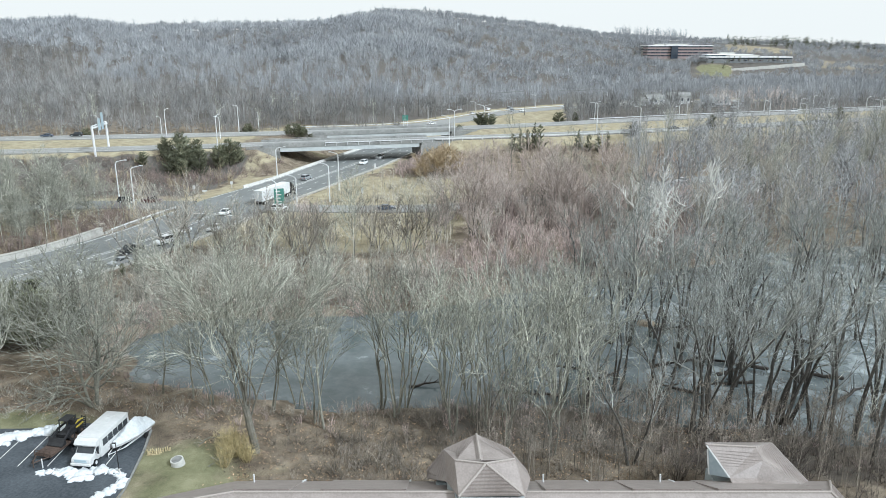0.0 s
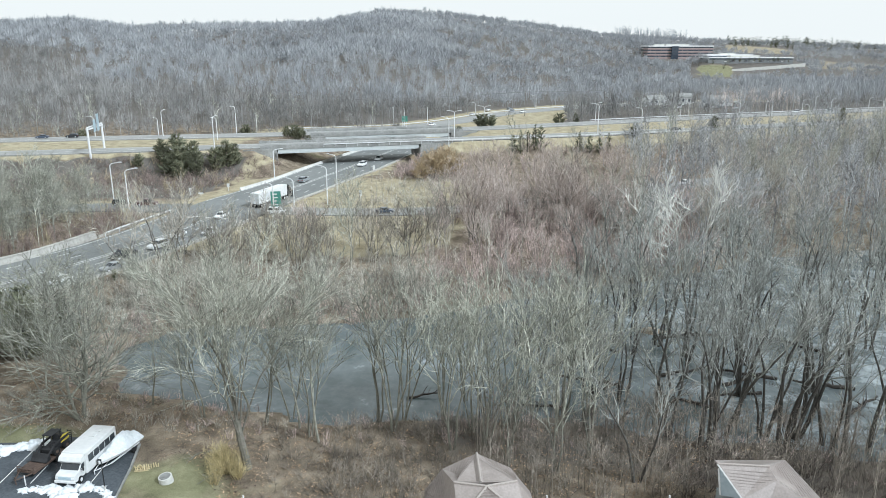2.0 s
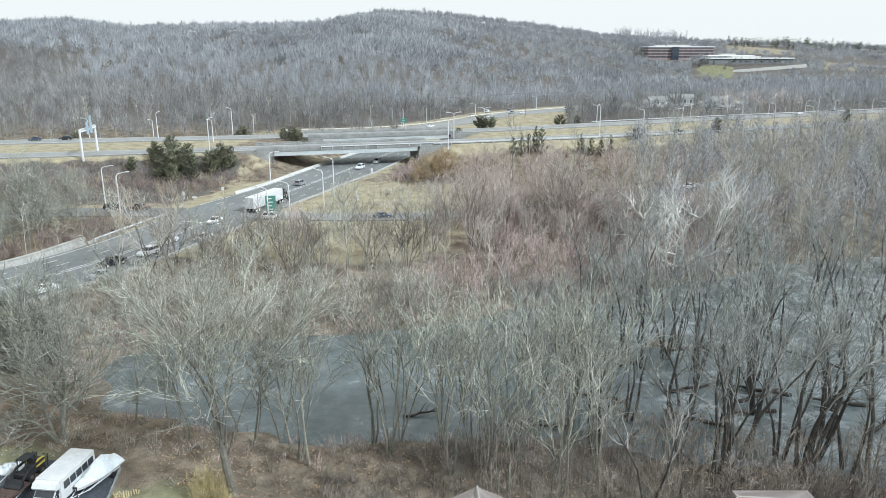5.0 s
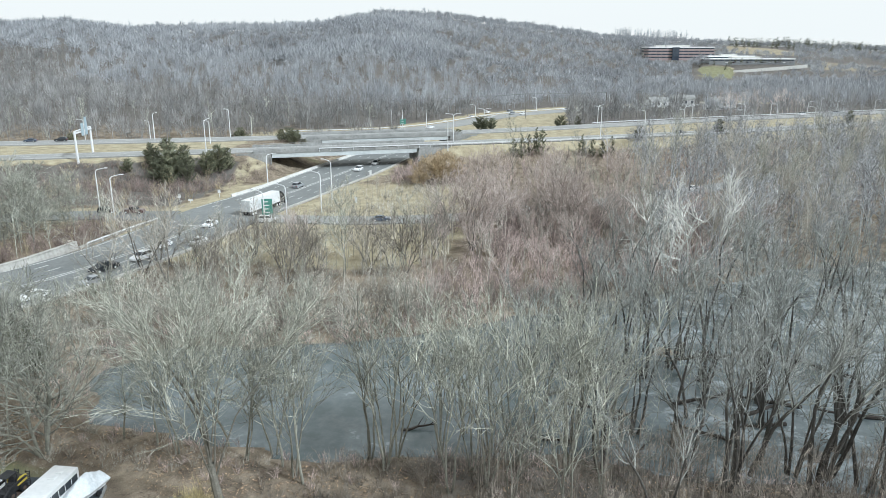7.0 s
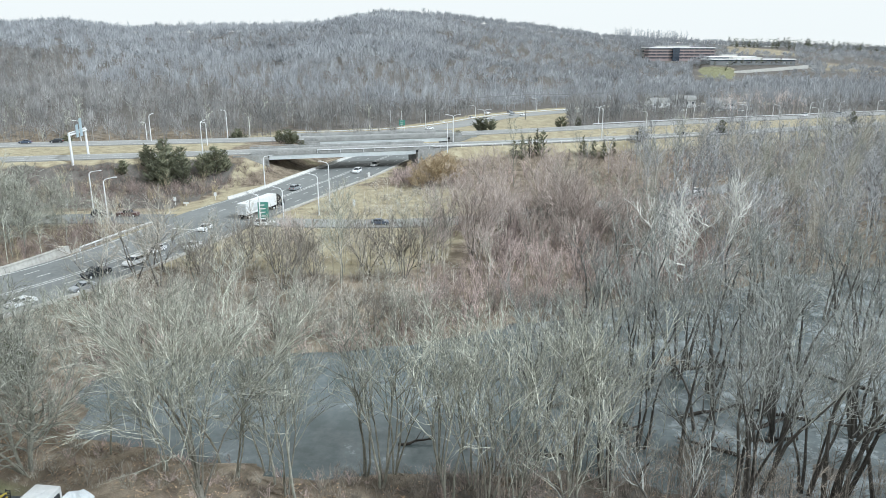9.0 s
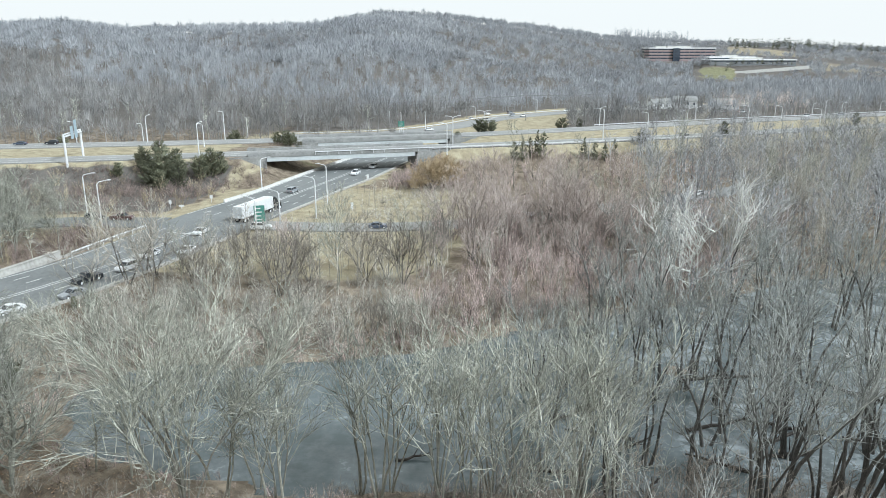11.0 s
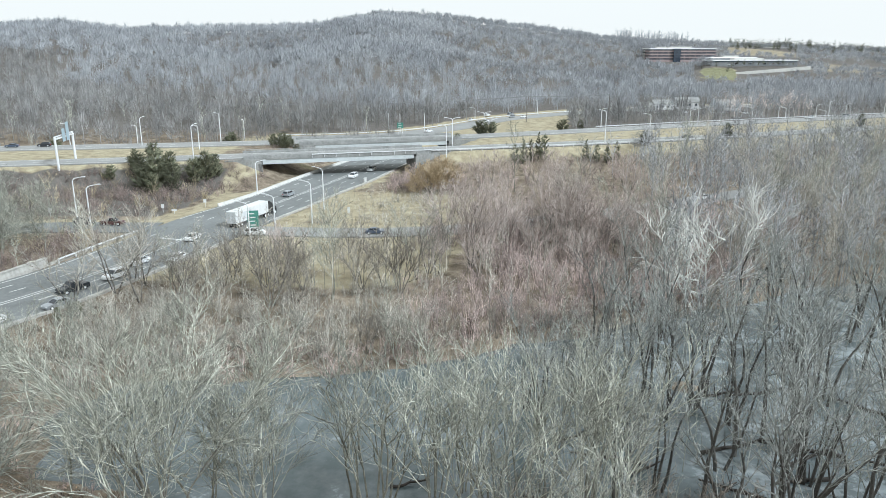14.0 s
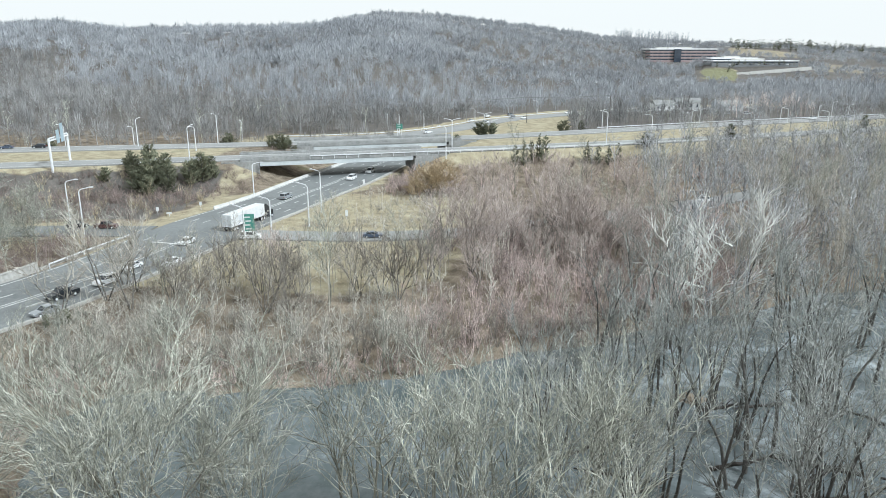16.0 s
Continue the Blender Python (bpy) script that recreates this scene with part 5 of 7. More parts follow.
def guard_rail(pts, z, group):
    """A steel W-beam on posts."""
    q = along(pts, max(int(np.sum(np.hypot(*np.diff(np.array(pts, float), axis=0).T)) / 4), 2))
    zs = z if np.ndim(z) else np.full(len(q), z)
    t = thing("guard_rail", pose(q[0][0], q[0][1], float(zs[0])), "galvanised steel guard rail on posts beside the road", "guard rail", group)
    bm = bmesh.new()
    prof = [(0.0, 0.45), (0.08, 0.52), (0.0, 0.60), (0.08, 0.68), (0.0, 0.76), (-0.04, 0.76), (-0.04, 0.45)]
    lines = [offset(q, a) for a, _ in prof]
    rows = [[bm.verts.new((lines[j][i][0] - q[0][0], lines[j][i][1] - q[0][1], zs[i] - zs[0] + prof[j][1])) for j in range(len(prof))] for i in range(len(q))]
    for r, s in zip(rows, rows[1:]):
        for j in range(len(prof)):
            bm.faces.new((r[j], r[(j + 1) % len(prof)], s[(j + 1) % len(prof)], s[j]))
    bmesh.ops.recalc_face_normals(bm, faces=bm.faces[:])
    part("beam", bm, M["galv"], t)
    bm = bmesh.new()
    box(bm, -0.07, -0.1, -0.6, 0.07, 0.1, 0.74)
    post = bpy.data.meshes.new("post")
    bm.to_mesh(post)
    bm.free()
    post.materials.append(M["galv"])
    for i, p in enumerate(q):
        part("post", post, None, t, m=pose(p[0] - q[0][0], p[1] - q[0][1], zs[i] - zs[0]))


guard_rail([(-77, 160), (-73, 178), (-71, 184)], ROAD_Z, "guard rails")
guard_rail(offset(hs, 0.9)[22:34].tolist(), HWY_Z, "guard rails")
guard_rail(offset(hs, 0.9)[38:62].tolist(), HWY_Z, "guard rails")
guard_rail(offset(hn, -1.3)[30:62].tolist(), HWY_Z, "guard rails")
guard_rail(offset(along(ROAD_BACK, 30), 8.6).tolist(), 6.0, "guard rails")


def bridge(p, q, width, label):
    """A girder bridge: p and q are the ends of its southern edge."""
    ln = math.dist(p, q)
    t = thing("road_bridge", pose(p[0], p[1], HWY_Z, 0, 0, bearing(p, q)), label, "bridge", "bridges over the road")
    bm = bmesh.new()
    box(bm, 0, -0.3, -0.62, ln, width + 0.3, -0.51)
    part("deck", bm, M["concrete"], t)
    for y in (-0.45, width + 0.05):
        bm = bmesh.new()
        prism(bm, [(y, -0.75), (y + 0.4, -0.75), (y + 0.4, 0.3), (y + 0.33, 0.85), (y + 0.07, 0.85), (y, 0.3)], -6, ln + 6)
        par = part("parapet", bm, M["bridge_conc"], t)
        bm = bmesh.new()
        for x in np.arange(-5, ln + 5.5, 3):
            box(bm, x - 0.06, y + 0.13, 0.8, x + 0.06, y + 0.27, 1.2)
        box(bm, -5.5, y + 0.12, 1.12, ln + 5.5, y + 0.28, 1.24)
        part("rail", bm, M["rail_worn"], par)
    for k in range(6):
        y = 0.4 + (width - 0.8) * k / 5
        bm = bmesh.new()
        prism(bm, [(y - 0.22, -0.60), (y + 0.22, -0.60), (y + 0.22, -0.68), (y + 0.04, -0.72), (y + 0.04, -1.55), (y + 0.22, -1.6), (y + 0.22, -1.68), (y - 0.22, -1.68), (y - 0.22, -1.6), (y - 0.04, -1.55), (y - 0.04, -0.72), (y - 0.22, -0.68)], 0.3, ln - 0.3)
        part("girder", bm, M["girder"], t)
    for y in (-0.25, width + 0.05):
        bm = bmesh.new()
        box(bm, 0.2, y, -2.2, ln - 0.2, y + 0.2, -0.78)
        box(bm, 0.2, y - 0.12, -2.3, ln - 0.2, y + 0.32, -2.18)
        part("edge_beam", bm, M["beam_pale"], t, "plain pale grey edge beam")
    for x in (0.0, ln):
        s = -1 if x == 0 else 1
        bm = bmesh.new()
        box(bm, min(x, x + s * 1.4), -2.3, -6.0, max(x, x + s * 1.4), width + 0.6, -1.7, 0.05)
        box(bm, min(x + s * 0.7, x + s * 1.4), -0.6, -1.7, max(x + s * 0.7, x + s * 1.4), width + 0.6, -0.63)
        a = part("abutment", bm, M["bridge_conc"], t)
        bm = bmesh.new()
        prism(bm, [(x + s * 0.2, -0.3), (x + s * 12, -0.3), (x + s * 12, -2.0), (x + s * 0.2, -5.6)], -2.3, -1.9, "y")
        part("wing_wall", bm, M["bridge_conc"], a)


M["rail_worn"] = surf("rail_worn", (0.26, 0.26, 0.25), (0.4, 0.4, 0.385), 1.5, 0.3, 0.6, 0, space="World")
M["beam_pale"] = surf("beam_pale", (0.42, 0.45, 0.45), (0.56, 0.585, 0.585), 1.0, 0.2, 0.6, 0, space="World")
M["bridge_conc"] = surf("bridge_conc", (0.17, 0.172, 0.163), (0.36, 0.362, 0.35), 1.6, 0.3, 0.9, 0.1, space="World")
M["girder"] = surf("girder", (0.24, 0.27, 0.28), (0.36, 0.39, 0.40), 1.5, 0.3, 0.6, 0, space="World")


def on_line(q, x):
    return (float(x), float(np.interp(x, q[:, 0], q[:, 1])))


bridge(on_line(S0, -60), on_line(S0, -9), 12.5, "grey concrete and steel girder bridge carrying the highway")
bridge(on_line(N0, -49), on_line(N0, 3), 14.0, "grey concrete and steel girder bridge carrying the highway")


# ---------------------------------------------------------------- posts and signs
def street_lamp(x, y, z, h, turn, arms=1, reach=2.4):
    t = thing("street_lamp", pose(x, y, z, 0, 0, turn), "tall galvanised street lamp with a curved arm", "street lamp", "street lamps")
    bm = bmesh.new()
    tube(bm, (0, 0, -0.5), (0, 0, h - 0.9), 0.19, 0.13, 8)
    tube(bm, (0, 0, -0.5), (0, 0, 0.25), 0.26, 0.24, 8)
    part("post", bm, M["galv"], t)
    for k in range(arms):
        s = 1 if k == 0 else -1
        bm = bmesh.new()
        tube(bm, (0, 0, h - 0.95), (s * 0.5, 0, h - 0.35), 0.11, 0.10, 6)
        tube(bm, (s * 0.46, 0, h - 0.38), (s * reach, 0, h), 0.10, 0.08, 6)
        arm = part("arm", bm, M["galv"], t)
        bm = bmesh.new()
        prism(bm, [(s * reach - s * 0.1, h - 0.08), (s * reach - s * 0.1, h + 0.12), (s * (reach + 0.55), h + 0.10), (s * (reach + 0.85), h), (s * (reach + 0.75), h - 0.1)], -0.17, 0.17, "y")
        part("lamp_head", bm, M["galv"], arm)


for x, y, h, turn, arms in [(-114.9, 296.5, 10.8, 80, 1), (-120.5, 306, 9.4, 260, 1), (-80.1, 252.5, 12.6, 75, 1), (-89.0, 285, 9.0, 250, 1), (-87.5, 306.5, 11.8, 250, 1), (-146, 303, 10.9, 250, 1),
                            (4.8, 293.7, 12.0, 195, 2), (2.4, 274.0, 11.4, 160, 1), (19.6, 341, 10.7, 0, 2), (23.2, 348.4, 9.5, 20, 1), (64.5, 300.0, 13.2, 165, 1), (77.5, 367.0, 10.4, 20, 1), (95.5, 347, 8.0, 165, 1),
                            (128.4, 391.0, 9.4, 20, 1), (133.6, 394, 9.8, 20, 1), (156.4, 382.0, 8.5, 165, 1), (179.3, 395, 7.5, 165, 1), (184.8, 414.6, 9.2, 20, 1), (184.2, 365, 8.3, 165, 1), (210.2, 424.2, 9.6, 20, 1),
                            (220.2, 429.3, 11.1, 20, 1), (232.4, 434.2, 9.2, 20, 1), (263.7, 449.4, 9.0, 20, 1), (242.5, 400, 8.0, 165, 2), (275, 452, 9.0, 20, 1), (-160, 240, 11, 75, 1)]:
    street_lamp(x, y, float(land(np.array([x]), np.array([y]))[0]), h, turn, arms)
for x, y, h, turn in [(-92, 198, 11.2, 10), (-82.1, 184.8, 11.6, 20), (-54.8, 232.3, 10.4, 15), (-31.7, 194.9, 10.8, 160), (-40, 190.5, 8.2, 160), (-31.5, 212, 11.5, 160), (-40.2, 168.5, 10.9, 160)]:
    street_lamp(x, y, ROAD_Z - 0.25, h, turn)
for x, y, h, turn in [(63.2, 492, 9.0, 180), (19.8, 434, 8.5, 180), (-25.5, 376, 10, 270), (-20, 378, 9.5, 270), (-8, 384, 9.5, 270), (-93, 361, 9.5, 270), (120, 528, 9, 180)]:
    street_lamp(x, y, float(land(np.array([x]), np.array([y]))[0]), h, turn)


def gantry():
    t = thing("sign_gantry", pose(-118.9, 242.2, HWY_Z - 0.3, 0, 0, 100), "galvanised highway sign gantry seen from behind", "sign gantry")
    for x in (0, 17.0):
        bm = bmesh.new()
        tube(bm, (x, 0, -3.5), (x, 0, 9.2), 0.42, 0.36, 10)
        part("post", bm, M["galv"], t)
    bm = bmesh.new()
    for y, z in ((-0.4, 8.5), (0.4, 8.5), (0, 9.2)):
        tube(bm, (0, y, z), (17, y, z), 0.2, sides=6)
    for k in range(10):
        tube(bm, (k * 1.7, -0.4, 8.5), (k * 1.7 + 0.85, 0, 9.2), 0.06, sides=5)
        tube(bm, (k * 1.7 + 0.85, 0, 9.2), (k * 1.7 + 1.7, 0.4, 8.5), 0.06, sides=5)
    part("truss", bm, M["galv"], t)
    for x0, x1, top in ((5.0, 7.6, 11.3), (9.0, 11.6, 13.0)):
        bm = bmesh.new()
        box(bm, x0, -0.75, 7.2, x1, -0.67, top)
        pan = part("sign_panel", bm, M["sign_back"], t, "unpainted aluminium back of a sign panel")
        bm = bmesh.new()
        for x in (x0 + 0.5, x1 - 0.5):
            box(bm, x - 0.06, -0.66, 7.3, x + 0.06, -0.5, top - 0.1)
        part("bracket", bm, M["galv"], pan)


M["sign_back"] = surf("sign_back", (0.36, 0.46, 0.52), (0.50, 0.60, 0.66), 2, 0.4, 0.45, 0, metal=0.3)
gantry()


def road_sign(name, x, y, z, w, h, low, mat, label, turn=0, posts=1, bars=0):
    t = thing(name, pose(x, y, z, 0, 0, turn), label, "road sign")
    for k in range(posts):
        px = 0 if posts == 1 else (k - 0.5) * w * 0.7
        bm = bmesh.new()
        tube(bm, (px, 0.06, -0.5), (px, 0.06, low + h * 0.9), 0.06 if w < 1.5 else 0.11, sides=6)
        part("post", bm, M["galv"], t)
    bm = bmesh.new()
    box(bm, -w / 2, -0.06, low, w / 2, -0.02, low + h, 0.015)
    pan = part("sign_panel", bm, mat, t)
    for k in range(bars):
        bm = bmesh.new()
        zz = low + h * (0.82 - 0.68 * k / max(bars - 1, 1))
        box(bm, -w * (0.36 - 0.06 * (k % 2)), -0.075, zz - h * 0.035, w * (0.22 - 0.09 * ((k + 1) % 2)), -0.065, zz + h * 0.035)
        part("bar", bm, M["trim_white"], pan)


road_sign("guide_sign", -42.0, 178.6, ROAD_Z - 0.3, 2.5, 3.9, 3.0, M["sign_green"], "green roadside guide sign on two steel posts", 12, 2, 4)
road_sign("guide_sign", -19, 362, 6, 2.9, 2.7, 3.6, M["sign_green"], "green roadside guide sign on two steel posts", 0, 2, 3)
for x, y, w, h, low in [(-74.2, 208.5, 0.75, 1.1, 1.2), (-70.8, 207.5, 1.4, 0.5, 0.7), (-64.6, 214, 0.8, 1.0, 1.3), (-24.2, 251.5, 0.7, 1.6, 0.5), (-23.5, 203, 0.7, 1.7, 0.6), (-101, 202, 0.7, 1.6, 1.2)]:
    road_sign("small_sign", x, y, float(land(np.array([x]), np.array([y]))[0]), w, h, low, M["trim_white"], "small white roadside sign on a post", 8)


# ---------------------------------------------------------------- vehicles
def wheel(parent, x, y, r, w):
    bm = bmesh.new()
    tube(bm, (x, y - w / 2, r), (x, y + w / 2, r), r, sides=14)
    ty = part("wheel", bm, M["tyre"], parent)
    bm = bmesh.new()
    tube(bm, (x, y - w / 2 - 0.012, r), (x, y + w / 2 + 0.012, r), r * 0.62, sides=10)
    part("rim", bm, M["galv"], ty)


def car(x, y, z, turn, col, kind="sedan", label=""):
    """The front points along +x."""
    t = thing({"suv": "suv", "pickup": "pickup_truck"}.get(kind, "car"), pose(x, y, z, 0, 0, turn), label, "car", "cars on the roads")
    ln, wd = {"sedan": (4.7, 1.82), "suv": (4.75, 1.9), "pickup": (5.6, 1.98)}[kind]
    hood, belt, roof = {"sedan": (0.86, 0.95, 1.45), "suv": (1.0, 1.1, 1.72), "pickup": (1.08, 1.16, 1.85)}[kind]
    h = ln / 2
    tail = {"sedan": [(-h + 0.1, 0.98), (-h + 0.9, 1.02)], "suv": [(-h + 0.05, 1.1)], "pickup": [(-h, 1.15), (-0.9, 1.15)]}[kind]
    prof = [(-h, 0.35), (-h, 0.8)] + tail + [(-0.5, belt), (0.95, belt), (h - 0.35, hood), (h - 0.02, 0.72), (h, 0.35), (h - 0.5, 0.26), (-h + 0.5, 0.26)]
    bm = bmesh.new()
    prism(bm, prof, -wd / 2, wd / 2, "y")
    bmesh.ops.bevel(bm, geom=[e for e in bm.edges], offset=0.06, segments=2, affect="EDGES")
    body = part("body", bm, col, t)
    cab = {"sedan": [(-1.75, belt - 0.03), (-1.0, roof - 0.04), (0.25, roof - 0.04), (1.1, belt - 0.05)], "suv": [(-2.25, belt - 0.03), (-1.95, roof - 0.05), (0.3, roof - 0.05), (1.1, belt - 0.05)],
           "pickup": [(-0.95, belt - 0.03), (-0.8, roof - 0.05), (0.5, roof - 0.05), (1.3, belt - 0.05)]}[kind]
    bm = bmesh.new()
    vs = prism(bm, cab, -wd / 2 + 0.1, wd / 2 - 0.1, "y")
    for v in vs:
        if v.co.z > belt + 0.2:
            v.co.y *= 0.86
    part("window_glass", bm, M["glass_dark"], t)
    bm = bmesh.new()
    (a, _), (b, _) = cab[1], cab[2]
    box(bm, a - 0.06, -wd / 2 + 0.2, roof - 0.05, b + 0.06, wd / 2 - 0.2, roof + 0.02, 0.03)
    roof_ = part("roof", bm, col, t)
    for y0 in (-1, 1):
        for i, j in ((0, 1), (2, 3)):
            bm = bmesh.new()
            tube(bm, (cab[i][0], y0 * (wd / 2 - (0.1 if i in (0, 3) else 0.19)), cab[i][1]), (cab[j][0], y0 * (wd / 2 - (0.1 if j in (0, 3) else 0.19)), cab[j][1]), 0.05, sides=5)
            part("pillar", bm, col, roof_)
        bm = bmesh.new()
        mx = 0.5 * (cab[1][0] + cab[2][0])
        tube(bm, (mx, y0 * (wd / 2 - 0.1), belt), (mx, y0 * (wd / 2 - 0.19), roof - 0.04), 0.05, sides=5)
        part("pillar", bm, col, roof_)
    for sx in (-ln * 0.31, ln * 0.31):
        for sy in (-wd / 2 + 0.1, wd / 2 - 0.1):
            wheel(t, sx, sy, 0.34 if kind == "sedan" else 0.38, 0.24)
    for sy in (-0.65, 0.65):
        bm = bmesh.new()
        box(bm, h - 0.10, sy - 0.2, 0.62, h + 0.02, sy + 0.2, 0.76, 0.02)
        part("headlight", bm, M["trim_white"], body)
        bm = bmesh.new()
        box(bm, -h - 0.02, sy - 0.18, 0.72, -h + 0.08, sy + 0.18, 0.9, 0.02)
        part("tail_light", bm, M["red_lens"], body)


M["red_lens"] = paint("red_lens", (0.35, 0.02, 0.02), 0.3)
C_WHITE, C_SILVER, C_BLACK, C_RED, C_BLUE = paint("car_white", (0.78, 0.79, 0.79)), paint("car_silver", (0.42, 0.44, 0.46), 0.3, 0.5), paint("car_black", (0.03, 0.033, 0.037), 0.25), paint("car_red", (0.085, 0.036, 0.033)), paint("car_blue", (0.07, 0.09, 0.13))


def heading(y, k=0.3):
    """Course of the main road at a distance."""
    q = between(along(ROAD_L, 60), along(ROAD_R, 60), k)
    i = int(np.argmin(np.abs(q[:, 1] - y)))
    i = min(max(i, 1), 58)
    return bearing(q[i - 1], q[i + 1])


for x, y, col, kind, back, label in [
        (-69.7, 125.4, C_WHITE, "sedan", 180, "white sedan driving on the grey road"), (-64.9, 141.6, C_BLACK, "pickup", 180, "dark pickup truck driving on the road"),
        (-63.4, 133.5, C_SILVER, "sedan", 180, "grey sedan driving on the road"), (-60.1, 158.6, C_WHITE, "sedan", 180, "white sedan waiting near the junction"),
        (-60.8, 149.2, C_WHITE, "suv", 180, "white estate car driving on the road"), (-55.9, 177.8, C_WHITE, "sedan", 180, "white sedan at the junction"),
        (-53.4, 161.5, C_WHITE, "sedan", 180, "white sedan driving on the road"), (-44.7, 229.2, C_SILVER, "suv", 0, "silver car driving towards the bridge"),
        (-29.5, 261.7, C_WHITE, "suv", 180, "white car below the bridge"), (-24.6, 276.1, C_WHITE, "suv", 180, "white car below the bridge")]:
    car(x, y, ROAD_Z, heading(y) + back, col, kind, label)
for x, y, z, turn, col, kind, label in [
        (-42.8, 174.5 + 8, ROAD_Z, 2, C_WHITE, "suv", "white car turning into the side road"), (-14.9, 183.5, ROAD_Z - 0.02, 3, C_BLUE, "sedan", "dark blue sedan on the side road"),
        (21.5, 194.5, ROAD_Z - 0.02, 208, C_WHITE, "sedan", "white sedan on the side road behind trees"), (76.5, 224.5, ROAD_Z - 0.02, 210, C_WHITE, "sedan", "white sedan on the side road behind trees"),
        (-80.5, 192.5, ROAD_Z - 0.02, 0, C_RED, "pickup", "dark red pickup truck waiting at the junction"), (-87.5, 192.8, ROAD_Z - 0.02, 0, C_BLACK, "suv", "black car waiting behind a red pickup"),
        (102.4, 317.5, HWY_Z, 20, C_BLACK, "sedan", "dark sedan on the highway"), (199.5, 410, HWY_Z, 200, C_WHITE, "suv", "white van on the highway"), (223.3, 419, HWY_Z, 200, C_SILVER, "suv", "silver car on the highway"),
        (-149.0, 290.0, HWY_Z, 190, C_BLACK, "suv", "dark car on the highway"), (-160.0, 288.0, HWY_Z, 190, C_BLUE, "sedan", "dark sedan on the highway"), (-6, 379, 6, 40, C_WHITE, "sedan", "white sedan on the far road"),
        (26, 432, 6, 62, C_WHITE, "suv", "white car on the far road"), (44, 463, 6, 235, C_SILVER, "suv", "silver car on the far road"), (84, 499, 6, 220, C_WHITE, "sedan", "white sedan on the far road")]:
    car(x, y, z, turn, col, kind, label)


def semi(x, y, z, turn):
    """A tractor with a box trailer; the front points along +x, the origin lies under the trailer's rear."""
    t = thing("semi_truck", pose(x, y, z, 0, 0, turn), "white articulated lorry with a long box trailer", "truck")
    bm = bmesh.new()
    box(bm, 0, -1.3, 1.15, 14.6, 1.3, 4.1, 0.05)
    tr = part("trailer_box", bm, M["white_body"], t)
    bm = bmesh.new()
    box(bm, -0.04, -1.22, 1.25, 0.0, 1.22, 4.0)
    part("rear_door", bm, M["trailer_door"], tr, "pale grey trailer doors")
    for k in range(2):
        bm = bmesh.new()
        box(bm, -0.08, -0.05 + (k - 0.5) * 0.3, 1.3, -0.04, 0.05 + (k - 0.5) * 0.3, 3.9)
        part("door_bar", bm, M["galv"], tr)
    for y0 in (-1.305, 1.305):
        bm = bmesh.new()
        box(bm, 3.0, min(y0, y0 * 1.006), 1.7, 6.6, max(y0, y0 * 1.006), 3.5)
        part("side_panel", bm, M["trailer_door"], tr, "faded grey panel on the trailer side")
    bm = bmesh.new()
    box(bm, 0.2, -0.5, 0.85, 14.4, 0.5, 1.15)
    box(bm, -0.05, -1.1, 0.45, 0.05, 1.1, 0.6)
    box(bm, -0.05, -0.6, 0.6, 0.05, -0.5, 1.15)
    box(bm, -0.05, 0.5, 0.6, 0.05, 0.6, 1.15)
    part("chassis", bm, M["black"], t)
    bm = bmesh.new()
    prism(bm, [(15.0, 0.6), (15.0, 3.7), (15.6, 3.9), (17.0, 2.9), (17.3, 2.1), (18.7, 1.9), (18.85, 0.6)], -1.2, 1.2, "y")
    bmesh.ops.bevel(bm, geom=bm.edges[:], offset=0.08, segments=2, affect="EDGES")
    cab = part("cab", bm, C_BLACK, t, "dark tractor cab")
    bm = bmesh.new()
    prism(bm, [(16.6, 3.28), (17.0, 2.95), (17.33, 2.15), (17.1, 2.12)], -1.05, 1.05, "y")
    part("windscreen", bm, M["glass_dark"], cab)
    for wx in (1.2, 2.5, 13.0, 14.3, 17.9):
        for wy in (-1.08, 1.08):
            wheel(t, wx, wy, 0.52, 0.45)


M["trailer_door"] = surf("trailer_door", (0.48, 0.50, 0.51), (0.62, 0.63, 0.63), 3, 0.6, 0.5, 0.05)
semi(-50.0, 188.5, ROAD_Z, heading(200))

# ---------------------------------------------------------------- the car park
bm = bmesh.new()
prism(bm, [(-90, 40), (-32.2, 40), (-32.6, 63), (-33.6, 70), (-34.6, 74.5), (-36.5, 76.2), (-43, 76.4), (-47, 75.2), (-56, 75.0), (-90, 74.5)], 0.0, 0.42, "z")
lot = tagged(part("car_park", bm, M["asphalt_lot"]), "dark wet asphalt car park with faded bay lines", "car park", kind="structure")
for x in (-54.2, -51.4, -48.6, -45.8, -42.6, -39.9, -36.4):
    bm = bmesh.new()
    box(bm, x - 0.05, 67.2, 0.41, x + 0.05, 73.5, 0.424)
    part("bay_line", bm, M["paint_line"], lot)
bm = bmesh.new()
prism(bm, [(-32.1, 40), (-31.9, 40), (-32.3, 63), (-33.3, 70), (-34.3, 74.8), (-34.5, 74.7), (-33.5, 70), (-32.5, 63)], 0.2, 0.56, "z")
tagged(part("kerb", bm, M["bridge_conc"]), "low grey concrete kerb edging the car park", "kerb", kind="structure")


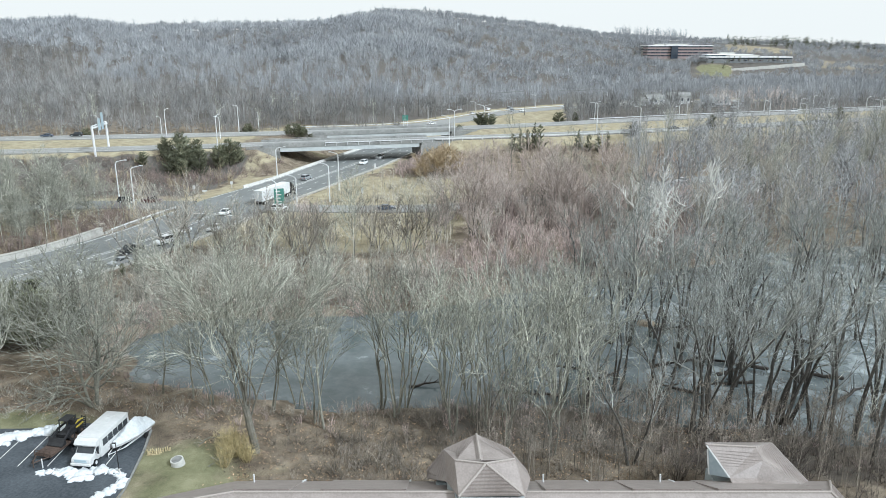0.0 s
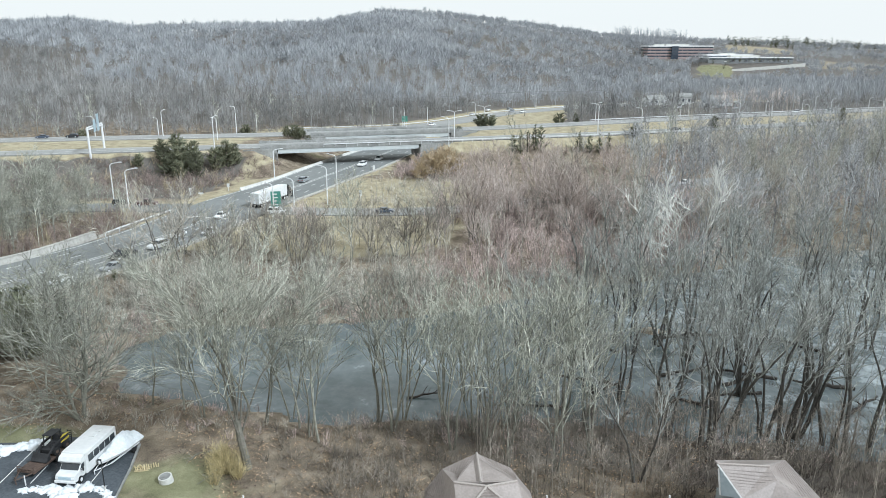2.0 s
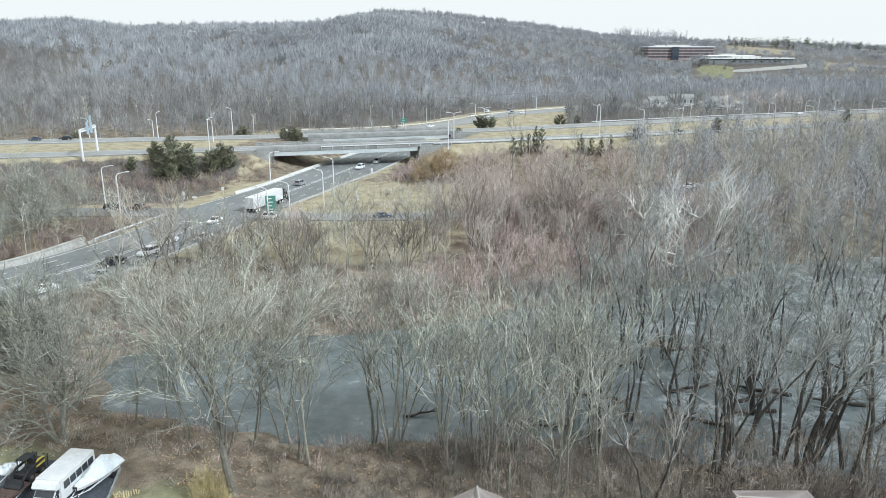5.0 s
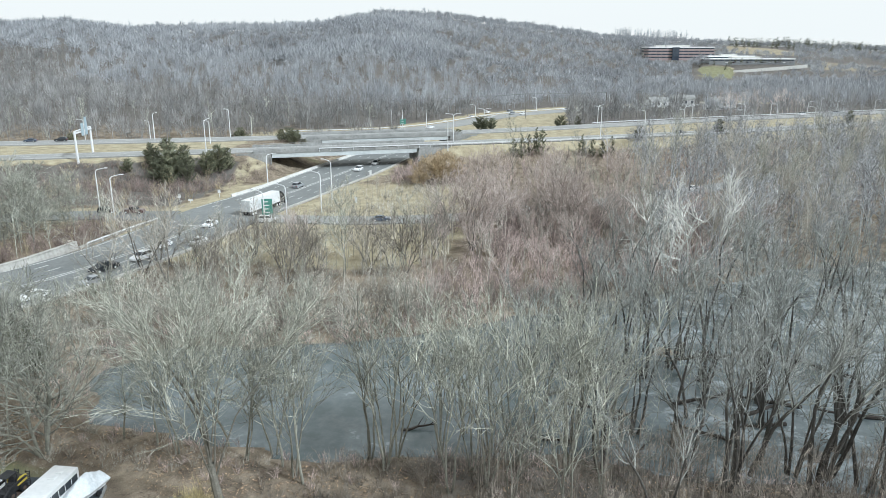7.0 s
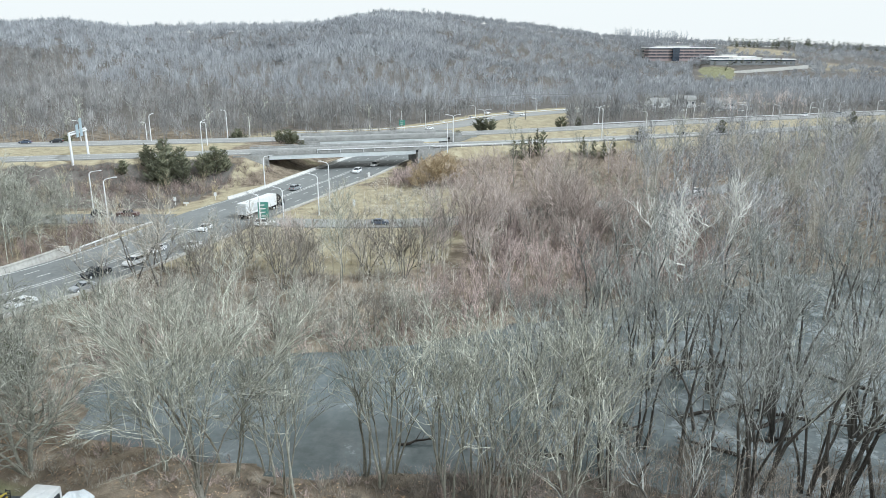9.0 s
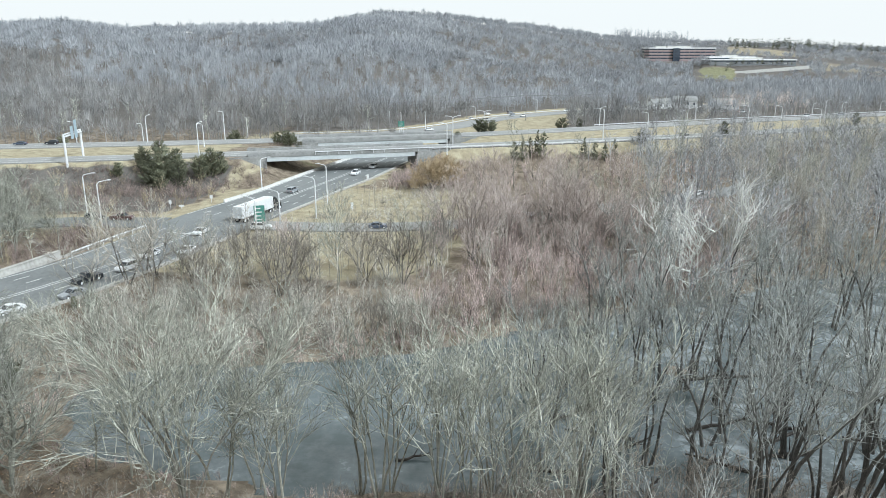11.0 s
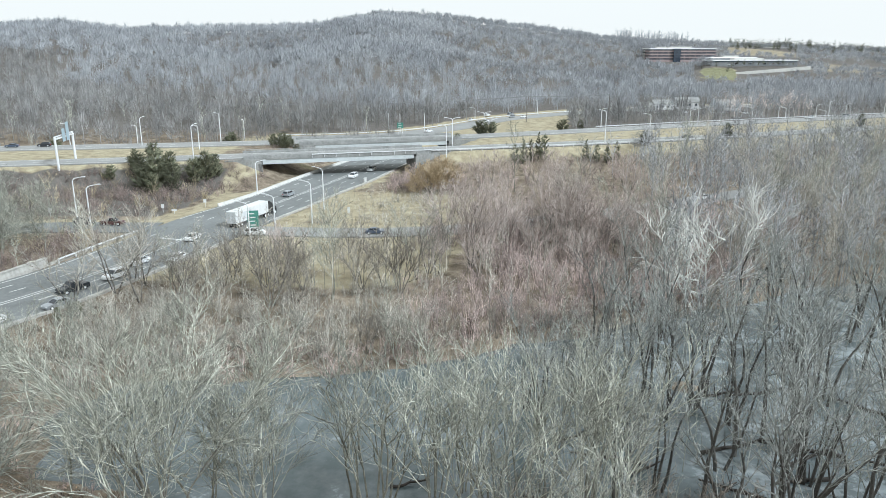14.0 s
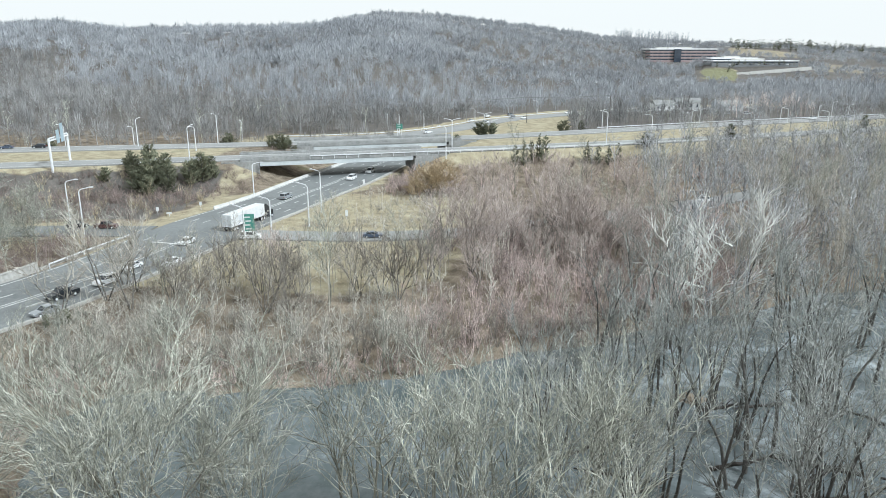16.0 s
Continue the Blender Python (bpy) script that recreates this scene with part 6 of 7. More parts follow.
def bus(x, y, z, turn):
    """A cutaway shuttle bus; the front points along -y."""
    t = thing("shuttle_bus", pose(x, y, z, 0, 0, turn) @ Matrix.Diagonal((1.12, 0.9, 1, 1)), "white cutaway shuttle bus parked with dark side windows", "bus")
    w = 1.18
    bm = bmesh.new()
    box(bm, -w, -3.0, 0.45, w, 3.3, 2.86, 0.12)
    prism(bm, [(-3.0, 2.0), (-3.0, 2.72), (-3.55, 2.62), (-3.85, 2.25), (-3.7, 2.02)], -w + 0.06, w - 0.06, "x")
    body = part("body", bm, M["white_body"], t)
    bm = bmesh.new()
    prism(bm, [(-2.98, 0.42), (-2.98, 2.05), (-3.35, 2.05), (-3.95, 1.38), (-4.75, 1.22), (-4.92, 1.05), (-4.95, 0.5), (-4.6, 0.38)], -0.98, 0.98, "x")
    bmesh.ops.bevel(bm, geom=bm.edges[:], offset=0.06, segments=2, affect="EDGES")
    nose = part("nose", bm, M["white_body"], t)
    bm = bmesh.new()
    prism(bm, [(-3.42, 2.06), (-4.02, 1.40), (-3.96, 1.36), (-3.36, 2.02)], -0.86, 0.86, "x")
    part("windscreen", bm, M["glass_dark"], nose)
    bm = bmesh.new()
    box(bm, -0.62, -5.0, 0.78, 0.62, -4.93, 1.08, 0.02)
    part("grille", bm, M["sign_back"], nose)
    bm = bmesh.new()
    box(bm, -1.02, -5.08, 0.42, 1.02, -4.9, 0.68, 0.04)
    part("bumper", bm, M["trim_white"], nose)
    for sx in (-0.78, 0.78):
        bm = bmesh.new()
        box(bm, sx - 0.15, -4.99, 0.82, sx + 0.15, -4.92, 1.04, 0.02)
        part("headlight", bm, M["galv"], nose)
        bm = bmesh.new()
        s = 1 if sx > 0 else -1
        prism(bm, [(-3.05, 1.42), (-3.05, 1.95), (-3.4, 1.95), (-3.8, 1.42)], s * 0.975, s * 0.995, "x")
        part("cab_window", bm, M["glass_dark"], nose)
        bm = bmesh.new()
        tube(bm, (s * 0.98, -3.75, 1.35), (s * 1.35, -3.85, 1.55), 0.025, sides=5)
        box(bm, s * 1.32 - 0.08, -3.9, 1.35, s * 1.32 + 0.08, -3.8, 1.8, 0.02)
        part("wing_mirror", bm, M["black"], nose)
        for k in range(5):
            y0 = -2.5 + k * 1.1
            bm = bmesh.new()
            box(bm, min(s * 1.17, s * 1.192), y0, 1.55, max(s * 1.17, s * 1.192), y0 + 1.0, 2.35, 0.008)
            part("side_window", bm, M["glass_dark"], body)
    for y0 in (0.9, 2.1):
        bm = bmesh.new()
        box(bm, -0.35, y0 - 0.35, 2.84, 0.35, y0 + 0.35, 2.93, 0.03)
        part("roof_hatch", bm, M["trim_white"], body)
    bm = bmesh.new()
    box(bm, -0.85, 3.28, 1.6, 0.85, 3.315, 2.4, 0.008)
    part("rear_window", bm, M["glass_dark"], body)
    for y0 in (-4.0, 1.7):
        for sx in (-0.95, 0.95):
            bm = bmesh.new()
            tube(bm, (sx - 0.14, y0, 0.38), (sx + 0.14, y0, 0.38), 0.38, sides=14)
            wh = part("wheel", bm, M["tyre"], t)
            bm = bmesh.new()
            tube(bm, (sx - 0.155, y0, 0.38), (sx + 0.155, y0, 0.38), 0.22, sides=10)
            part("rim", bm, M["galv"], wh)


bus(-38.1, 71.1, 0.42, -7)


def boat(x, y, z, turn):
    """A shrink-wrapped motor boat on its trailer; the bow points along -y."""
    t = thing("covered_boat", pose(x, y, z, 0, 0, turn) @ Matrix.Diagonal((1.12, 0.87, 1, 1)), "motor boat in white shrink wrap on a trailer", "boat")
    bm = bmesh.new()
    rings = []
    n = 14
    for i in range(29):
        f = i / 28
        yy = -3.3 + 6.6 * f
        half = max(1.17 * min(1.0, (f * 1.9) ** 0.55 if f > 0 else 0.02) * (1 - 0.08 * f), 0.05)
        top = 1.5 + 1.1 * math.exp(-((f - 0.62) / 0.27) ** 2)
        row = []
        for k in range(17):
            a = k / 8 - 1
            p = Vector((a * half, yy, 1.05 + (top - 1.05) * (1 - abs(a) ** 1.25)))
            crease = noise.noise(p * 1.7) * 0.16 + abs(noise.noise(p * 3.9)) * 0.12
            if 0 < k < 16:
                p.z += crease
                p.y += 0.1 * noise.noise(p * 2.3)
            row.append(bm.verts.new(p))
        rings.append(row)
    for r, s in zip(rings, rings[1:]):
        for k in range(16):
            bm.faces.new((r[k], r[k + 1], s[k + 1], s[k]))
    for ring in (rings[0][::-1], rings[-1]):
        bm.faces.new(ring)
    bmesh.ops.recalc_face_normals(bm, faces=bm.faces[:])
    part("shrink_wrap", bm, M["wrap"], t, "crumpled white shrink wrap")
    bm = bmesh.new()
    rings = []
    for i in range(n + 1):
        f = i / n
        yy = -3.3 + 6.6 * f
        half = max(1.16 * min(1.0, (f * 1.9) ** 0.55 if f > 0 else 0.02) * (1 - 0.08 * f), 0.05)
        keel = 0.38 + 0.5 * (1 - f) ** 4
        rings.append([bm.verts.new(p) for p in ((-half, yy, 1.08), (-half * 0.85, yy, 0.75), (0, yy, keel), (half * 0.85, yy, 0.75), (half, yy, 1.08))])
    for r, s in zip(rings, rings[1:]):
        for k in range(4):
            bm.faces.new((r[k], r[k + 1], s[k + 1], s[k]))
        bm.faces.new((r[4], r[0], s[0], s[4]))
    bm.faces.new(rings[0][::-1])
    bm.faces.new(rings[-1])
    bmesh.ops.recalc_face_normals(bm, faces=bm.faces[:])
    part("hull", bm, M["trim_white"], t)
    bm = bmesh.new()
    for sx in (-0.6, 0.6):
        box(bm, sx - 0.06, -2.2, 0.34, sx + 0.06, 3.0, 0.46)
        tube(bm, (sx, -2.2, 0.4), (0, -4.2, 0.4), 0.05, sides=6)
    box(bm, -1.0, 1.2, 0.32, 1.0, 1.35, 0.42)
    tube(bm, (0, -4.15, 0.0), (0, -4.15, 0.55), 0.05, sides=6)
    tr = part("trailer_frame", bm, M["galv"], t)
    for sx in (-1.0, 1.0):
        bm = bmesh.new()
        tube(bm, (sx - 0.1, 1.3, 0.32), (sx + 0.1, 1.3, 0.32), 0.32, sides=12)
        part("wheel", bm, M["tyre"], tr)


boat(-35.7, 72.3, 0.42, -16)


def plant_trailer(x, y, z, turn):
    """A rusty flat equipment trailer with raised ramps; the drawbar points along -y."""
    t = thing("equipment_trailer", pose(x, y, z, 0, 0, turn), "rusty flatbed equipment trailer with raised loading ramps", "trailer")
    bm = bmesh.new()
    box(bm, -1.05, -2.85, 0.52, -0.95, 3.05, 0.677)
    bed = part("bed", bm, M["rust"], t)
    bm = bmesh.new()
    box(bm, 0.95, -2.85, 0.52, 1.05, 3.05, 0.677)
    part("side_rail", bm, M["rust"], bed)
    for yy in (-2.8, -1.4, 0, 1.4, 2.9):
        bm = bmesh.new()
        box(bm, -0.95, yy, 0.54, 0.95, yy + 0.09, 0.66)
        part("cross_member", bm, M["rust"], bed)
    for k in range(9):
        bm = bmesh.new()
        box(bm, -1.0 + k * 0.222, -2.8, 0.68, -0.79 + k * 0.222, 3.0, 0.74)
        part("plank", bm, M["rust"], bed)
    bm = bmesh.new()
    tube(bm, (-0.8, -2.8, 0.6), (0, -4.3, 0.6), 0.07, sides=6)
    tube(bm, (0.8, -2.8, 0.6), (0, -4.3, 0.6), 0.07, sides=6)
    tube(bm, (0, -4.2, 0.0), (0, -4.2, 0.95), 0.05, sides=6)
    part("drawbar", bm, M["rust"], t)
    bm = bmesh.new()
    for yy in (-2.78,):
        for zz in (0.95, 1.2):
            tube(bm, (-1.0, yy, zz), (1.0, yy, zz), 0.04, sides=6)
        for xx in (-1.0, -0.33, 0.33, 1.0):
            tube(bm, (xx, yy, 0.7), (xx, yy, 1.22), 0.04, sides=6)
    part("front_rail", bm, M["rust"], bed)
    for sx in (-0.65, 0.65):
        bm = bmesh.new()
        for k in range(7):
            box(bm, sx - 0.25, 2.98 + k * 0.02, 0.75 + k * 0.25, sx + 0.25, 3.06 + k * 0.02, 0.81 + k * 0.25)
        for e in (-0.25, 0.25):
            tube(bm, (sx + e, 3.0, 0.7), (sx + e, 3.18, 2.4), 0.04, sides=6)
        part("ramp", bm, M["black"], t)
    for yy in (0.5, 1.4):
        for sx in (-1.2, 1.2):
            bm = bmesh.new()
            tube(bm, (sx - 0.11, yy, 0.37), (sx + 0.11, yy, 0.37), 0.37, sides=12)
            wh = part("wheel", bm, M["tyre"], t)
            bm = bmesh.new()
            tube(bm, (sx - 0.125, yy, 0.37), (sx + 0.125, yy, 0.37), 0.2, sides=10)
            part("rim", bm, M["trim_white"], wh)


def skid_steer(x, y, z, turn):
    """A skid-steer loader; its arms reach along -y."""
    t = thing("skid_steer", pose(x, y, z, 0, 0, turn) @ Matrix.Diagonal((1.15, 1.15, 1.12, 1)), "black and yellow skid-steer loader on a trailer", "loader")
    bm = bmesh.new()
    prism(bm, [(-1.0, 0.3), (-1.0, 0.75), (0.4, 0.95), (0.5, 1.35), (1.35, 1.3), (1.45, 0.35)], -0.5, 0.5, "x")
    bmesh.ops.bevel(bm, geom=bm.edges[:], offset=0.04, segments=1, affect="EDGES")
    part("body", bm, M["black"], t)
    bm = bmesh.new()
    for sx in (-0.42, 0.42):
        for a, b in (((-0.75, 0.75), (-0.6, 2.05)), ((-0.6, 2.05), (0.5, 2.0)), ((0.5, 2.0), (0.55, 1.2))):
            tube(bm, (sx, *a), (sx, *b), 0.055, sides=6)
    box(bm, -0.5, -0.68, 2.02, 0.5, 0.6, 2.1, 0.02)
    cab = part("cab_frame", bm, M["black"], t)
    bm = bmesh.new()
    box(bm, -0.3, -0.1, 0.9, 0.3, 0.4, 1.1, 0.05)
    box(bm, -0.3, 0.3, 1.1, 0.3, 0.42, 1.65, 0.05)
    part("seat", bm, M["black"], cab)
    for sx in (-0.53, 0.53):
        bm = bmesh.new()
        prism(bm, [(0.35, 0.75), (0.4, 1.3), (0.75, 1.5), (1.4, 1.38), (1.42, 0.8)], sx - 0.03, sx + 0.03, "x")
        part("engine_cover", bm, M["yellow"], t, "yellow engine cover")
    for sx in (-0.68, 0.68):
        bm = bmesh.new()
        prism(bm, [(1.2, 1.35), (1.3, 1.2), (-0.6, 1.0), (-1.5, 0.45), (-1.6, 0.55), (-0.65, 1.2)], sx - 0.07, sx + 0.07, "x")
        part("lift_arm", bm, M["black"], t)
        for yy in (-0.55, 0.75):
            bm = bmesh.new()
            tube(bm, (sx - 0.14, yy, 0.38), (sx + 0.14, yy, 0.38), 0.38, sides=12)
            wh = part("wheel", bm, M["tyre"], t)
            bm = bmesh.new()
            tube(bm, (sx - 0.15, yy, 0.38), (sx + 0.15, yy, 0.38), 0.19, sides=8)
            part("rim", bm, M["rust"], wh)
    bm = bmesh.new()
    prism(bm, [(-1.5, 0.1), (-1.5, 0.7), (-1.62, 0.72), (-1.85, 0.35), (-2.1, 0.12), (-2.1, 0.05)], -0.85, 0.85, "x")
    part("bucket", bm, M["black"], t)


plant_trailer(-43.0, 71.0, 0.42, -12)
skid_steer(-42.6, 72.2, 0.42 + 0.74, -12)


def snow_drift(pts, r, h, seed):
    """A run of lumpy ploughed snow along a line of points."""
    rng_ = random.Random(seed)
    x0, y0 = pts[0]
    q = along(pts, max(int(sum(math.dist(a, b) for a, b in zip(pts, pts[1:])) / 0.22), 4))
    bm = bmesh.new()
    for x, y in q:
        for _ in range(3):
            res = bmesh.ops.create_icosphere(bm, subdivisions=2, radius=1)
            s = rng_.uniform(0.25, 0.95)
            c = Vector((x - x0 + rng_.gauss(0, r * 0.5), y - y0 + rng_.gauss(0, r * 0.5), 0.0))
            turn, flat = rng_.uniform(0, 3.14), rng_.uniform(0.5, 1.0)
            for v in res["verts"]:
                k = 1 + 0.75 * noise.noise(v.co * 1.9 + c * 3) + 0.35 * noise.noise(v.co * 5.1 + c)
                px, py = v.co.x * r * 1.35 * s * k, v.co.y * r * 1.35 * s * k * flat
                v.co = Vector((px * math.cos(turn) - py * math.sin(turn), px * math.sin(turn) + py * math.cos(turn), max(v.co.z, -0.1) * h * 0.85 * s * k)) + c
    ob = part("snow_drift", bm, M["snow"], smooth=True)
    ob.matrix_basis = pose(x0, y0, 0.42)
    tagged(ob, "dirty white drift of ploughed snow", "snow", "snow drifts")


snow_drift([(-52, 72.5), (-49, 73.6), (-46.2, 74.6)], 0.7, 0.55, 1)
snow_drift([(-54, 71.2), (-50, 71.9)], 0.6, 0.4, 2)
snow_drift([(-46, 74.8), (-44.2, 74.9)], 0.6, 0.5, 3)
snow_drift([(-42.9, 66.0), (-41.2, 66.3)], 0.42, 0.3, 4)
snow_drift([(-40.6, 66.1), (-38.6, 65.9), (-36.4, 66.4)], 0.5, 0.4, 5)
snow_drift([(-38.6, 65.0), (-37.0, 65.0)], 0.5, 0.35, 6)
snow_drift([(-35.6, 66.3), (-33.8, 65.6)], 0.4, 0.3, 7)
snow_drift([(-33.5, 65.0), (-33.4, 63.4), (-34.4, 62.0)], 0.42, 0.35, 8)
snow_drift([(-34.6, 62.2), (-35.0, 60.8)], 0.4, 0.3, 9)

# small things beside the car park
t = thing("sign_post", pose(-34.3, 66.0, 0.42), "thin dark post beside the car park", "post")
bm = bmesh.new()
tube(bm, (0, 0, -0.3), (0, 0, 3.6), 0.06, 0.05, 8)
box(bm, -0.32, -0.05, 3.45, 0.05, 0.05, 3.58)
part("post", bm, M["black"], t)
bm = bmesh.new()
tube(bm, (0, 0, 0), (0, 0, 0.5), 0.13, 0.11, 8)
part("base", bm, M["concrete"], t)
t = thing("bollard", pose(-42.9, 66.9, 0.42), "short white marker post at the bay end", "post")
bm = bmesh.new()
tube(bm, (0, 0, -0.1), (0, 0, 1.1), 0.07, 0.06, 8)
part("post", bm, M["trim_white"], t)

t = thing("well_ring", pose(-28.4, 67.0, float(land(np.array([-28.4]), np.array([67.0]))[0]), 7, -5, 0) @ Matrix.Diagonal((0.9, 0.9, 0.8, 1)), "round pale concrete ring lying on the grass", "concrete ring")
bm = bmesh.new()
tube(bm, (0, 0, -0.1), (0, 0, 0.85), 0.82, 0.76, 20)
part("ring", bm, M["concrete"], t)
bm = bmesh.new()
tube(bm, (0, 0, 0.84), (0, 0, 0.93), 0.62, 0.58, 18)
box(bm, -0.12, -0.3, 0.92, 0.12, 0.3, 0.97)
part("lid", bm, M["bridge_conc"], t, "grey lid with a handle")

M["pallet_wood"] = surf("pallet_wood", (0.40, 0.33, 0.19), (0.58, 0.49, 0.31), 5, 1, 0.85, 0.1, vary=0.15)
t = thing("plank_stack", pose(-31.4, 69.6, float(land(np.array([-31.4]), np.array([69.6]))[0]), 0, 0, 8), "broken stack of pale wooden pallet boards", "pallets")
rb = random.Random(8)
for k in range(11):
    bm = bmesh.new()
    box(bm, -0.06, -0.35, -0.02, 0.06, 0.35, 0.03, 0.005)
    part("board", bm, M["pallet_wood"], t, m=pose(-1.2 + k * 0.23, rb.uniform(-0.15, 0.15), 0.3, rb.uniform(50, 105), rb.uniform(-12, 12), rb.uniform(-10, 10)))
for k in range(3):
    bm = bmesh.new()
    box(bm, -1.3, -0.05, 0.0, 1.3, 0.05, 0.09, 0.005)
    part("runner", bm, M["pallet_wood"], t, m=pose(0, -0.35 + k * 0.35, 0.02, 0, 0, rb.uniform(-4, 4)))

# crooked grey boughs that hang down to the ground beside the car park
def fallen_branch(p, q, rise, r, seed):
    rf_ = random.Random(seed)
    t = thing("fallen_branch", pose(p[0], p[1], float(land(np.array([p[0]]), np.array([p[1]]))[0])), "crooked grey bough arching down onto leaf litter", "branch", "fallen boughs")
    a, b = Vector((0, 0, 0.05)), Vector((q[0] - p[0], q[1] - p[1], 0.1))
    pts = [a.lerp(b, k / 9) + Vector((rf_.gauss(0, 0.12), rf_.gauss(0, 0.12), rise * math.sin(math.pi * (k / 9) ** 0.7) + rf_.gauss(0, 0.1))) for k in range(10)]
    w = Wood()
    w.limb(pts, [r * (1 - 0.085 * k) for k in range(10)], 6)
    stem = part("limb", mesh_of("bough_limb", w.v, w.f, M["bark_grey"]), None, t)
    for k in range(9):
        w = Wood()
        at = pts[rf_.randrange(3, 9)]
        d = ((b - a).normalized() * 0.7 + Vector((rf_.gauss(0, 0.5), rf_.gauss(0, 0.5), rf_.gauss(0.1, 0.4)))).normalized()
        ln = rf_.uniform(0.8, 2.4)
        w.limb([at, at + d * ln * 0.5 + Vector((0, 0, 0.12)), at + d * ln], [r * 0.4, r * 0.28, 0], 4)
        for _ in range(4):
            u = at + d * ln * rf_.uniform(0.3, 0.9)
            w.twig(u, u + turned(d, rf_, 20, 60) * rf_.uniform(0.3, 0.9), r * 0.2)
        part("side_branch", mesh_of("bough_side", w.v, w.f, M["bark_grey"]), None, stem)


for k, (p, q, rise, r) in enumerate([((-43.9, 79.6), (-51.5, 77.6), 3.4, 0.13), ((-44.2, 79.8), (-50.0, 76.2), 1.7, 0.11), ((-43.2, 79.4), (-46.2, 75.6), 2.2, 0.09), ((-22.6, 71.4), (-27.6, 70.8), 1.2, 0.08), ((-21.2, 70.2), (-24.8, 66.4), 0.7, 0.08)]):
    fallen_branch(p, q, rise, r, 760 + k)

# the straw-coloured bush by the big tree
FOR = [shrub(400 + k, 2.6, 26, 6, 48, 0.02) for k in range(2)]
rr2 = random.Random(4)
spots = [(-22.8 + rr2.gauss(0, 0.9), 68.6 + rr2.gauss(0, 1.0), 0.4, rr2.uniform(0, 6), rr2.uniform(0.55, 1.15), rr2.uniform(1.1, 1.5)) for _ in range(20)]
scatter("straw_bush", FOR, spots, M["twig_straw"], "straw-yellow leafless bush under a tree", "bush")


# ---------------------------------------------------------------- the house below
M["shingle_edge"] = surf("shingle_edge", (0.12, 0.10, 0.09), (0.22, 0.19, 0.175), 6, 0.8, 0.6, 0.1, vary=0.15)
def slab(bm, pts, thick=0.18):
    """A roof face with thickness."""
    vs = [Vector(p) for p in pts]
    n = (vs[1] - vs[0]).cross(vs[2] - vs[0]).normalized()
    if n.z < 0:
        n = -n
    top = [bm.verts.new(v) for v in vs]
    low = [bm.verts.new(v - n * thick) for v in vs]
    k = len(vs)
    fs = [bm.faces.new(top), bm.faces.new(low[::-1])] + [bm.faces.new((top[i], low[i], low[(i + 1) % k], top[(i + 1) % k])) for i in range(k)]
    bmesh.ops.recalc_face_normals(bm, faces=fs)


house = thing("apartment_house", pose(0, 48, 0), "long house with brown shingle roofs and pale ridge caps", "house")


def roof_face(pts, parent=None, courses=True):
    bm = bmesh.new()
    slab(bm, [(x, y - 48, z) for x, y, z in pts])
    face = part("roof", bm, M["shingle"], parent or house)
    if courses:
        shingle_courses([Vector((x, y - 48, z)) for x, y, z in pts], face)
    return face


def shingle_courses(vs, face, rise=0.17):
    """The butt edges of the shingle courses, level lines across a roof face."""
    low, high = min(v.z for v in vs), max(v.z for v in vs)
    for k in range(1, int((high - low) / rise)):
        z = low + k * rise
        ends = [a.lerp(b, (z - a.z) / (b.z - a.z)) for a, b in zip(vs, vs[1:] + vs[:1]) if (a.z - z) * (b.z - z) < 0]
        if len(ends) == 2 and (ends[1] - ends[0]).length > 0.4:
            bm = bmesh.new()
            tube(bm, ends[0], ends[1], 0.02, sides=4)
            part("shingle_course", bm, M["shingle"], face)


def cap_mesh():
    bm = bmesh.new()
    tube(bm, (0, 0, 0.02), (0, 0, 0.37), 0.10, 0.115, 6)
    me = bpy.data.meshes.new("ridge_cap")
    bm.to_mesh(me)
    bm.free()
    return me


CAP = cap_mesh()


def ridge_cap(p, q, parent=None):
    """A row of overlapping ridge shingles."""
    p, q = Vector(p) - Vector((0, 48, 0)), Vector(q) - Vector((0, 48, 0))
    n = max(int((q - p).length / 0.32), 1)
    rot = (q - p).to_track_quat("Z", "Y").to_matrix().to_4x4()
    for k in range(n):
        part("ridge_cap", CAP, None, parent or house, m=Matrix.Translation(p.lerp(q, k / n) + Vector((0, 0, 0.03))) @ rot)


M["gable_blue"] = surf("gable_blue", (0.30, 0.36, 0.39), (0.40, 0.46, 0.49), 3, 0.6, 0.7, 0)
M["cap"] = surf("cap", (0.30, 0.265, 0.24), (0.46, 0.42, 0.39), 6, 1, 0.9, 0.2)
CAP.materials.append(M["cap"])
# walls
for x0, x1, y0, y1, h in ((-17.5, 33, 45.4, 55.2, 5.9), (-0.6, 6.8, 50, 57.4, 7.0), (24.6, 31.5, 51, 58.4, 5.9)):
    bm = bmesh.new()
    box(bm, x0, y0 - 48, -0.2, x1, y1 - 48, h)
    part("wall", bm, M["siding"], house)
bm = bmesh.new()
prism(bm, [(-31.0, -4.4), (-17.4, -2.4), (-18.4, 7.2), (-30.6, 2.4)], -0.2, 5.9, "z")
part("wall", bm, M["siding"], house)
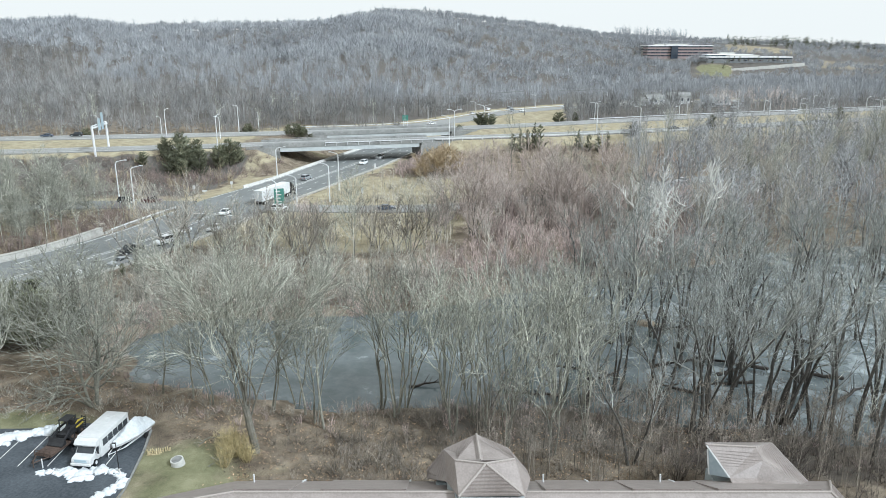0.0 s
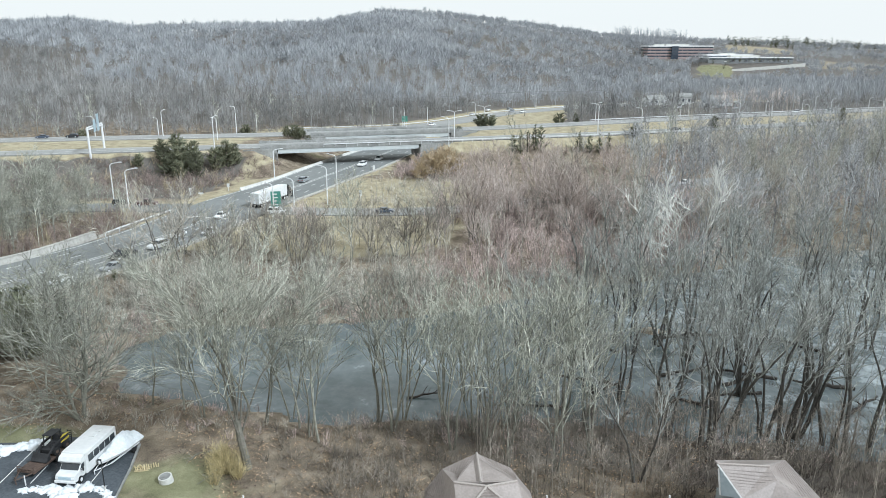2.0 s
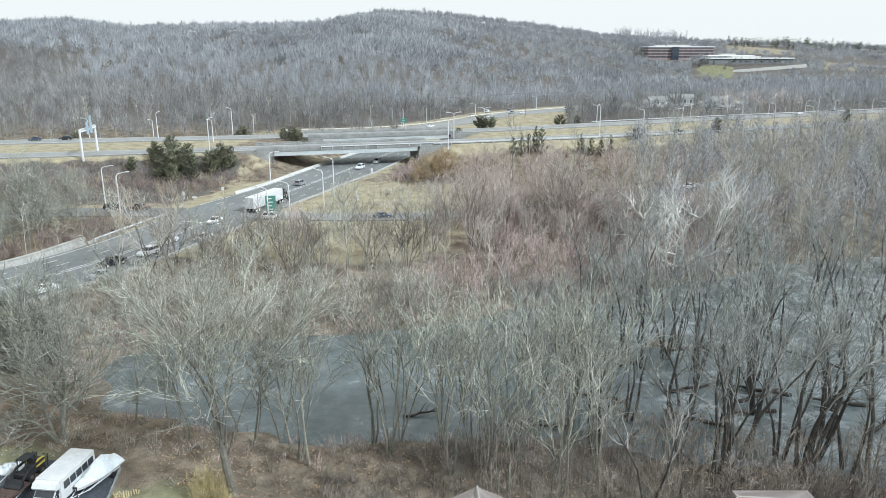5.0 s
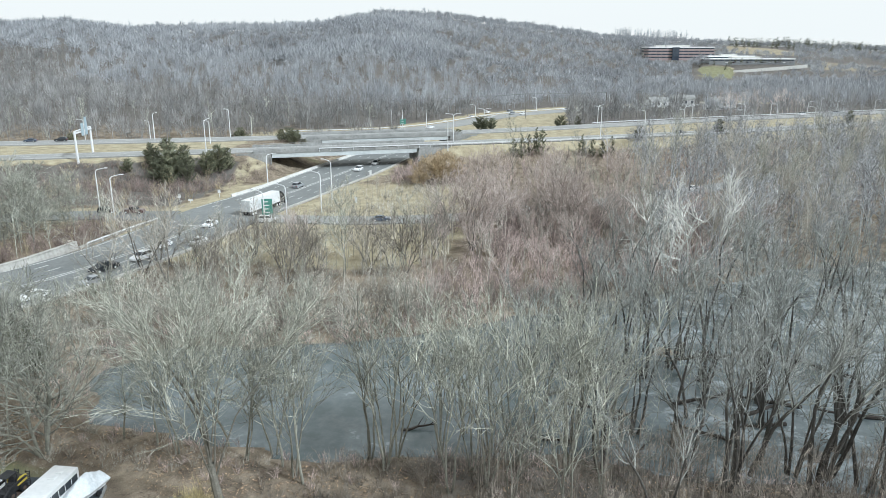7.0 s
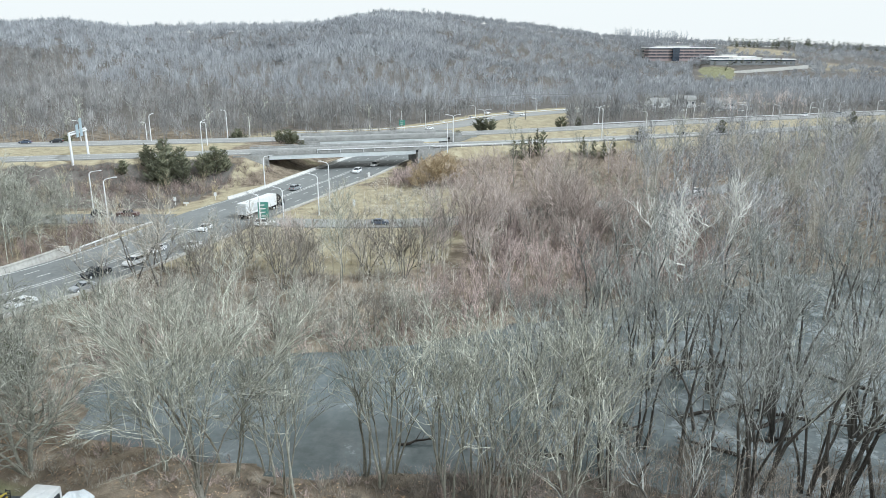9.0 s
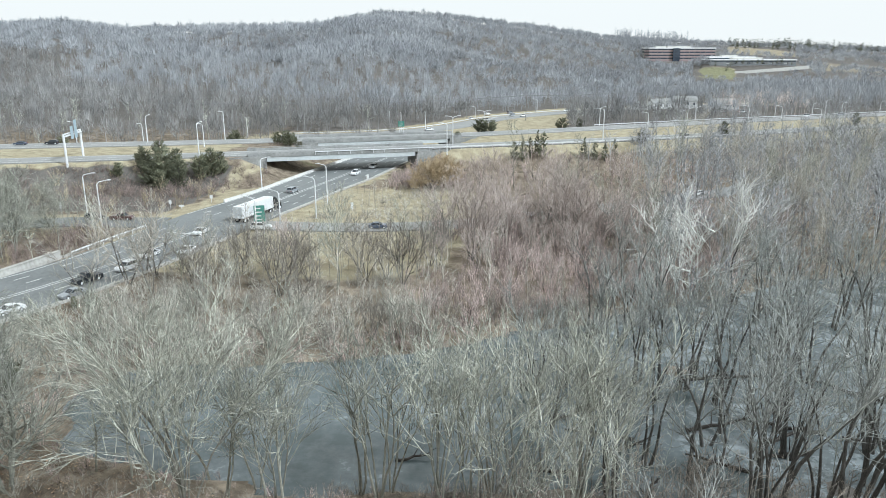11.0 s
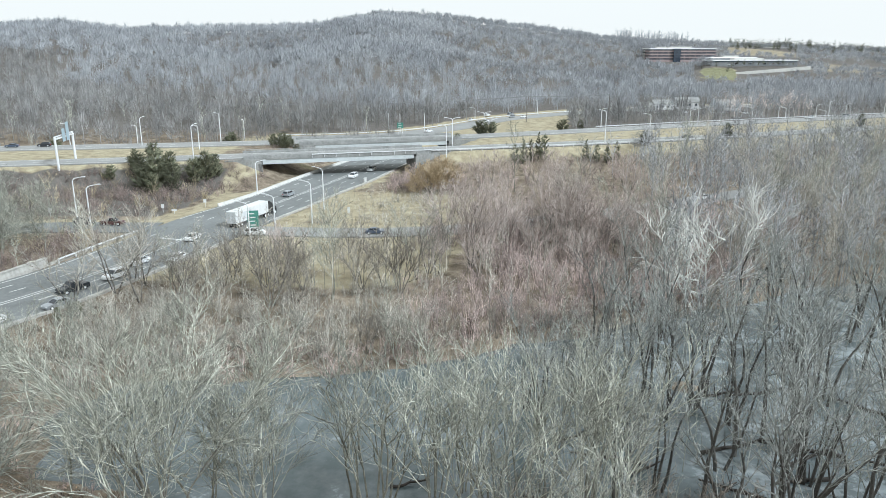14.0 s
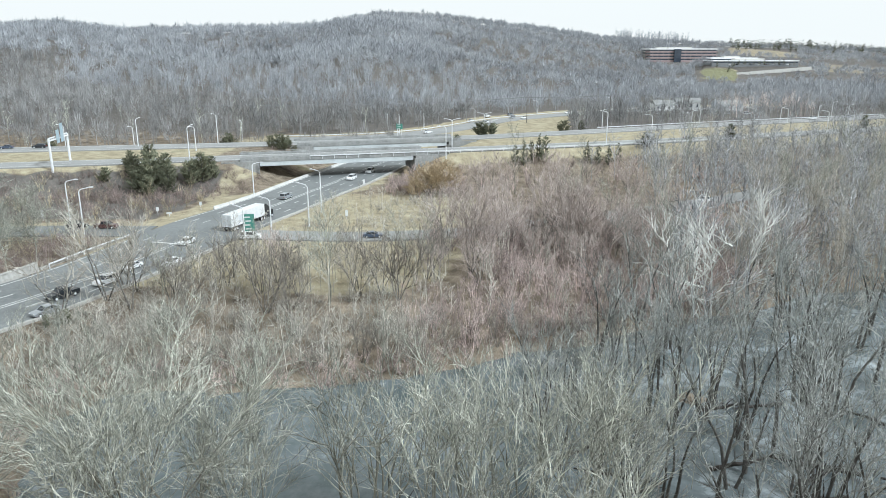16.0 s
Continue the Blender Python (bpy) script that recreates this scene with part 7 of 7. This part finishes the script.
# the long main roof, with a bent western wing
RY, RZ, EZ = 50.1, 9.0, 6.0
roof_face([(-17.0, 44.6, EZ), (35.0, 44.6, EZ), (31.5, RY, RZ), (-17.0, RY, RZ)], courses=False)
roof_face([(-18.8, 56.1, EZ), (-17.0, RY, RZ), (31.5, RY, RZ), (35.0, 56.1, EZ)], courses=False)
roof_face([(35.0, 44.6, EZ), (35.0, 56.1, EZ), (31.5, RY, RZ)])
roof_face([(-18.8, 56.1, EZ), (-31.0, 51.2, EZ), (-29.5, 46.2, RZ), (-17.0, RY, RZ)], courses=False)
roof_face([(-17.0, 44.6, EZ), (-17.0, RY, RZ), (-29.5, 46.2, RZ), (-28.0, 41.0, EZ)])
roof_face([(-31.0, 51.2, EZ), (-33.5, 44.6, EZ), (-28.0, 41.0, EZ), (-29.5, 46.2, RZ)])
ridge_cap((-17.0, RY, RZ), (31.5, RY, RZ))
ridge_cap((-29.5, 46.2, RZ), (-17.0, RY, RZ))
ridge_cap((35.0, 44.6, EZ), (31.5, RY, RZ))
ridge_cap((35.0, 56.1, EZ), (31.5, RY, RZ))

# the pavilion: a ridge running away, and a cross ridge with a hipped front
P0, P1 = (2.95, 56.0, 10.85), (3.08, 51.65, 10.95)
LF, RF, RM = (0.05, 56.08, 9.3), (5.86, 56.27, 9.3), (6.21, 55.65, 9.0)
LL, LB, RL = (-1.46, 55.43, 7.6), (-1.46, 55.28, 6.9), (7.32, 54.2, 8.4)
A, B, C = (0.97, 51.41, 11.1), (5.91, 51.58, 11.1), (3.49, 50.76, 11.2)
G0, G1 = (0.27, 51.7, 8.95), (7.3, 52.3, 8.95)
H0, H1 = (1.25, 48.8, 9.5), (6.45, 48.95, 9.5)
BL, BR = (0.9, 59.6, 6.6), (5.2, 59.6, 6.6)
roof_face([P0, P1, A, G0, LF])
roof_face([P0, RF, RM, B, P1])
roof_face([B, RM, RL, G1])
roof_face([LF, G0, LB, LL])
roof_face([P0, LF, BL, BR, RF])
roof_face([LF, LL, (-1.2, 58.0, 6.3), BL])
roof_face([RF, BR, (7.3, 57.6, 6.3), RL])
roof_face([A, C, H0, G0])
roof_face([C, B, G1, H1])
FRONT = roof_face([C, H1, H0], courses=False)
ridge_cap(P0, P1)
for p, q in ((A, C), (C, B), (C, H0), (C, H1)):
    ridge_cap(p, q)
bm = bmesh.new()
prism(bm, [(1.3, 0.85), (6.4, 1.0), (7.2, 4.3), (0.35, 3.7)], 6.0, 9.0, "z")
part("wall", bm, M["siding"], house)
bm = bmesh.new()
box(bm, 1.2, 48.68 - 48, 9.25, 6.5, 48.78 - 48, 9.42)
part("gutter", bm, M["trim_white"], house, "white gutter")
# shingle courses on the front hip
for k in range(1, 24):
    f = k / 24.0
    y, z = C[1] + (H0[1] - C[1]) * f, C[2] + (H0[2] - C[2]) * f
    x0, x1 = C[0] + (H0[0] - C[0]) * f, C[0] + (H1[0] - C[0]) * f
    bm = bmesh.new()
    box(bm, x0 + 0.1, y - 48 - 0.03, z - 0.02, x1 - 0.1, y - 48 + 0.03, z + 0.035)
    part("shingle_course", bm, M["shingle"], FRONT)
# the hipped eastern wing
R0, R1 = (24.1, 57.6, 8.8), (28.4, 57.2, 8.8)
N0, N1, V = (25.47, 55.13, 7.0), (27.88, 55.13, 7.0), (28.62, 56.0, 8.2)
F0, F1 = (25.6, 61.7, 6.6), (32.2, 61.7, 6.6)
EE, EM = (33.17, 53.9, 6.0), (31.65, 54.07, 6.8)
roof_face([R0, R1, V, N1, N0])
roof_face([R1, F1, EE, EM, V])
roof_face([R0, R1, F1, F0])
roof_face([V, EM, N1])
roof_face([N0, N1, (27.88, 54.5, 6.85), (25.47, 54.5, 6.85)], courses=False)
roof_face([N1, EM, (31.65, 53.5, 7.33), (27.88, 54.5, 6.85)], courses=False)
ridge_cap(R0, R1)
bm = bmesh.new()
slab(bm, [(24.2, 57.5 - 48, 8.62), (25.4, 55.2 - 48, 6.95), (24.13, 56.44 - 48, 6.5)], 0.06)
gable = part("gable_wall", bm, M["gable_blue"], house, "pale blue-grey gable wall")
for p, q in (((24.1, 57.6, 8.78), (25.47, 55.13, 6.98)), ((24.15, 57.4, 8.5), (24.13, 56.44, 6.5))):
    bm = bmesh.new()
    tube(bm, Vector(p) - Vector((0, 48, 0)), Vector(q) - Vector((0, 48, 0)), 0.09, sides=4)
    part("rake_trim", bm, M["trim_white"], gable)
# roof bays that carry the far slope past the eaves, and vent pipes
for x0, x1 in ((-17.2, -12.6), (-10.0, -3.0), (8.4, 12.9), (15.6, 20.6), (22.6, 31.0)):
    bm = bmesh.new()
    prism(bm, [(50.6 - 48, 8.96), (56.8 - 48, 5.65), (56.8 - 48, 5.35), (50.6 - 48, 8.7)], x0, x1, "x")
    part("roof_bay", bm, M["shingle"], house)
    bm = bmesh.new()
    prism(bm, [(55.4 - 48, 6.5), (56.8 - 48, 5.76), (56.8 - 48, 5.4), (55.4 - 48, 6.2)], x1 - 0.02, x1 + 0.1, "x")
    part("rake_trim", bm, M["trim_white"], house)
for x in (-16.8, 8.9, 19.3):
    bm = bmesh.new()
    tube(bm, (x, 55.2 - 48, 6.2), (x, 55.2 - 48, 7.3), 0.08, sides=8)
    part("vent_pipe", bm, M["trim_white"], house)

# ---------------------------------------------------------------- evergreens
CEDAR = [conifer(500 + k, 8.5, 5.6 + 1.4 * (k % 2), 15, 8, 0.48 - 0.14 * (k % 2)) for k in range(4)]
RIDGE_ME = [mesh_of("ridge_crown", w.v, w.f, M["needles"]) for w in (conifer(520, 8.5, 4.6, 8, 5, 0.6), conifer(521, 8.5, 5.6, 8, 5, 0.45))]
CEDAR_ME = [mesh_of("cedar_crown", w.v, w.f, M["needles"]) for w in CEDAR]
tk = Wood()
tk.limb([Vector((0, 0, -0.4)), Vector((0, 0, 3)), Vector((0, 0, 8.0))], [0.16, 0.09, 0], 6)
SPIRE_ME = [mesh_of("spire_crown", w.v, w.f, M["needles"]) for w in (conifer(530, 9, 3.0, 13, 6, 0.85), conifer(531, 9, 3.6, 13, 6, 0.75))]
CEDAR_TRUNK = mesh_of("cedar_trunk", tk.v, tk.f, M["bark_dark"])
rc = random.Random(21)
for k, (x, y, s) in enumerate([(-94, 243, 1.1), (-88, 240, 1.5), (-84, 242, 1.45), (-90, 236, 1.2), (-82, 238, 1.2), (-74, 245, 1.35), (-71.5, 247, 1.1), (-77, 243, 1.0), (-97, 247, 0.9), (-102, 240, 0.7), (-86, 232, 0.9), (-58, 289, 0.7), (-54, 290, 0.6), (-60, 97.5, 1.35), (-63.5, 104, 1.3), (-66, 99, 1.3), (-56.5, 101, 1.0), (-59, 131, 0.35), (-61, 129, 0.3),
                               (-97, 262, 0.8), (-88, 318, 0.9), (-86, 317, 0.9), (-63, 292, 0.7), (-60, 293, 0.8), (-57, 294, 0.65), (27, 276, 1.05), (30, 276, 1.35), (33, 278, 1.0), (36, 280, 1.25), (38, 279, 1.5), (54, 283, 1.1), (58, 283, 1.0), (62, 284, 1.2), (66, 286, 1.05), (80, 300, 0.9), (18, 336, 1.0), (20, 337, 0.75), (23, 338, 0.8), (7, 318, 1.0), (60, 372, 1.0), (70, 380, 0.8), (120, 320, 0.9), (200, 362, 0.9), (-150, 300, 0.7)]):
    z = float(land(np.array([x]), np.array([y]))[0])
    t = thing("cedar_tree", pose(x, y, z, 0, 0, rc.uniform(0, 360)) @ Matrix.Diagonal((s * rc.uniform(0.9, 1.25), s * rc.uniform(0.9, 1.2), s * rc.uniform(0.75, 0.95), 1)), "dark green cedar among dry grass and brush", "tree", "cedars by the highway")
    part("trunk", CEDAR_TRUNK, None, t)
    part("crown", SPIRE_ME[k % 2] if 26 < x < 70 and y < 300 else CEDAR_ME[k % 4], None, t)


for x, y, s in [(560, 1415, 1.9), (580, 1425, 1.5), (800, 1490, 1.7), (850, 1510, 1.9), (900, 1530, 1.6), (640, 1440, 1.7), (655, 1450, 2.0), (672, 1440, 2.3), (690, 1455, 1.8), (715, 1450, 2.2), (735, 1460, 1.6), (600, 1430, 1.5), (500, 1400, 1.5), (770, 1465, 1.8), (330, 985, 0.9), (345, 990, 0.8), (362, 985, 0.9), (380, 980, 0.8), (371, 968, 0.7)] + [(376 + 6.5 * k, 978 + 1.5 * (k % 3), 0.55 + 0.12 * ((k * 5) % 4)) for k in range(14)]:
    z = float(land(np.array([x]), np.array([y]))[0])
    t = thing("cedar_tree", pose(x, y, z, 0, 0, rc.uniform(0, 360)) @ Matrix.Diagonal((s, s, s, 1)), "dark evergreen on the far ridge", "tree", "evergreens on the hill")
    part("trunk", CEDAR_TRUNK, None, t)
    part("crown", RIDGE_ME[int(x) % 2], None, t)


# ---------------------------------------------------------------- buildings on the hill
def office(x, y, z, w, d, floors, fh, turn, label, wallmat, glass_tower=None):
    t = thing("office_building", pose(x, y, z, 0, 0, turn), label, "office building", "offices on the hill")
    for k in range(floors):
        bm = bmesh.new()
        box(bm, -w / 2, -d / 2, k * fh - (8 if k == 0 else 0), w / 2, d / 2, k * fh + fh * 0.55)
        part("wall_band", bm, wallmat, t)
        bm = bmesh.new()
        box(bm, -w / 2 + 0.5, -d / 2 + 0.5, k * fh + fh * 0.55, w / 2 - 0.5, d / 2 - 0.5, (k + 1) * fh)
        gl = part("window_band", bm, M["glass_far"], t, "dark ribbon windows")
        for j in range(int(w / 8)):
            bm = bmesh.new()
            xx = -w / 2 + 4 + j * 8
            box(bm, xx - 0.15, -d / 2 + 0.35, k * fh + fh * 0.55, xx + 0.15, -d / 2 + 0.5, (k + 1) * fh)
            part("mullion", bm, wallmat, gl)
    bm = bmesh.new()
    box(bm, -w / 2 - 0.4, -d / 2 - 0.4, floors * fh, w / 2 + 0.4, d / 2 + 0.4, floors * fh + 1.5)
    rf = part("roof", bm, M["roof_white"], t)
    bm = bmesh.new()
    box(bm, -w * 0.2, -d * 0.2, floors * fh + 1.3, w * 0.15, d * 0.2, floors * fh + 3.6)
    part("plant_room", bm, M["concrete"], rf)
    if glass_tower is not None:
        bm = bmesh.new()
        box(bm, glass_tower - 5, -d / 2 - 3, -6, glass_tower + 5, -d / 2 + 1, floors * fh + 0.6)
        part("entrance_tower", bm, M["glass_far"], t, "dark blue glass stair tower")


M["office_grey"] = surf("office_grey", (0.16, 0.17, 0.175), (0.26, 0.27, 0.275), 1, 0.2, 0.8, 0)
M["roof_white"] = surf("roof_white", (0.72, 0.73, 0.73), (0.86, 0.86, 0.85), 0.3, 0.05, 0.6, 0, space="World")
M["glass_far"] = surf("glass_far", (0.03, 0.04, 0.055), (0.07, 0.085, 0.11), 0.5, 0.1, 0.15, 0, spec=0.5, space="World")
office(356, 1118, 33.0, 98, 26, 4, 4.3, 0, "four-storey brown brick office block with ribbon windows", M["brick"], glass_tower=-9)
office(345, 1165, 42, 60, 22, 2, 4.3, 0, "pale office block behind trees on the hill", M["concrete"])
office(415, 1010, 30.5, 112, 40, 1, 4.0, -3, "low white office building with a long flat roof", M["office_grey"])
office(400, 1035, 33.5, 62, 22, 1, 4.2, -3, "low white office building with a flat roof", M["office_grey"])
for k in range(9):
    car(378 + 9.5 * k, 984.0 + (k % 2), float(land(np.array([378 + 9.5 * k]), np.array([984.0 + (k % 2)]))[0]), 90, (C_WHITE, C_BLACK, C_SILVER, C_BLUE)[k % 4], "suv", "car parked before the low white office")
for k in range(7):
    x, y = 138 + 9.2 * k, 478 + 3 * (k % 3)
    car(x, y, float(land(np.array([x]), np.array([y]))[0]) + 0.02, 20 + 60 * (k % 2), (C_WHITE, C_SILVER, C_WHITE, C_BLUE)[k % 4], "suv", "car parked on open ground beside low sheds")
for k, (x, y, turn) in enumerate([(17.9, 440.9, 60), (44.1, 476.7, 48), (50.6, 460.6, 228), (28.7, 465.1, 55)]):
    car(x, y, float(land(np.array([x]), np.array([y]))[0]) + 0.32, turn, (C_WHITE, C_SILVER, C_WHITE, C_WHITE)[k], "suv" if k % 2 else "sedan", "pale car on the road behind the highway")
# dark evergreens along the ridge behind the offices
pines = []
for _ in range(330):
    a = 0.385 + 0.27 * rng.random()
    y = float(np.interp(a, [0.25, 0.6], [1450, 1600])) * rng.uniform(0.97, 1.02)
    pines.append((a * y, y, float(land(np.array([a * y]), np.array([y]))[0]), rng.uniform(0, 6.28), rng.uniform(1.3, 2.1) * (1.25 if lumps(np.array([a * 900]), np.array([0.0]), 14, 2)[0] > 0.3 else 1.0), rng.uniform(0.85, 1.15)))
scatter("ridge_evergreens", [conifer(530 + k, 8.5, 6.4, 4, 3, 0.42) for k in range(3)], pines, M["needles"], "dark evergreen trees along the ridge", "woods", vary=0.2)
# pale drive and wall below the offices
wall_run("retaining_wall", along([(374, 948), (468, 948)], 14).tolist(), np.linspace(18.9, 26.4, 14), [(-0.5, -2), (0.5, -2), (0.5, 2.2), (-0.5, 2.2)], M["concrete"], "pale retaining wall along a drive on the hill", "wall")


def cottage(x, y, w, d, h, turn, wallmat, label):
    z = float(land(np.array([x]), np.array([y]))[0])
    t = thing("house", pose(x, y, z, 0, 0, turn), label, "house", "far houses")
    bm = bmesh.new()
    box(bm, -w / 2, -d / 2, -2, w / 2, d / 2, h)
    wl_ = part("wall", bm, wallmat, t)
    bm = bmesh.new()
    prism(bm, [(-d / 2 - 0.5, h - 0.1), (d / 2 + 0.5, h - 0.1), (0, h + d * 0.35)], -w / 2 - 0.4, w / 2 + 0.4, "x")
    part("roof", bm, M["bridge_conc"], t)
    for k in range(max(int(w / 4), 1)):
        bm = bmesh.new()
        xx = -w / 2 + 2 + k * 4
        box(bm, xx - 0.6, -d / 2 - 0.06, h * 0.4, xx + 0.6, -d / 2 + 0.02, h * 0.75)
        part("window", bm, M["glass_far"], wl_)


for x, y, w, d, h, turn in [(150, 512, 14, 8, 4, 10), (170, 522, 16, 8, 5, -8), (192, 508, 18, 9, 4, 5), (135, 500, 9, 7, 3.5, 0), (180, 488, 9, 6, 3.5, 0), (540, 1075, 12, 8, 4, 5)]:
    cottage(x, y, w, d, h, turn, M["trim_white"], "white low house among bare trees")

# power lines on poles along the foot of the wooded slope
def power_line(poles, sag):
    """Timber poles with a crossarm, and three cables from pole to pole; poles are (x, y, height of the arm)."""
    tops = []
    for x, y, top in poles:
        z = float(land(np.array([x]), np.array([y]))[0])
        t = thing("utility_pole", pose(x, y, z, 0, 0, 80), "weathered timber utility pole with a crossarm", "utility pole", "utility poles")
        h = top - z
        bm = bmesh.new()
        tube(bm, (0, 0, -1), (0, 0, h + 0.6), 0.2, 0.14, 7)
        part("pole", bm, M["bark_mid"], t)
        bm = bmesh.new()
        box(bm, -1.4, -0.08, h - 0.1, 1.4, 0.08, h + 0.1)
        arm = part("crossarm", bm, M["bark_mid"], t)
        for dx in (-1.2, 0.0, 1.2):
            bm = bmesh.new()
            tube(bm, (dx, 0, h + 0.1), (dx, 0, h + 0.4), 0.07, sides=6)
            part("insulator", bm, M["galv"], arm)
        tops.append(Vector((x, y, top + 0.4)))
    for dy in (-1.2, 0.0, 1.2):
        run = []
        for p, q in zip(tops, tops[1:]):
            run += [p.lerp(q, k / 8) + Vector((0, dy, -sag * (k / 2) * (1 - k / 8))) for k in range(8)]
        run.append(tops[-1] + Vector((0, dy, 0)))
        w = Wood()
        w.limb(run, [0.1] * len(run), 4)
        tagged(part("power_cable", mesh_of("power_cable", w.v, w.f, M["cable"]), None), "thick pale power cable strung between poles", "cable", "power cables")


M["cable"] = surf("cable", (0.16, 0.165, 0.17), (0.26, 0.265, 0.27), 2, 0.4, 0.5, 0)
power_line([(-150, 408, 17.0), (-105, 410, 17.2), (-60, 412, 17.3), (-14, 415, 17.8), (48, 423, 20.5), (95, 428, 21.2)], 0.3)
